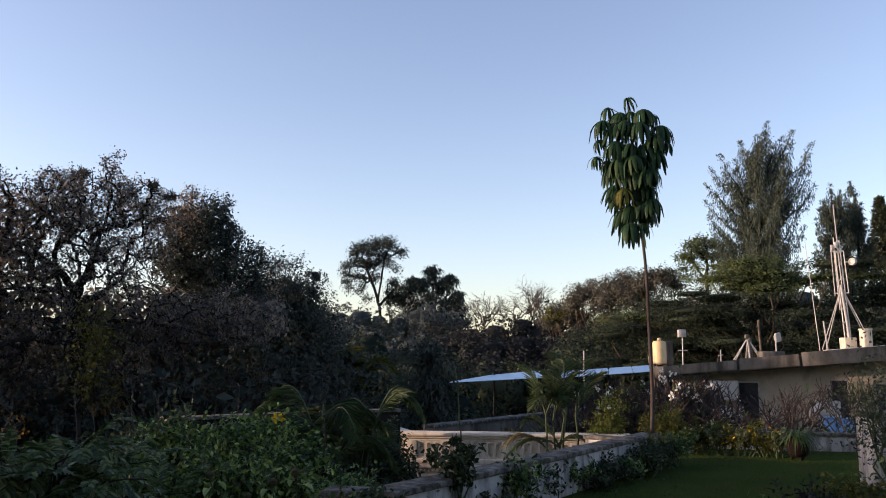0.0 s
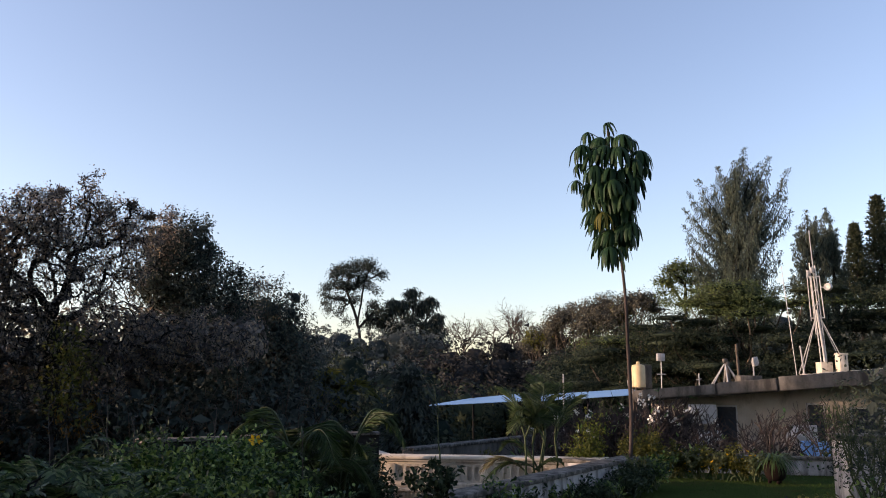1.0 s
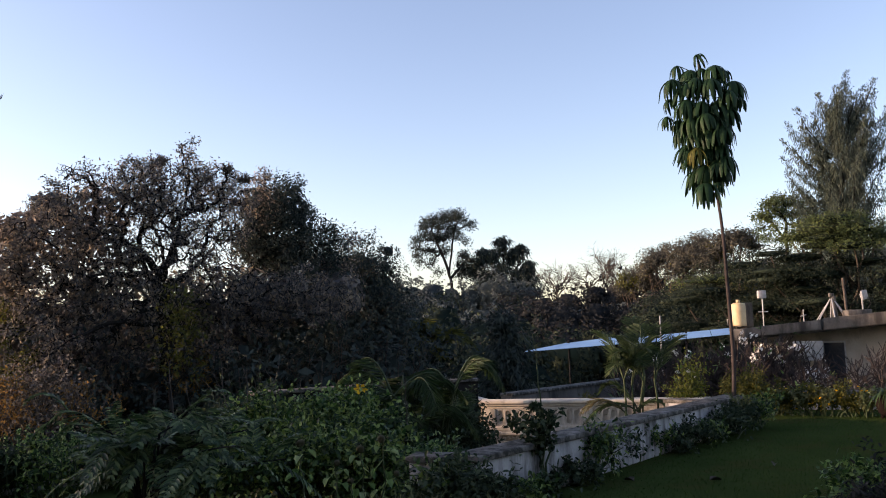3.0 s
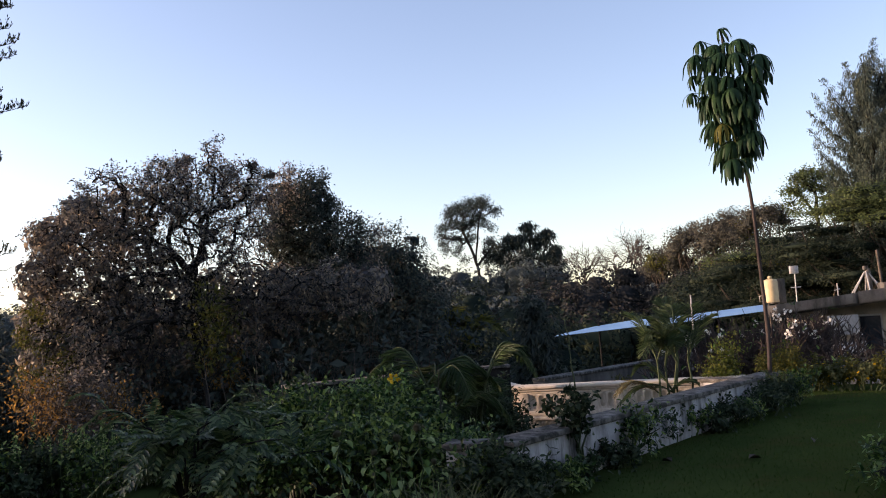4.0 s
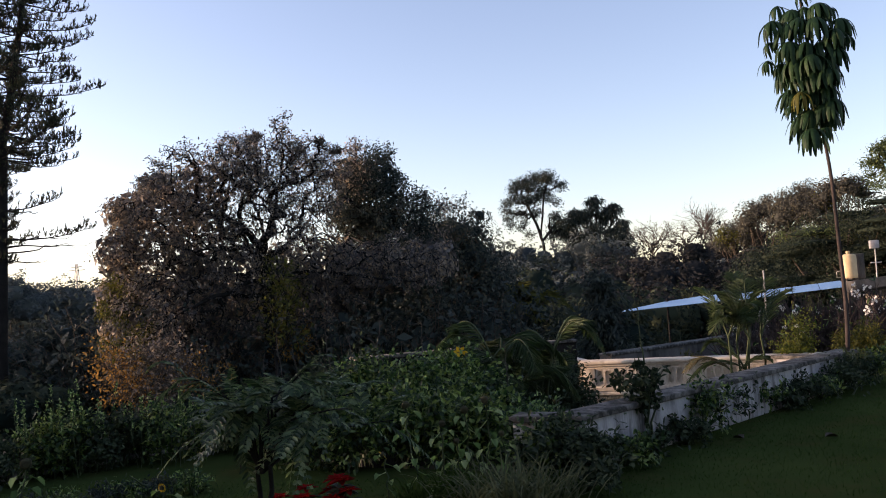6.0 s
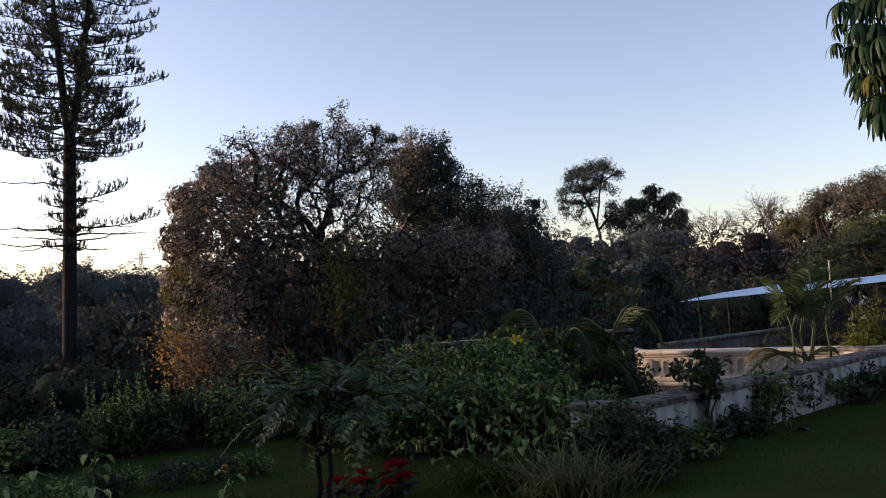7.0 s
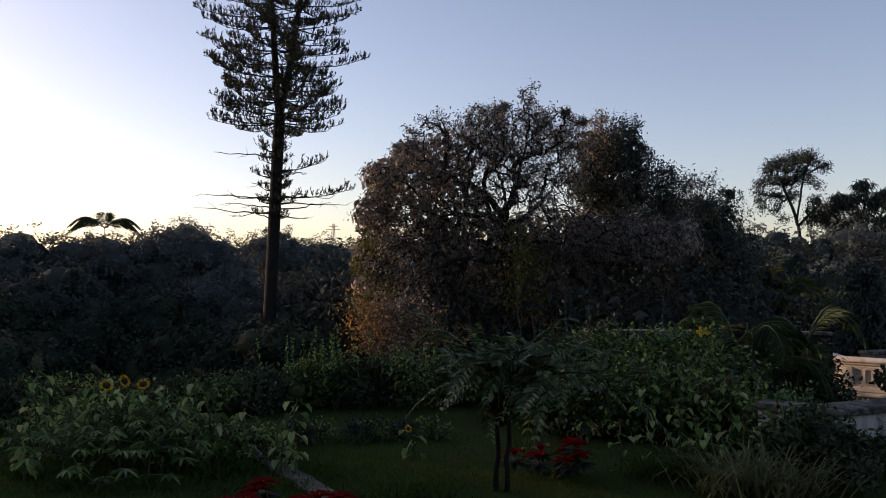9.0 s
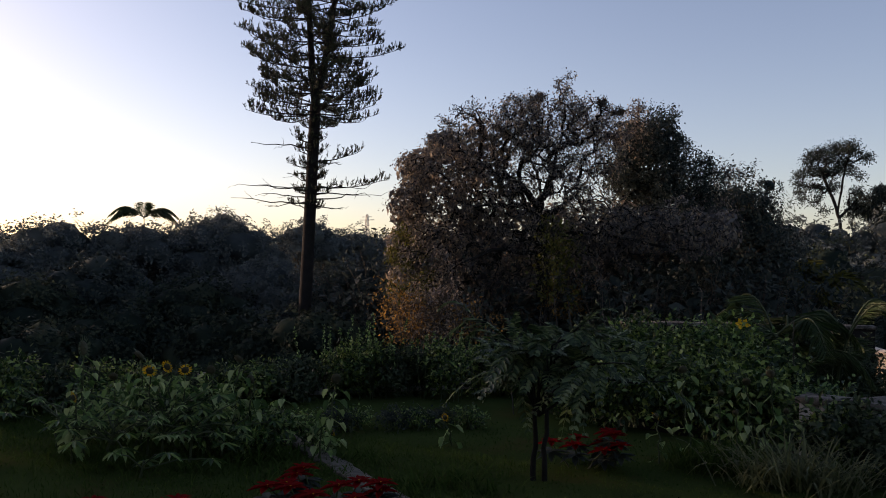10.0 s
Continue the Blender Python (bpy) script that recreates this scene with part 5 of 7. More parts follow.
palm("arching_palm", at(5.0, 12.4, TERR), "dark feather palm drooping beside the balustrade", 403,
     [(170, 50, 1.0, 0.7), (120, 70, 0.9, 0.5), (75, 62, 1.0, 0.75), (200, 30, 0.9, 0.6), (95, 75, 0.9, 0.5), (-95, 40, 0.7, 0.8), (230, 40, 0.9, 0.7), (150, 62, 1.0, 0.75)],
     4, 1.2, M_PALM, stem_h=1.5, leaflet=0.32, width=0.015, pairs=48, hang=1.25)
# crownshaft palms over the dark wood
palm("tall_palm", at(51.7, 34.5, LOW), "tall palm with two great arching fronds above the wood", 404, [(50, 48, 1.0, 0.72), (233, 48, 1.0, 0.72), (66, 46, 0.9, 0.74), (216, 46, 0.92, 0.74), (30, 40, 0.9, 0.74), (252, 42, 0.9, 0.74), (140, 84, 0.34, 0.1), (75, 80, 0.36, 0.2), (40, 30, 0.85, 0.7), (243, 30, 0.85, 0.7)], 1, 1.95, M_PALM, stem_h=up(3.1, 34.5) - LOW, spread=0.01, leaflet=0.40, width=0.017, pairs=50, hang=1.1)
for az, el, seed in ((7.2, 1.2, 406), (5.6, 0.4, 407), (6.5, -0.6, 408)):
    palm("banana_plant", at(az, 29, LOW), "broad-leaved palm with olive-yellow leaves in the middle distance", seed, [(k * 40 + seed, 62 - (k % 3) * 12, 1.0, 0.7) for k in range(9)], 1, 1.6, M_OLIVE, stem_h=up(el - 1.2, 29) - LOW, spread=0.01, leaflet=0.5, width=0.07)


# umbrella tree
def umbrella_tree():
    base = at(-14.0, 12.6, 0)
    t = thing("umbrella_tree", base, "slender umbrella tree with a tall crown of drooping leaves", "tree")
    right = np.array((math.cos(radians(-14)), math.sin(radians(-14)), 0))
    prof = [(0.0, 0), (0.05, 0.41), (0.09, 1.04), (0.07, 2.01), (0.06, 2.91), (0.04, 3.2), (-0.01, 3.72), (-0.06, 4.4), (-0.13, 5.55)]
    path = np.array([right * x + np.array((0, 0, z)) for x, z in prof])
    zz = np.linspace(0, 5.55, 24)
    p = np.stack([np.interp(zz, path[:, 2], path[:, j]) for j in range(3)], 1)
    p[:, :2] = (p[:, :2] + np.roll(p[:, :2], 1, 0) + np.roll(p[:, :2], -1, 0)) / 3
    p[0], p[-1] = path[0], path[-1]
    g = Geo()
    tube(g, p, np.linspace(0.032, 0.016, 24), 9)
    part("trunk", g, M_BLUNT, t)

    def leaf_mesh(seed, n, ln, material=M_UMB):
        rng = np.random.default_rng(seed)
        g = Geo()
        a = np.arange(n) * 6.283 / n + rng.normal(0, 0.08, n)
        out = np.stack([np.cos(a), np.sin(a), np.zeros(n)], 1)
        m = 9
        for i in range(n):
            L = ln * rng.uniform(0.85, 1.08)
            u = np.linspace(0, 1, m)
            turn = np.radians(rng.uniform(-8, 6) + rng.uniform(80, 96) * np.minimum(1.0, u / 0.75) ** 0.9)
            step = L / (m - 1)
            line = np.zeros((m, 3))
            for j in range(1, m):
                line[j] = line[j - 1] + step * (out[i] * math.cos(turn[j]) - np.array((0, 0, 1)) * math.sin(turn[j]))
            side = np.array((-out[i][1], out[i][0], 0))
            nor = np.stack([out[i] * math.sin(k) + np.array((0, 0, 1)) * math.cos(k) for k in turn])
            w = L * 0.074 * np.sin(math.pi * (0.03 + 0.93 * u)) ** 0.55
            w[0] = 0.006
            v = np.stack([line - side * w[:, None] - nor * w[:, None] * 0.35, line, line + side * w[:, None] - nor * w[:, None] * 0.35], 1).reshape(-1, 3)
            f = []
            for j in range(m - 1):
                for k in range(2):
                    f.append((j * 3 + k, j * 3 + k + 1, j * 3 + k + 4, j * 3 + k + 3))
            g.add(v, f)
        return g.mesh("leaf", material)
    kinds = [leaf_mesh(500 + i, n, ln) for i, (n, ln) in enumerate(((13, 0.47), (12, 0.42), (10, 0.28)))]
    YELLOWED = leaf_mesh(504, 8, 0.36, M_OLIVE)
    # hubs of the leaves: sideways from the foot, height
    hubs = [(-0.14, 5.65), (-0.45, 5.53), (-0.25, 5.43), (-0.1, 5.43), (0.08, 5.45), (0.22, 5.36), (0.34, 5.17), (-0.53, 5.26), (-0.31, 5.18), (-0.17, 5.23), (0.03, 5.19), (0.26, 4.99),
            (0.43, 4.89), (-0.61, 4.99), (-0.33, 4.9), (-0.1, 4.85), (0.08, 4.86), (0.25, 4.72), (-0.64, 4.72), (-0.48, 4.65), (-0.29, 4.65), (-0.08, 4.64), (0.12, 4.58), (-0.26, 4.45),
            (-0.04, 4.44), (0.15, 4.45), (-0.33, 4.26), (-0.12, 4.21), (0.09, 4.26), (-0.24, 4.14), (-0.37, 3.99), (-0.13, 3.91), (0.15, 4.03), (0.05, 3.97), (-0.14, 3.6), (0.03, 3.62)]
    rng = np.random.default_rng(77)
    ahead = np.array((math.sin(radians(14)), math.cos(radians(14)), 0))
    small = (0, 1, 3, 5, 12, 13, 18, 19, 30, 35)
    rows = [(x, z, 2 if i in small else i % 2, -1) for i, (x, z) in enumerate(hubs)]
    rows += [(x * 0.6 - 0.02, z - 0.08, 0, 1) for x, z in hubs[14:33:2]]
    for i, (x, z, k, side) in enumerate(rows):
        reach = max(0.08, 0.4 - abs(x + 0.1) * 0.4) if z < 5.3 else 0.05
        hub = right * x + ahead * side * rng.uniform(0.1, 1.0) * reach + np.array((0, 0, z + 0.02))
        o = part("leaf", YELLOWED if i == 29 else kinds[k], M_UMB, t)
        o.location = Vector(hub)
        o.rotation_euler = (rng.normal(0, 0.12), rng.normal(0, 0.12), rng.uniform(0, 6.28))
        s = np.array([np.interp(z - 0.22, p[:, 2], p[:, j]) for j in range(3)])
        g = Geo()
        q = bend(s, hub, rng, 5, 0.06, 0.02) - hub
        inv = o.matrix_basis.to_3x3().inverted()
        q = np.array([inv @ Vector(c) for c in q])
        tube(g, q, np.linspace(0.008, 0.005, 5), 4, False)
        part("petiole", g, M_STEM, o)


umbrella_tree()


def shrub(name, place, label, seed, blobs, mat, L, W, dense=60, per=12, flowers=None, core=0.0, category="shrub", group="", shell=0.35, stems=5):
    """A garden shrub: stems, twigs and leaves, with flowers if any. blobs are given from the shrub's foot."""
    rng = np.random.default_rng(seed)
    t = thing(name, place, label, category, group)
    br, cr, bloom = Geo(), Geo(), []
    for i in range(stems):
        c = np.asarray(blobs[i % len(blobs)][0], float)
        tube(br, bend((*rng.normal(0, 0.06, 2), -0.02), c + rng.normal(0, 0.08, 3), rng, 6, 0.03, 0.05), np.linspace(0.014, 0.005, 6), 5, False)
    for c, r, k in blobs:
        rr = np.broadcast_to(np.asarray(r, float), (3,))
        cc = clump(cr, rng, c, r, max(6, int(dense * k * rr.mean() ** 2 * 4)), per, L, W, 0.2, 0.2, shell, True, br, None, 0.005)
        if core:
            inner_mass(cr, rng, np.asarray(c, float), rr * core)
        if flowers:
            n = max(1, int(flowers[1] * k))
            p = np.asarray(c, float) + ball_points(rng, n) * rr * 1.02
            p[:, 2] = np.maximum(p[:, 2], c[2] - rr[2] * 0.4)
            bloom += [(q, flowers[2] * rng.uniform(0.8, 1.2)) for q in p]
    part("stalkwork", br, M_STEM, t)
    part("foliage", cr, mat, t)
    for q, s in bloom:
        o = part("flower", flower_mesh(flowers[0]), None, t)
        o.location, o.scale, o.rotation_euler = Vector(q), (s, s, s), (rng.normal(0.5, 0.3), rng.normal(0, 0.3), rng.uniform(0, 6))
    return t


FLOWER = {}


def flower_mesh(mat):
    if mat.name not in FLOWER:
        g = Geo()
        a = np.arange(6) * 6.283 / 6
        leaves(g, np.zeros((6, 3)), np.stack([np.cos(a), np.sin(a), np.full(6, 0.3)], 1), np.tile((0.0, 0.0, 1.0), (6, 1)), 1.0, 0.62, 0.1, True)
        FLOWER[mat.name] = g.mesh("flower", mat)
    return FLOWER[mat.name]


def bank(name, label, rows, mat, seed, L, W, z0=0.0, dense=60, per=12, flowers=None, core=0.6, mats=None, category="shrub", group="", shell=0.4, near_left=False):
    """A row of shrubs, each a thing of its own: bearing, distance, half width, height."""
    rng = np.random.default_rng(seed)
    for i, (az, d, w, h) in enumerate(rows):
        bl = []
        for k in range(4):
            r = w * rng.uniform(0.42, 0.62)
            bl.append(((rng.uniform(-w, w) * 0.55, rng.uniform(-w, w) * 0.5, h * rng.uniform(0.35, 0.7)), (r, r, min(r, h * 0.4)), 1))
        bl.append(((0, 0, h * 0.72), (w * 0.5, w * 0.5, h * 0.3), 1.2))
        shrub(name, (nearby if near_left else at)(az, d, z0), label, seed + i, bl, (mats or [mat])[i % len(mats or [mat])], L, W, dense, per, flowers=flowers, core=core, category=category, group=group, shell=shell)


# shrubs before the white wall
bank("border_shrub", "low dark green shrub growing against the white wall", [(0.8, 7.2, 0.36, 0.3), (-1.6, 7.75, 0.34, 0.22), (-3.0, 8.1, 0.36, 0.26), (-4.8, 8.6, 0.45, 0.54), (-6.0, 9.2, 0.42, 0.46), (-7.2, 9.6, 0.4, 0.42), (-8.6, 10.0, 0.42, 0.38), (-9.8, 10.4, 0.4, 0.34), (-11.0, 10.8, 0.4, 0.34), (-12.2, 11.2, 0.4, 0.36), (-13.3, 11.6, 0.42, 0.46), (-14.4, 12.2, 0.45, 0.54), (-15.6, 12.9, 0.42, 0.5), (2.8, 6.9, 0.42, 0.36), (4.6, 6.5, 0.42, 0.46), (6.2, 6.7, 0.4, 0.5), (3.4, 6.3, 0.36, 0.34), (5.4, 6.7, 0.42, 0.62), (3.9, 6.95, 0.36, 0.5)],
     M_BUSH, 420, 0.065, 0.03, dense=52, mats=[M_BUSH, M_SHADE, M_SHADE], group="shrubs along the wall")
# rose bush with a long shoot
shrub("rose_bush", (0.16, 7.7, 0.0), "dark-leaved rose bush with a bare foot and one long shoot", 431,
      [((-0.05, 0, 0.62), (0.20, 0.20, 0.16), 3.2), ((-0.02, 0, 0.47), (0.15, 0.15, 0.10), 2.8), ((-0.22, 0, 0.66), (0.08, 0.08, 0.06), 2.0), ((0.12, 0.02, 0.72), (0.09, 0.09, 0.07), 2.2), ((-0.02, 0, 0.80), (0.06, 0.06, 0.05), 2.0)], M_SHADE, 0.06, 0.046, 80, 9, stems=5)
g = Geo()
rng = np.random.default_rng(4)
tube(g, bend((0.17, 7.7, 0.84), (0.12, 7.72, 1.5), rng, 8, 0, 0.015), np.linspace(0.008, 0.004, 8), 5)
tagged(part("rose_shoot", g, M_STEM, None, "bare upright shoot rising from the rose bush"), category="plant")
# column of long leaves near the sheds
rng = np.random.default_rng(5)
tree("column_tree", at(1.0, 21.0, LOW), "narrow tree hung with long drooping leaves", at(1.0, 21.0, up(-3.0, 21)),
     [(at(1.0 + rng.uniform(-0.25, 0.25), 21 + rng.uniform(-0.2, 0.2), up(e, 21)), (0.34 + 0.04 * i, 0.34, 0.35), 1.2) for i, e in enumerate(np.linspace(1.0, -4.5, 9))], M_DARK, 18, 0.24, 0.06, 150, 12, 0.07, 0.9, twig_share=False, shell=0.3)
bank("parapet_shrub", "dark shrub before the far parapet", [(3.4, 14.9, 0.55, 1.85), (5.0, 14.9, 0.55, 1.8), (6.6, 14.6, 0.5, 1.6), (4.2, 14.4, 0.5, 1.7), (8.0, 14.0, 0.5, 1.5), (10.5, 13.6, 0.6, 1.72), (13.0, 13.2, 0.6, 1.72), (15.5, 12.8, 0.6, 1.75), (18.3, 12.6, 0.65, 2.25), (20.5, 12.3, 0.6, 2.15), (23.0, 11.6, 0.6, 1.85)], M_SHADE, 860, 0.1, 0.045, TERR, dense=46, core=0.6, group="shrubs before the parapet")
# yellow-green bushes catching the sun
bank("golden_bush", "yellow-green bush catching the sun", [(-11.7, 16.4, 0.55, 2.2), (-10.8, 16.8, 0.42, 1.85), (-4.6, 17.4, 0.4, 1.5)], M_YELLOW, 440, 0.058, 0.03, TERR, dense=130, core=0.6, mats=[M_YELLOW, M_OLIVE, M_OLIVE], group="golden bushes")
bank("far_border_shrub", "green shrub beside the trunk of the umbrella tree", [(-15.6, 14.4, 0.4, 0.85), (-14.9, 15.2, 0.4, 0.7)], M_OLIVE, 446, 0.06, 0.028, 0, dense=90, core=0.5)

# flower bed at the end of the lawn
bank("flower_bed_plant", "yellow and orange flowering plant at the lawn's edge", [(-15.8 - 0.62 * i, 14.75 - 0.02 * i, 0.26, 0.42 + 0.1 * ((i * 7) % 3)) for i in range(11)], M_YELLOW, 450, 0.07, 0.03, 0, dense=70, core=0.45, mats=[M_OLIVE, M_STRAW, M_OLIVE], flowers=(M_PETAL, 1, 0.028), category="flowers", group="flower bed")
bank("bed_shrub", "straggly shrub behind the planter wall", [(-16.0 - 1.15 * i, 16.2, 0.5, 0.75 + 0.12 * ((i * 5) % 3)) for i in range(11)], M_OLIVE, 470, 0.09, 0.04, -0.5, dense=40, core=0.35, mats=[M_OLIVE, M_BROWN, M_GREEN], group="shrubs in the bed")


def frangipani(place, h, wide, seed, label, flowers, boles=6):
    """Blunt forking branches, nearly bare, some with white flowers at the tips."""
    rng = np.random.default_rng(seed)
    t = thing("frangipani", place, label, "shrub", "bare branching shrubs before the building")
    g, lf, fl = Geo(), Geo(), Geo()

    def grow(o, way, size, r, k):
        e = o + way * size
        tube(g, bend(o, e, rng, 3, 0, 0.05), np.linspace(r, r * 0.8, 3), 4 if k > 2 else 3, False)
        if k:
            for _ in range(rng.integers(2, 4)):
                grow(e, unit(way + rng.normal(0, 0.5, 3) * (1, 1, 0.5) + (0, 0, 0.12)), size * rng.uniform(0.62, 0.85), r * 0.74, k - 1)
        else:
            if e[2] > 0.62 * h and rng.random() < flowers * 0.11:
                m = 9
                leaves(fl, np.tile(e, (m, 1)) + rng.normal(0, 0.035, (m, 3)), rng.normal(0, 1, (m, 3)) + (0, 0, 0.4), ball_points(rng, m), 0.075, 0.06)
            if rng.random() < 0.025:
                m = rng.integers(2, 4)
                leaves(lf, np.tile(e, (m, 1)), rng.normal(0, 0.9, (m, 3)) + (0, 0, 0.2), np.tile((0, 0, 1.0), (m, 1)) + rng.normal(0, 0.2, (m, 3)), rng.uniform(0.12, 0.2, m), 0.055, fine=True)
    for i in range(boles):
        grow(np.array((*rng.normal(0, 0.12, 2), -0.05)), unit(np.array((*rng.normal(0, wide, 2), 1.0))), h * 0.30, 0.029, 4)
    part("branching", g, M_BLUNT, t)
    if lf.n:
        part("foliage", lf, M_GREEN, t)
    if fl.n:
        part("blossom", fl, M_WHITEPETAL, t)


for i, (az, d, el, fw) in enumerate(((-8.6, 19, -0.8, 0.05), (-10.4, 20.5, -0.3, 0.3), (-12.2, 19, -0.6, 0.04), (-13.4, 21, -0.1, 0.06), (-15.0, 19.5, -0.4, 0.25), (-16.3, 18.4, -0.1, 0.35), (-20.6, 18.0, -0.7, 0.0), (-22.6, 18.2, -0.2, 0.0), (-24.2, 17.6, 0.0, 0.0), (-26.6, 18.0, 0.2, 0.0), (-9.6, 20.5, -1.0, 0.0), (-11.4, 20.2, -0.9, 0.05), (-12.8, 20.0, -0.5, 0.0), (-14.2, 20.4, -0.3, 0.1), (-15.7, 20.6, 0.0, 0.1), (-16.9, 20.0, -0.2, 0.15), (-17.8, 19.4, -0.4, 0.1), (-13.6, 18.6, -1.0, 0.0), (-15.2, 18.2, -0.9, 0.05), (-10.6, 18.6, -1.5, 0.0))):
    z0 = -0.7 if az < -11.5 else TERR
    frangipani(at(az, d, z0), up(el, d) - z0, 0.6, 480 + i, "nearly bare frangipani with blunt forking branches" + (" and white blossom" if fw else ""), fw, 6 if az > -19 else 3)


# pot on the lawn with a strap-leaved plant
def potted_plant():
    place = at(-23.3, 14.4, 0.0)
    t = thing("plant_pot", place, "dark terracotta pot with a strap-leaved plant, on the lawn's edge", "plant pot")
    g = lathe([(0.0, 0.06), (0.13, 0.06), (0.19, 0.12), (0.225, 0.24), (0.215, 0.36), (0.19, 0.42), (0.205, 0.44), (0.205, 0.47), (0.175, 0.47), (0.165, 0.40), (0.0, 0.40)], 24)
    part("pot", g, M_RUSTPOT, t)
    for k in range(3):
        a = k * 2.094 + 0.5
        o = part("foot", bevel_box((0.06, 0.06, 0.075), 0.01), M_RUSTPOT, t)
        o.location = (math.cos(a) * 0.12, math.sin(a) * 0.12, 0.0375)
    rng = np.random.default_rng(6)
    n = 110
    g = Geo()
    for i in range(n):
        a, L = rng.uniform(0, 6.283), rng.uniform(0.34, 0.68)
        d3 = np.array((math.cos(a), math.sin(a), 0))
        u = np.linspace(0, 1, 7)
        rise = rng.uniform(0.5, 1.1)
        p = np.array((0, 0, 0.42)) + d3 * (L * u)[:, None] + np.array((0, 0, 1)) * (L * (rise * u - 1.15 * u ** 2.4))[:, None]
        side = np.array((-d3[1], d3[0], 0)) * 0.016
        w = np.sin(math.pi * (0.2 + 0.8 * u))[:, None]
        v = np.stack([p - side * w, p + side * w], 1).reshape(-1, 3)
        g.add(v, [(2 * j, 2 * j + 1, 2 * j + 3, 2 * j + 2) for j in range(6)])
    part("foliage", g, M_PALM, t)
    t.scale = (0.78, 0.78, 0.78)


potted_plant()
# pale pillar with a shrub in front
t = thing("pillar", at(-28.2, 11.8, 0), "short pale gate pillar half hidden by a shrub", "pillar")
part("shaft", bevel_box((0.5, 0.4, 0.86), 0.015), M_WALL, t).location = (0, 0, 0.43)
part("cap", bevel_box((0.58, 0.48, 0.08), 0.015), M_COPING, t).location = (0, 0, 0.9)
shrub("twiggy_shrub", at(-28.6, 10.2, 0), "tall twiggy dark green shrub beside the pillar", 520, [((0.05, 0, 0.9), (0.5, 0.45, 0.45), 0.7), ((-0.3, 0, 1.25), (0.35, 0.35, 0.3), 0.6), ((0.35, 0, 1.4), (0.4, 0.4, 0.35), 0.7), ((0.0, 0.2, 1.0), (0.6, 0.5, 0.4), 0.6), ((0.45, 0, 0.7), (0.45, 0.4, 0.4), 0.8)], M_SHADE, 0.045, 0.019, 80, 12, stems=22)
shrub("dark_shrub", at(-32.0, 9.0, 0), "dense dark shrub beyond the pillar", 521, [((0, 0, 0.9), (0.8, 0.7, 0.7), 0.8), ((-0.2, 0, 1.5), (0.6, 0.6, 0.5), 0.7)], M_DARK, 0.05, 0.022, 70, 10, core=0.6)
bank("corner_shrub", "low shrub on the lawn in the near corner", [(-21.3, 7.6, 0.42, 0.36), (-24.0, 7.9, 0.45, 0.46), (-27.0, 8.2, 0.5, 0.55), (-30.0, 8.4, 0.5, 0.6), (-23.0, 6.9, 0.4, 0.34)], M_GREEN, 525, 0.06, 0.026, 0, dense=55, mats=[M_GREEN, M_BROWN, M_OLIVE], group="near corner shrubs")


# flowering bank between the lawn and the parapet
bank("broadleaf_bush", "dense broad-leaved green bush between lawn and parapet", [(11.4, 9.3, 0.7, 0.92), (14.0, 9.0, 0.75, 0.95), (16.8, 8.8, 0.7, 0.95), (9.2, 9.2, 0.5, 0.66), (19.0, 9.0, 0.7, 0.95), (7.2, 8.6, 0.42, 0.42), (12.6, 8.3, 0.6, 0.75), (16.0, 8.0, 0.6, 0.75), (19.5, 7.6, 0.55, 0.72), (8.4, 7.3, 0.45, 0.5), (10.5, 7.4, 0.55, 0.68), (13.4, 7.5, 0.55, 0.7), (22.0, 7.9, 0.55, 0.8), (25.0, 8.4, 0.55, 0.8), (6.0, 7.4, 0.4, 0.36)], M_GREEN, 540, 0.064, 0.034, 0, dense=70, core=0.6, mats=[M_BUSH, M_GREEN, M_BUSH, M_BUSH], group="flowering bushes")
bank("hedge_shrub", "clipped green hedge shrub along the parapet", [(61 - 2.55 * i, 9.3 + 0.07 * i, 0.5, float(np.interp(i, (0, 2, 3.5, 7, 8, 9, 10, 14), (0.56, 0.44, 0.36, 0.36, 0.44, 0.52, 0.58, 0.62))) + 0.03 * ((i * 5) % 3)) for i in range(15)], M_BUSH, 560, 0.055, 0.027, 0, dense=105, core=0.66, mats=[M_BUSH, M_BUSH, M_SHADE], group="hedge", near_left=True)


def spike_plant(place, seed, h, n, label):
    rng = np.random.default_rng(seed)
    t = thing("spike_plant", place, label, "plant", "flower spikes in the hedge")
    g, l = Geo(), Geo()
    for i in range(n):
        b = np.array((*rng.normal(0, 0.16, 2), 0))
        e = b + np.array((*rng.normal(0, 0.06, 2), h * rng.uniform(0.75, 1.1)))
        tube(g, bend(b, e, rng, 5, 0, 0.02), np.linspace(0.005, 0.003, 5), 4)
        m = 40
        s = rng.uniform(0.35, 1, m)[:, None] ** 0.6
        leaves(l, b + (e - b) * s, rng.normal(0, 1, (m, 3)) + (0, 0, 0.6), ball_points(rng, m), np.where(s[:, 0] > 0.6, 0.03, 0.06), np.where(s[:, 0] > 0.6, 0.02, 0.02))
    part("stalkwork", g, M_STEM, t)
    part("foliage", l, M_SUNLEAF, t)


for i, (az, d, h) in enumerate(((37.2, 9.5, 0.86), (36.2, 9.5, 0.88), (35.2, 9.6, 0.84), (33.0, 9.5, 0.8), (31.2, 9.5, 0.78), (29.5, 9.4, 0.8))):
    spike_plant(nearby(az, d + 0.35), 590 + i, h, 5, "pale upright flower spikes growing out of the hedge")


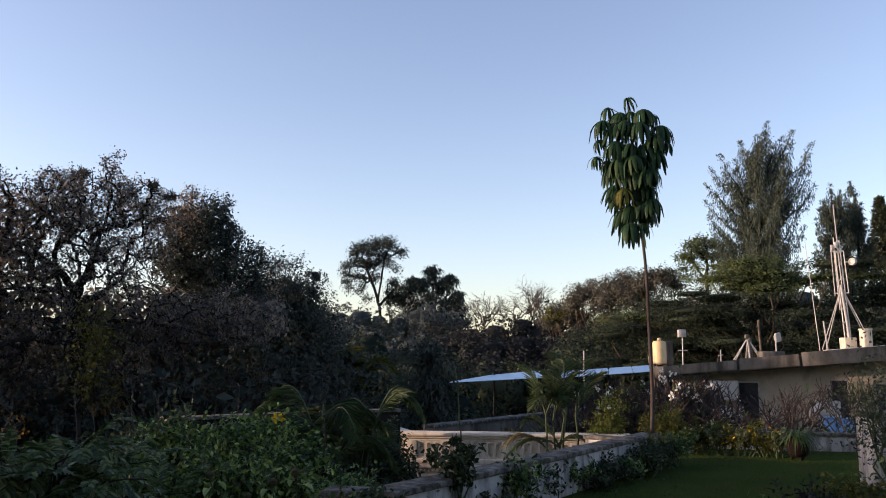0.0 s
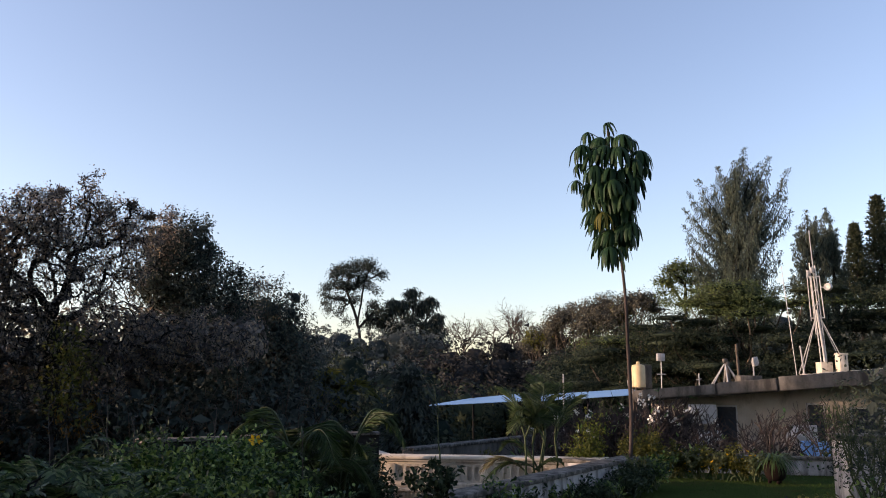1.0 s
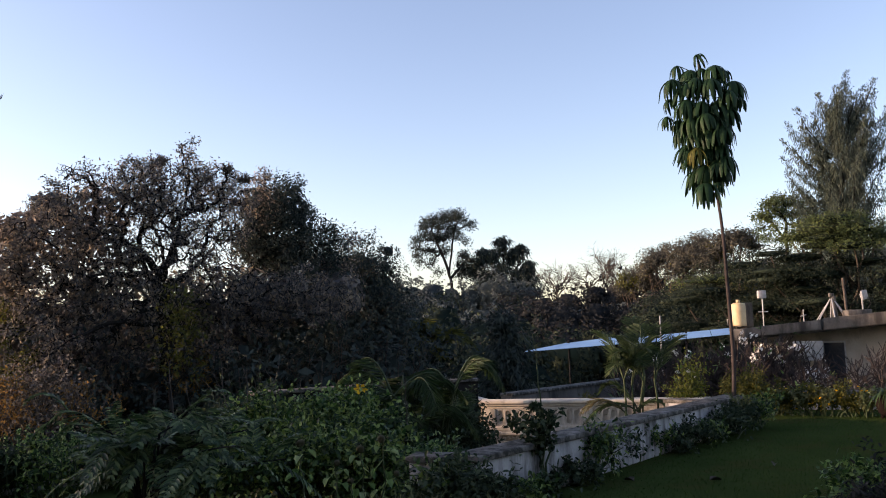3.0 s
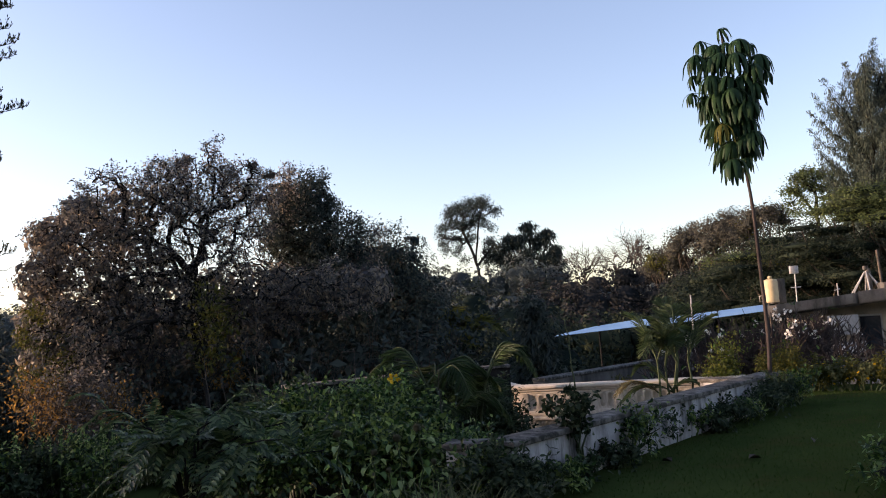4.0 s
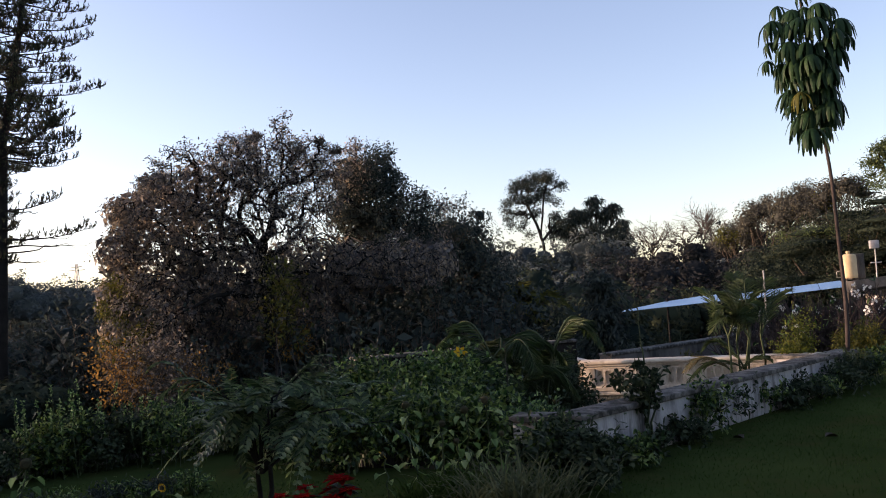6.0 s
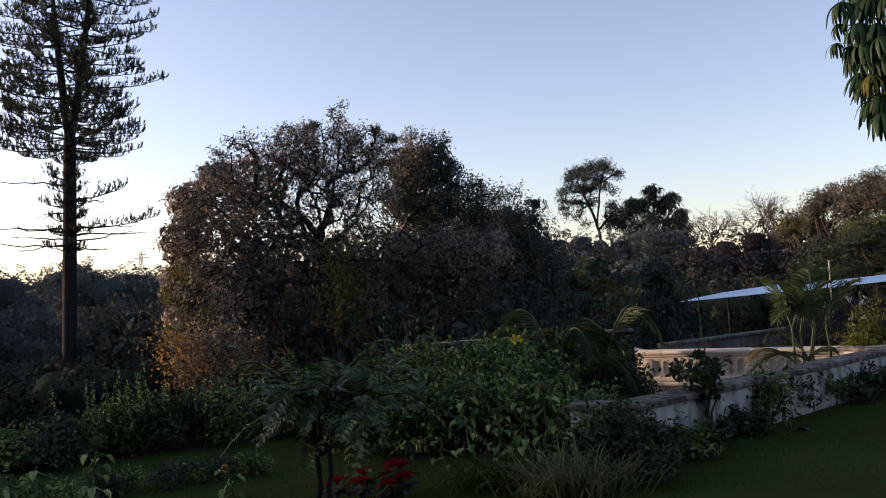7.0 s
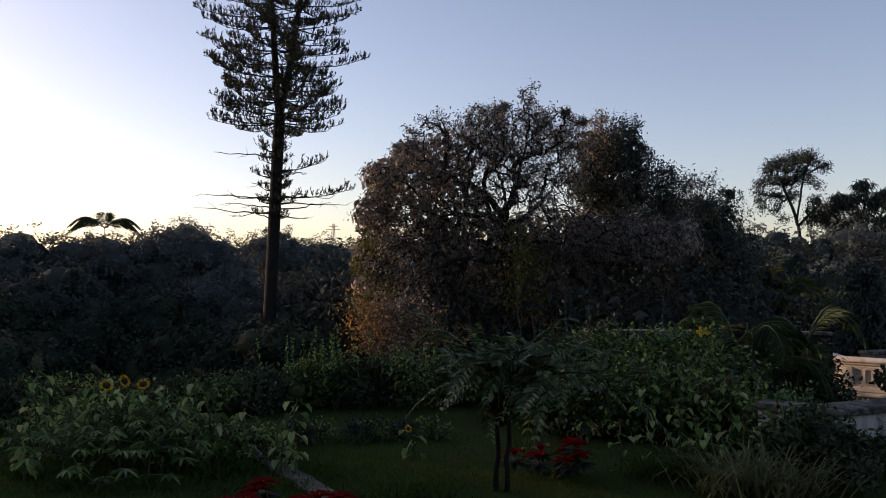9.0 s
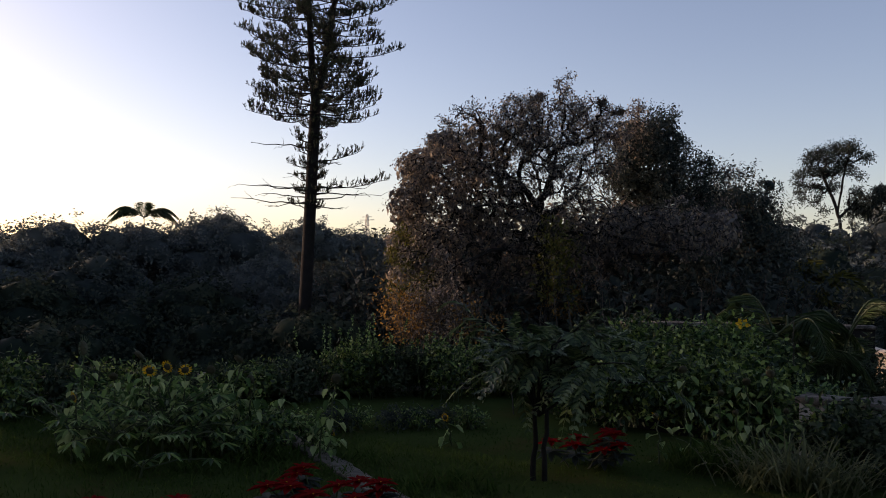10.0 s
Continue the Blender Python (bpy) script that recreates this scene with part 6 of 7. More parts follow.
# small tree with feather leaves
def feather_tree():
    base = nearby(24.0, 6.1)
    rng = np.random.default_rng(8)
    t = thing("feather_leaf_tree", base, "small spreading tree with large feather leaves", "tree")
    for s in (0, 1):
        g = Geo()
        tube(g, bend((0.07 * s, 0.03 * s, -0.03), (0.0 + 0.09 * s, 0, 0.5), rng, 7, 0, 0.015), np.linspace(0.022, 0.015, 7), 8)
        part("trunk", g, M_PINEBARK, t)
    for i in range(15):
        a = i * 2.4 + rng.normal(0, 0.25)
        r0 = rng.uniform(0.2, 0.85)
        e = np.array((math.cos(a) * r0 + 0.12, math.sin(a) * r0 * 0.7 + 0.2, rng.uniform(0.86, 1.36) - 0.34 * r0))
        k = np.array((e[0] * 0.35, e[1] * 0.35, 0.55 + 0.65 * (e[2] - 0.5)))
        p = np.concatenate([bend((0.03, 0, 0.45), k, rng, 4, 0, 0.05), bend(k, e, rng, 5, 0.05, 0.05)[1:]])
        g = Geo()
        tube(g, p, np.linspace(0.011, 0.004, len(p)), 5)
        limb = part("limb", g, M_PINEBARK, t)
        u = np.linspace(0, 1, len(p))
        for n in range(10):
            s = rng.uniform(0.3, 1.0)
            o = np.array([np.interp(s, u, p[:, c]) for c in range(3)])
            l = Geo()
            frond(l, l, rng, o, a + rng.normal(0, 1.3), rng.uniform(0.2, 0.5), radians(rng.uniform(-25, 55)), rng.uniform(0.05, 0.7), int(rng.integers(9, 14)), rng.uniform(0.05, 0.09), rng.uniform(0.018, 0.032), rng.uniform(0.1, 0.9))
            part("feather_leaf", l, M_PINNATE, limb)


feather_tree()


# sunflowers
def sunflower(place, h, face, seed, label, head=0.06, petals=True, tilt=20, leafy=9, leaf_size=0.12):
    rng = np.random.default_rng(seed)
    t = thing("sunflower", place, label, "sunflower", "sunflowers")
    p = bend((0, 0, -0.02), (rng.normal(0, 0.06), rng.normal(0, 0.06), h), rng, 8, 0, 0.03)
    g = Geo()
    tube(g, p, np.linspace(0.008, 0.005, 8), 6)
    part("stem", g, M_STEM, t)
    l = Geo()
    s = np.linspace(0.22, 0.93, leafy)
    q = np.stack([np.interp(s, np.linspace(0, 1, 8), p[:, j]) for j in range(3)], 1)
    a = np.arange(leafy) * 2.4 + rng.uniform(0, 6)
    d = np.stack([np.cos(a), np.sin(a), rng.uniform(-1.0, -0.1, leafy)], 1)
    leaves(l, q + d * 0.06, d, np.tile((0, 0, 1.0), (leafy, 1)) + d * 0.3, leaf_size * rng.uniform(0.7, 1.2, leafy), leaf_size * 0.72, 0.3, True, 0.35)
    for i in range(leafy):
        tube(l, (q[i], q[i] + d[i] * 0.07), (0.004, 0.003), 4, False)
    part("leaves", l, M_SUNLEAF, t)
    hd = thing("head", (0, 0, 0), "", "")
    hd.parent = t
    fa = radians(face)
    w = Vector((math.cos(fa) * math.cos(radians(tilt)), math.sin(fa) * math.cos(radians(tilt)), -math.sin(radians(tilt)) + 0.1))
    hd.matrix_basis = Matrix.Translation(Vector(p[-1]) + w * 0.02) @ w.to_track_quat("Z", "Y").to_matrix().to_4x4()
    part("disc", lathe([(0.0, -0.02), (head * 0.6, -0.018), (head * 0.85, 0.0), (head * 0.8, 0.014), (head * 0.4, 0.02), (0.0, 0.016)], 16), M_DISC, hd)
    n = 18
    a = np.arange(n) * 6.283 / n + rng.normal(0, 0.06, n)
    d = np.stack([np.cos(a), np.sin(a), np.full(n, -0.12 if not petals else 0.1)], 1)
    g = Geo()
    leaves(g, d * head * 0.8, d, np.tile((0, 0, 1.0), (n, 1)), head * (1.0 if petals else 0.75), head * (0.34 if petals else 0.26), 0.1, True)
    part("petals", g, M_PETAL if petals else M_STEM, hd)


SUN_ROWS = [(54.3, 7.0, 0.91, 0, 0.08), (55.1, 6.9, 0.58, 1, 0.05), (50.5, 7.0, 0.75, 1, 0.062), (50.75, 7.2, 0.84, 0, 0.066), (48.7, 7.0, 0.76, 1, 0.058), (48.1, 7.1, 0.75, 1, 0.058), (45.3, 7.0, 0.82, 0, 0.06), (46.3, 7.2, 0.72, 0, 0.05), (44.0, 7.0, 0.66, 0, 0.05), (41.8, 7.2, 0.55, 0, 0.04), (39.2, 6.6, 0.72, 0, 0.055), (38.8, 6.8, 0.24, 1, 0.05), (52.6, 7.5, 0.66, 0, 0.05), (49.5, 7.5, 0.66, 0, 0.04), (47.2, 7.5, 0.66, 0, 0.04),
            (15.1, 6.4, 0.76, 0, 0.05), (10.0, 6.4, 0.78, 0, 0.045), (11.4, 6.5, 0.7, 0, 0.045), (17.3, 6.3, 0.4, 1, 0.05), (29.8, 7.2, 0.3, 1, 0.04), (13.6, 6.4, 0.6, 0, 0.035), (12.4, 6.2, 0.5, 0, 0.03), (8.8, 6.4, 0.5, 0, 0.03)]
for i, (az, d, h, yel, hd) in enumerate(SUN_ROWS):
    sunflower(nearby(az, d) if az > 25 else at(az, d, 0), (h - 0.09) if az > 25 and h > 0.5 else h - 0.04, -90 + (i * 47) % 120 - 60, 600 + i, "tall sunflower with a yellow head and broad leaves" if yel else "sunflower going to seed, its petals gone, with broad leaves", hd * (0.54 if yel else 0.82), bool(yel), 10 + (i * 13) % 40, (18 if az > 25 else 10) if h > 0.5 else 6, 0.085)
# broad-leaved underplanting among the sunflowers
bank("broadleaf_plant", "pale broad-leaved plant among the sunflowers", [(53.6, 8.0, 0.42, 0.5), (51.6, 7.8, 0.4, 0.48), (49.6, 7.7, 0.4, 0.5), (47.6, 7.6, 0.36, 0.46), (45.6, 7.5, 0.34, 0.42), (43.6, 7.2, 0.3, 0.36), (41.6, 7.0, 0.28, 0.3), (40.0, 7.1, 0.24, 0.24), (46.4, 7.0, 0.28, 0.3), (43.4, 6.8, 0.22, 0.2)], M_SUNLEAF, 640, 0.058, 0.026, 0, dense=58, per=11, core=0, mats=[M_GREEN, M_SUNLEAF, M_GREEN], group="plants among the sunflowers", category="plant", near_left=True)
bank("bed_plant", "low herb in the strip between the lawns", [(42.0 - 1.9 * i, 7.7 + 0.05 * i, 0.26, 0.2 + 0.04 * ((i * 3) % 3)) for i in range(8)], M_GREEN, 660, 0.038, 0.015, 0, dense=130, per=10, core=0.4, mats=[M_DARK, M_GREEN], group="low border plants", category="plant", near_left=True)


# lobed-leaved plants before the sunflowers
def star_plant(place, h, n, seed):
    """Long stalks that carry deeply lobed leaves, spread nearly level."""
    t = thing("star_leaf_plant", place, "leafy plant with large lobed leaves on long thin stalks", "plant", "lobed-leaved plants")
    rng = np.random.default_rng(seed)
    g = Geo()
    tube(g, bend((0, 0, -0.02), (0.03, 0, h), rng, 5, 0, 0.03), np.linspace(0.011, 0.008, 5), 7)
    part("stem", g, M_STEM, t)
    for i in range(n):
        a = i * 2.4 + rng.normal(0, 0.2)
        z0 = h * rng.uniform(0.55, 1.0)
        d3 = unit(np.array((math.cos(a), math.sin(a), rng.uniform(0.0, 0.75))))
        o = np.array((0.02, 0, z0))
        e = o + d3 * rng.uniform(0.22, 0.46)
        r, l = Geo(), Geo()
        tube(r, (o, (o + e) / 2 + (0, 0, 0.03), e), (0.006, 0.005, 0.004), 5)
        st = part("stalk", r, M_STEM, t)
        k = int(rng.integers(7, 10))
        b = np.linspace(-2.5, 2.5, k) + a
        d = np.stack([np.cos(b), np.sin(b), rng.uniform(-0.45, 0.0, k)], 1)
        size = rng.uniform(0.07, 0.14)
        leaves(l, np.tile(e, (k, 1)), d, np.tile((0, 0, 1.0), (k, 1)) + rng.normal(0, 0.2, 3), size * (1 - 0.14 * np.abs(np.linspace(-2, 2, k))), size * rng.uniform(0.18, 0.28), 0.18, True, 0.2)
        part("lobed_leaf", l, M_GREEN if rng.random() < 0.7 else M_SUNLEAF, st)


for i, (az, d, h, n) in enumerate(((50.9, 6.3, 0.10, 4), (54.6, 7.1, 0.28, 14), (52.8, 6.8, 0.26, 15), (51.2, 7.2, 0.33, 16), (49.6, 6.9, 0.30, 16), (47.8, 6.7, 0.26, 14), (48.8, 7.3, 0.34, 14), (56.0, 7.5, 0.26, 10), (45.8, 6.8, 0.2, 8))):
    star_plant(nearby(az, d), h, n, 900 + i)


# poinsettias
g = Geo()
leaves(g, [(0, 0, 0)], [(1, 0, 0)], [(0, 0, 1)], 1.0, 0.42, 0.15, True, 0.1)
BRACT = g.mesh("bract", M_RED)


def poinsettia(place, seed, n, wide, h, label):
    rng = np.random.default_rng(seed)
    t = thing("poinsettia", place, label, "flowers", "poinsettias")
    st, gl = Geo(), Geo()
    for i in range(n):
        e = np.array((rng.uniform(-wide, wide), rng.uniform(-wide, wide) * 0.6, h * rng.uniform(0.8, 1.1)))
        tube(st, bend((e[0] * 0.3, e[1] * 0.3, -0.02), e, rng, 5, 0, 0.04), np.linspace(0.008, 0.005, 5), 5)
        m = 13
        a = np.arange(m) * 2.4
        d = np.stack([np.cos(a), np.sin(a), np.linspace(0.5, -0.15, m)], 1)
        eye = part("flower_centre", lathe([(0, -0.01), (0.007, 0.0), (0.005, 0.008), (0, 0.010)], 8), M_PETAL, t)
        eye.location = Vector(e)
        for k in range(m):
            o = part("bract", BRACT, None, eye)
            s = 0.06 + 0.07 * k / m
            o.matrix_basis = (Vector(d[k]).to_track_quat("X", "Z").to_matrix() @ Matrix.Diagonal((s, s, s))).to_4x4()
        d[:, 2] -= 0.35
        leaves(gl, np.tile(e - (0, 0, 0.07), (m, 1)), d, np.tile((0, 0, 1.0), (m, 1)), 0.13, 0.055, 0.15, True, 0.1)
    part("stalkwork", st, M_STEM, t)
    part("foliage", gl, M_DARK, t)


poinsettia(nearby(38.8, 4.9), 701, 12, 0.32, 0.24, "red poinsettia in full bract beside the path")
poinsettia(nearby(46.5, 4.7), 702, 6, 0.3, 0.2, "red poinsettia by the path")
poinsettia(nearby(53.2, 4.7), 703, 4, 0.2, 0.2, "small red poinsettia by the path")
poinsettia(nearby(20.8, 6.6), 704, 6, 0.32, 0.19, "red poinsettia under the small tree")
poinsettia(nearby(18.2, 6.7), 705, 3, 0.15, 0.26, "red poinsettia under the small tree")


# dry stalks standing up out of the bushes
def dry_stalk(place, h, seed):
    rng = np.random.default_rng(seed)
    t = thing("dry_stalk", place, "thin bare dry stalk standing out of the bushes", "plant", "dry stalks")
    p = bend((0, 0, -0.02), (rng.normal(0, 0.1), rng.normal(0, 0.1), h), rng, 9, 0, 0.02)
    g = Geo()
    tube(g, p, np.linspace(0.007, 0.003, 9), 5)
    part("stem", g, M_TWIG, t)
    for k in range(rng.integers(2, 6)):
        i = rng.integers(4, 9)
        g = Geo()
        tube(g, bend(p[i], p[i] + unit(rng.normal(0, 0.8, 3) + (0, 0, 0.6)) * rng.uniform(0.08, 0.24), rng, 4, 0, 0.05), np.linspace(0.004, 0.002, 4), 4)
        part("twig", g, M_TWIG, t)


for i, (az, d, h) in enumerate(((11.9, 9.3, 1.05), (14.2, 9.1, 1.28), (15.6, 8.9, 1.12), (17.4, 8.8, 1.38), (19.2, 8.8, 1.2), (20.6, 8.6, 1.42), (22.0, 8.6, 1.16), (23.8, 8.3, 1.3), (25.4, 8.4, 1.1), (27.0, 8.2, 1.24), (8.4, 9.1, 1.04))):
    dry_stalk(at(az, d, 0), h, 880 + i)


# the one yellow flower in the bushes
o = part("yellow_flower", flower_mesh(M_PETAL), None)
o.location, o.scale, o.rotation_euler = Vector(at(11.4, 9.05, 0.93)), (0.09, 0.09, 0.09), (0.9, 0.1, 0.4)
tagged(o, "single large yellow flower open among the bushes", "flower")
g = Geo()
tube(g, [at(11.4, 9.06, 0.4), at(11.4, 9.06, 0.93)], (0.005, 0.004), 5)
tagged(part("flower_stalk", g, M_STEM), "thin green stalk of the yellow flower", "flower")


# tufts of long grass
def tuft(place, seed, n, L, label, mat, wide=0.12):
    rng = np.random.default_rng(seed)
    g = Geo()
    for i in range(n):
        a, ln = rng.uniform(0, 6.283), L * rng.uniform(0.55, 1.1)
        d3 = np.array((math.cos(a), math.sin(a), 0))
        o = np.array((*rng.normal(0, wide, 2), 0))
        u = np.linspace(0, 1, 6)
        k = rng.uniform(0.45, 1.0)
        p = o + d3 * (ln * k * u)[:, None] + np.array((0, 0, 1)) * (ln * (u - k * 0.75 * u ** 2.2))[:, None]
        side = np.array((-d3[1], d3[0], 0)) * 0.006
        w = (1 - u ** 2)[:, None] + 0.06
        g.add(np.stack([p - side * w, p + side * w], 1).reshape(-1, 3), [(2 * j, 2 * j + 1, 2 * j + 3, 2 * j + 2) for j in range(5)])
    ob = part("grass_tuft", g, mat, None)
    ob.location = Vector(place)
    return tagged(ob, label, "grass", kind="stuff")


for i, (az, d, L, n) in enumerate(((8.6, 5.9, 0.62, 130), (10.9, 5.9, 0.5, 100), (6.4, 6.0, 0.55, 100), (12.8, 6.3, 0.45, 110), (14.8, 6.2, 0.42, 110), (4.6, 6.4, 0.4, 90))):
    tuft(at(az, d, 0), 720 + i, n, L, "tuft of long arching pale green grass", M_STRAW if i < 3 else M_GRASSY)
for i, (az, d, L, n) in enumerate(((33.0, 5.7, 0.22, 60), (30.0, 5.9, 0.24, 60), (27.5, 5.7, 0.2, 50), (36.0, 6.6, 0.22, 50), (-21.0, 7.0, 0.3, 80), (-25.0, 7.4, 0.35, 80), (44.0, 6.6, 0.22, 60), (48.0, 6.4, 0.16, 50), (53.0, 6.6, 0.18, 50), (42.0, 6.6, 0.24, 60), (55.5, 7.0, 0.18, 50), (41.2, 6.2, 0.16, 50), (40.2, 5.8, 0.14, 40), (42.6, 6.9, 0.2, 50), (39.0, 6.2, 0.14, 40))):
    tuft(nearby(az, d) if az > 0 else at(az, d, 0), 730 + i, n, L, "tuft of rough garden grass", M_GRASSY)

# stone edge of the path
a, b = np.array((-4.97, 5.2, 0.0)), np.array((-2.75, 3.9, 0.0))
t = thing("path_edge", a, "rough pale stone edging beside the lawn", "edging", kind="structure")
t.rotation_euler.z = math.atan2(b[1] - a[1], b[0] - a[0])
n = 9
step = float(np.linalg.norm(b - a)) / n
for i in range(n):
    rnd = random.Random(i)
    bm = bevel_box((step - 0.012, 0.17, 0.07), 0.012)
    for v in bm.verts:
        v.co += Vector((rnd.uniform(-1, 1), rnd.uniform(-1, 1), rnd.uniform(-1, 1))) * 0.006
    o = part("stone", bm, M_STONE, t)
    o.location = (step * (i + 0.5), rnd.uniform(-0.01, 0.01), -0.01)

# blades of the lawn
rng = np.random.default_rng(10)
geo = Geo()
for x0, x1, y0, y1, n, tall in ((-8.4, 0.0, 3.4, 9.0, 36000, 1.0), (0.0, 7.0, 6.0, 15.0, 34000, 1.0), (-7.6, -2.6, 2.4, 5.4, 11000, 2.2)):
    p = np.stack([rng.uniform(x0, x1, n), rng.uniform(y0, y1, n), np.zeros(n)], 1)
    wall = (p[:, 0] + 0.5) - (p[:, 1] - 6.9) * 0.65
    p = p[(wall > 0.2) | (p[:, 1] < 6.8)]
    n = len(p)
    leaves(geo, p, rng.normal(0, 0.5, (n, 3)) + (0, 0, 1.0), ball_points(rng, n), rng.uniform(0.012, 0.034, n) * tall, 0.007, 0.1)
tagged(part("grass", geo, M_GRASSY), "short mown grass blades of the lawn", "grass", kind="stuff")
# fallen leaf on the lawn
for i, (az, d) in enumerate(((-12.3, 8.4), (-7.4, 8.3), (-16.5, 9.5))):
    g = Geo()
    leaves(g, [(0, 0, 0.02)], [(1, 0.3, 0.25)], [(0, 0, 1)], 0.13, 0.08, 0.3, True, 0.3)
    o = part("fallen_leaf", g, M_BARK)
    o.location, o.rotation_euler = Vector(at(az, d, 0)), (0, 0, i * 2.0)
    tagged(o, "dark dry leaf lying on the lawn", "leaf", "fallen leaves")

# ---- roof equipment ----
def roof_z(az):
    """The height of the roof at that bearing."""
    return 1.43 + 0.0805 * (-az - 15.7) * 0.49 + (0.09 if az < -24.0 else 0.0)


def water_tank():
    t = thing("water_tank", at(-14.95, 31.5, 0), "cream plastic water tank standing by the roof", "water tank")
    z0, h, r = up(-0.1, 31.5), 0.82, 0.25
    part("body", lathe([(0, z0), (r, z0), (r * 1.02, z0 + 0.05), (r, z0 + 0.1), (r, z0 + h * 0.92), (r * 0.9, z0 + h), (0.12, z0 + h + 0.03), (0, z0 + h + 0.03)], 28), M_TANK, t)
    part("lid", lathe([(0, z0 + h + 0.03), (0.07, z0 + h + 0.03), (0.07, z0 + h + 0.13), (0, z0 + h + 0.14)], 16), M_TANK, t)
    g = Geo()
    for a in (0.8, 2.4, 4.0, 5.6):
        tube(g, [(0.25 * math.cos(a), 0.25 * math.sin(a), LOW), (0.25 * math.cos(a), 0.25 * math.sin(a), z0)], 0.03, 6)
    part("stand", g, M_BARK, t)
    g = Geo()
    tube(g, [(-r - 0.02, -0.1, z0 + 0.05), (-r - 0.2, -0.1, z0 + 0.05), (-r - 0.2, -0.1, z0 + 0.25), (-r - 0.05, -0.1, z0 + 0.28)], 0.018, 6)
    part("pipe", g, M_WHITEPAINT, t)


water_tank()
# grey box set where the round tank's outline is darker on its right
t = thing("grey_box", at(-15.3, 32.3, 0), "grey box behind the round tank, placed to fit the camera's view", "water tank")
part("body", bevel_box((0.5, 0.5, 0.9), 0.03), M_CONCRETE, t).location = (0, 0, up(0.62, 32.3))
g = Geo()
tube(g, [(0, 0, LOW), (0, 0, up(-0.2, 32.3))], 0.06, 8)
part("stand", g, M_BARK, t)


def roof_mast():
    base = at(-26.6, 30.2, 0)
    t = thing("radio_mast", (base[0], base[1], roof_z(-26.6)), "white-painted radio mast with braced legs and a drum antenna", "mast")
    right = np.array((math.cos(radians(-26.6)), math.sin(radians(-26.6)), 0))
    back = np.array((math.sin(radians(26.6)), math.cos(radians(26.6)), 0))
    top = lambda z, x=0.0, y=0.0: right * (x * 0.62 - 0.042 * z) + back * y + np.array((0, 0, z))
    part("foot", bevel_box((0.4, 0.4, 0.46), 0.02), M_STUCCO, t).location = Vector(top(0.2))

    def rod(name, a, b, r, mat=M_WHITEPAINT, sides=8):
        g = Geo()
        tube(g, [a, b], r, sides)
        return part(name, g, mat, t)
    rod("main_tube", top(0.4, 0.1), top(2.3, -0.02), 0.045)
    rod("lattice_leg", top(0.4, -0.12), top(4.0, -0.12), 0.02, M_STEEL)
    rod("lattice_leg", top(0.4, 0.16), top(3.9, 0.14), 0.02, M_STEEL)
    rod("lattice_leg", top(0.4, 0.03, 0.2), top(3.9, 0.03, 0.16), 0.02, M_STEEL)
    rod("top_pole", top(1.6, 0.02), top(5.2, 0.06), 0.017)
    rod("panel_antenna", top(1.9, -0.36), top(3.75, -0.3), 0.016)
    rod("panel_antenna", top(1.4, -0.2), top(3.6, -0.16), 0.02)
    rod("panel_antenna", top(2.0, 0.32), top(3.5, 0.3), 0.018, M_STEEL)
    for z in np.arange(0.9, 3.9, 0.5):
        rod("cross_bar", top(z, -0.12), top(z + 0.25, 0.14), 0.014, M_STEEL, 5)
        rod("cross_bar", top(z, 0.14), top(z + 0.25, 0.03, 0.18), 0.014, M_STEEL, 5)
    for z in (2.0, 3.5):
        rod("bracket", top(z, -0.36), top(z, 0.32), 0.02, M_STEEL, 5)
    rod("strut", top(2.2, -0.02), right * -0.8 + np.array((0, 0, 0.02)), 0.016)
    rod("strut", top(2.2, -0.02), right * -0.7 + back * 0.6 + np.array((0, 0, 0.02)), 0.016)
    rod("strut", top(2.2, 0.0), right * 0.65 + np.array((0, 0, 0.3)), 0.016)
    rod("strut", top(2.1, 0.0), right * 0.7 + back * 0.9 + np.array((0, 0, 0.02)), 0.016)
    o = part("drum_antenna", lathe([(0, -0.1), (0.06, -0.1), (0.13, -0.04), (0.13, 0.07), (0.12, 0.075), (0.11, 0.05), (0, 0.05)], 20), M_STEEL, t)
    o.location = Vector(top(3.1, 0.7))
    o.rotation_euler = (radians(84), 0, radians(-62))
    rod("antenna_arm", top(3.1, 0.3), top(3.1, 0.6), 0.02, M_STEEL, 5)
    for x, z in ((-0.2, 3.62), (-0.02, 3.72)):
        o = part("radio_unit", bevel_box((0.11, 0.1, 0.2), 0.015), M_WHITEPAINT, t)
        o.location = Vector(top(z, x, -0.08))
    t.scale = (1, 1, 0.95)


roof_mast()


def simple_pole(name, label, category, a, b, r, mat=None):
    t = thing(name, a, label, category)
    g = Geo()
    d = np.asarray(b, float) - np.asarray(a, float)
    tube(g, [(0, 0, -0.02), d], (r, r * 0.8), 8)
    part("pole", g, mat or M_STEEL, t)
    return t


simple_pole("whip_antenna", "thin leaning whip antenna on the roof", "antenna", at(-24.95, 29.6, roof_z(-24.95)), at(-24.45, 29.6, up(7.8, 29.6)), 0.014)
simple_pole("short_post", "short white post on the roof", "post", at(-25.4, 29.5, roof_z(-25.4)), at(-25.25, 29.5, up(2.6, 29.5)), 0.03, M_WHITEPAINT)
simple_pole("wooden_pole", "weathered leaning pole behind the roof", "pole", at(-21.75, 33.5, LOW), at(-21.35, 33.5, up(2.75, 33.5)), 0.062, M_BARK)
simple_pole("white_pipe", "upright white vent pipe by the shed roof", "pipe", at(-9.75, 32, LOW), at(-9.85, 32, up(0.78, 32)), 0.035, M_WHITEPAINT)
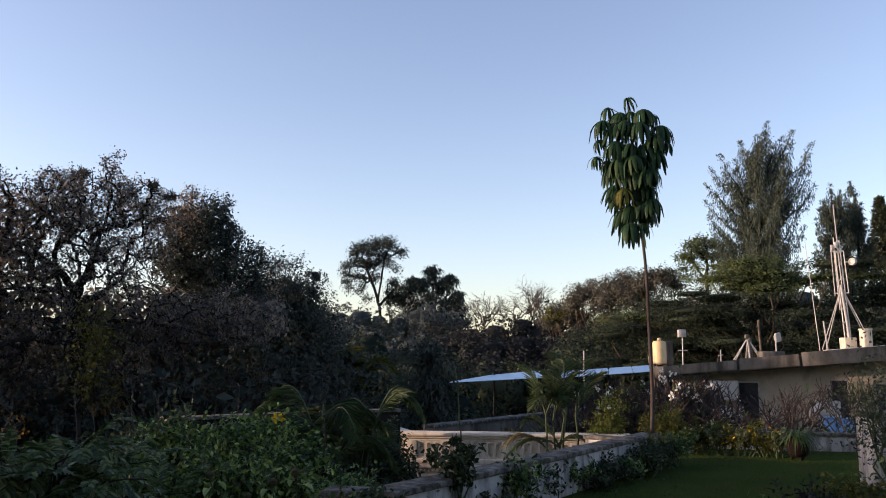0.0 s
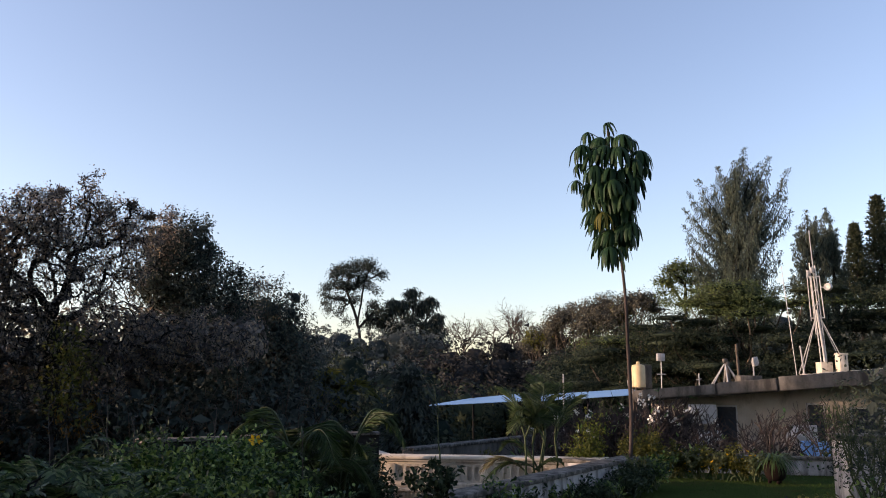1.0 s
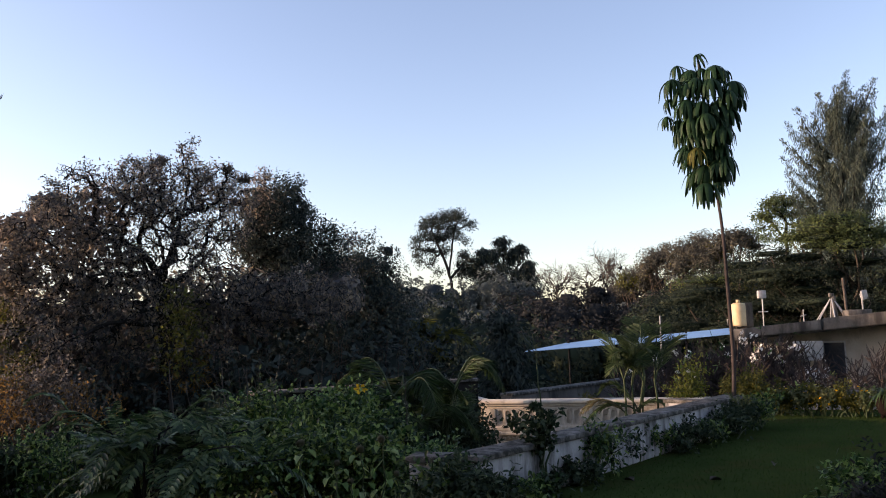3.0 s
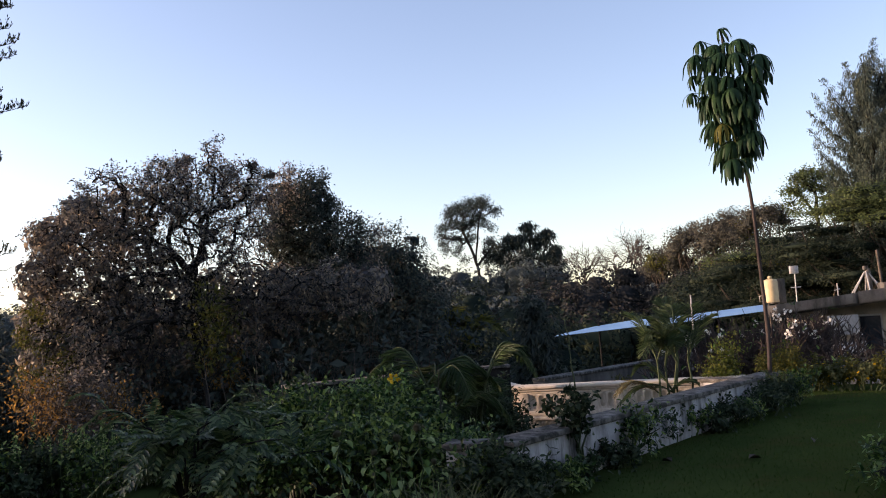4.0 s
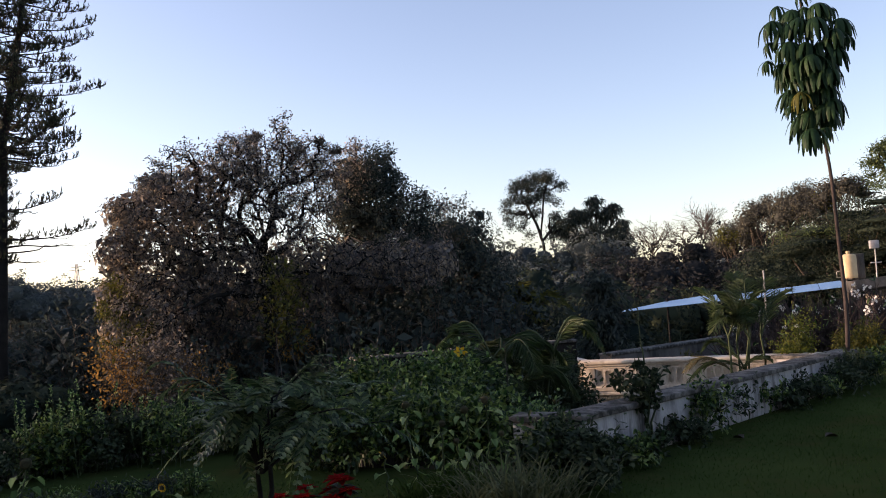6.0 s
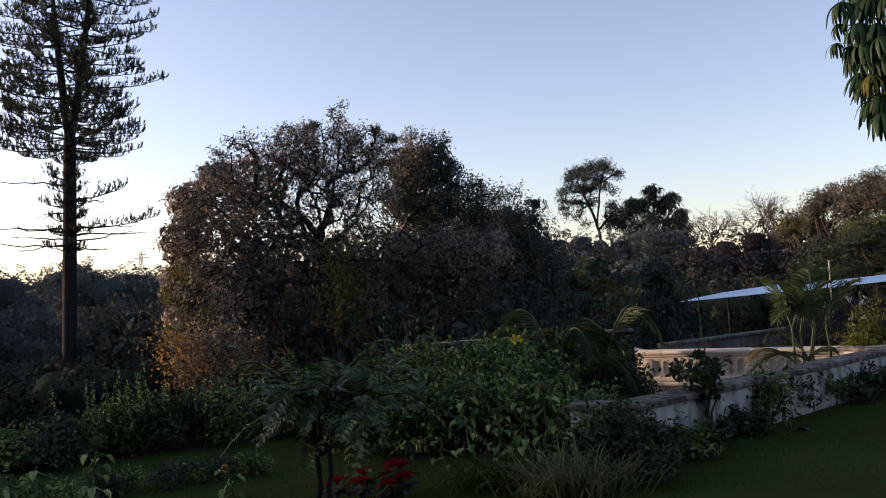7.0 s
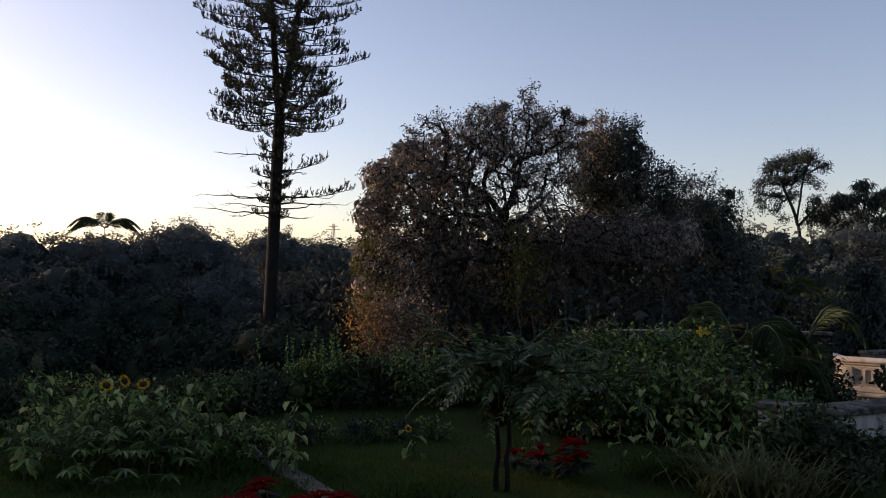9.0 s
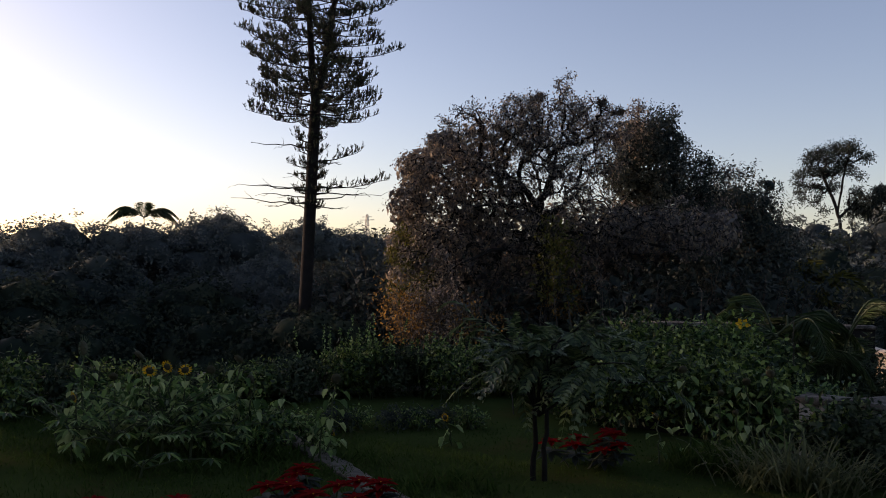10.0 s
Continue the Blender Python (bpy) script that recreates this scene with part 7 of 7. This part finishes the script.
t = thing("meter_box", at(-16.45, 30.0, roof_z(-16.45)), "pale box on a post at the roof's edge", "box")
g = Geo()
tube(g, [(0, 0, -0.02), (0.02, 0, 1.0)], 0.02, 6)
part("post", g, M_STEEL, t)
g = Geo()
tube(g, [(-0.15, 0, 0.5), (0.18, 0, 0.5)], 0.02, 6)
part("cross_bar", g, M_WHITEPAINT, t)
part("box", bevel_box((0.27, 0.18, 0.27), 0.02), M_WHITEPAINT, t).location = (0, 0, 1.1)
t = thing("tripod_stand", at(-20.6, 29.2, roof_z(-20.6)), "white steel stand with spread legs on the roof", "stand")
for a in range(6):
    g = Geo()
    k = a * math.pi / 3 + 0.3
    tube(g, [(0.04 * math.cos(k), 0.04 * math.sin(k), 0.66), (0.5 * math.cos(k), 0.5 * math.sin(k), 0.0)], 0.022, 6)
    part("leg", g, M_WHITEPAINT, t)
g = Geo()
tube(g, [(0.08, 0, 0), (0.06, 0, 0.75)], 0.08, 10)
part("column", g, M_CONCRETE, t)
part("head", bevel_box((0.14, 0.14, 0.14), 0.02), M_CONCRETE, t).location = (0, 0, 0.78)
t = thing("dish_antenna", at(-22.35, 29.3, roof_z(-22.35)), "small antenna panel on a bent post", "antenna")
g = Geo()
tube(g, [(0, 0, -0.02), (0.0, 0, 0.5), (-0.05, 0, 0.72)], 0.025, 6)
part("post", g, M_WHITEPAINT, t)
o = part("panel", bevel_box((0.24, 0.07, 0.3), 0.02), M_WHITEPAINT, t)
o.location, o.rotation_euler = (0.08, 0, 0.68), (0, radians(-12), radians(25))
g = Geo()
tube(g, [(0.18, 0, 0.6), (0.26, 0, 0.4), (0.12, 0, 0.2), (0.0, 0, 0.12)], 0.012, 5)
part("cable", g, M_BARK, t)
t = thing("low_plinth", at(-22.0, 29.0, roof_z(-22.0)), "dark low block on the roof", "block")
part("block", bevel_box((0.75, 0.5, 0.22), 0.03), M_CONCRETE, t).location = (0, 0, 0.11)
t = thing("small_aerial", at(-18.9, 29.4, roof_z(-18.9)), "small white aerial on the roof", "antenna")
g = Geo()
tube(g, [(0, 0, -0.02), (0, 0, 0.42)], 0.02, 6)
tube(g, [(-0.1, 0, 0.2), (0.08, 0, 0.24)], 0.018, 6)
part("post", g, M_WHITEPAINT, t)
t = thing("cream_box", at(-27.6, 30.0, roof_z(-27.6) + 0.1), "cream equipment box on the roof", "box")
part("box", bevel_box((0.30, 0.30, 0.56), 0.03), M_STUCCO, t).location = (0, 0, 0.22)
part("lid", bevel_box((0.33, 0.33, 0.05), 0.01), M_STUCCO, t).location = (0, 0, 0.525)

# things before the building
def outdoor_unit(az, d, z, label):
    t = thing("cooling_unit", at(az, d, z), label, "air conditioner", "cooling units")
    t.rotation_euler.z = radians(az)
    part("case", bevel_box((0.85, 0.32, 0.6), 0.03), M_WHITEPAINT, t).location = (0, 0, 0.32)
    o = part("fan_grille", lathe([(0.0, 0.0), (0.22, 0.0), (0.24, 0.02), (0.22, 0.04), (0.0, 0.05)], 20), M_STEEL, t)
    o.location, o.rotation_euler = (-0.12, -0.16, 0.32), (radians(90), 0, 0)
    for x in (-0.3, 0.3):
        g = Geo()
        box(g, (x, 0.1, -0.02), (0.05, 0.5, 0.06))
        part("bracket", g, M_STEEL, t)


outdoor_unit(-19.3, 27.2, -0.45, "white cooling unit on the wall")
outdoor_unit(-19.0, 27.3, 0.35, "white cooling unit above the other")
outdoor_unit(-25.0, 26.6, -0.2, "white cooling unit by the doorway")
for az, d in ((-25.6, 22.5), (-26.5, 22.2)):
    t = thing("blue_drum", at(az, d, -0.7), "blue plastic drum before the building", "drum", "blue drums")
    part("body", lathe([(0, 0), (0.27, 0), (0.29, 0.03), (0.29, 0.3), (0.305, 0.32), (0.29, 0.34), (0.29, 0.8), (0.27, 0.86), (0, 0.86)], 22), M_BLUEPAINT, t)
    part("lid", lathe([(0, 0.86), (0.28, 0.86), (0.28, 0.9), (0, 0.9)], 22), M_BLUEPAINT, t)

# nests in the half-bare tree
for az, el, r, s in ((24.65, 12.15, 0.17, 801), (20.2, 11.7, 0.13, 802), (19.0, 11.1, 0.12, 803)):
    rng = np.random.default_rng(s)
    g = Geo()
    c = at(az, 20.4, up(el, 20.4))
    for i in range(120):
        q = ball_points(rng, 1)[0] * r * rng.uniform(0.3, 1.0) * (1.2, 1, 0.9)
        tube(g, [q, q + unit(rng.normal(0, 1, 3)) * rng.uniform(0.08, 0.2)], 0.008, 3, False)
    inner_mass(g, rng, np.zeros(3), np.array((r * 1.05, r, r * 0.8)))
    o = part("nest", g, M_BARK)
    o.location = Vector(c)
    tagged(o, "round dark nest of sticks high in the branches", "nest", "nests")

# a lattice tower far off
t = thing("far_tower", at(36.2, 130, LOW), "tiny lattice tower on the skyline", "tower")
hh = up(4.0, 130) - LOW
for sx in (-1, 1):
    for sy in (-1, 1):
        g = Geo()
        tube(g, [(sx * 0.9, sy * 0.9, 0), (sx * 0.1, sy * 0.1, hh)], 0.07, 5)
        part("leg", g, M_STEEL, t)
for k, w in ((hh - 0.9, 1.4), (hh - 0.4, 0.9)):
    g = Geo()
    tube(g, [(-w, 0, k), (w, 0, k)], 0.06, 5)
    part("arm", g, M_STEEL, t)

# ---- unseen house wall added behind the camera to close the place and cut skylight ----
g = Geo()
box(g, (1.5, -3.2, 3.6), (17, 0.3, 7.2))
tagged(part("wall_unseen_house", g, M_PLASTER, None, "unseen plain house wall behind the camera, added to block skylight", False), category="wall", kind="structure")
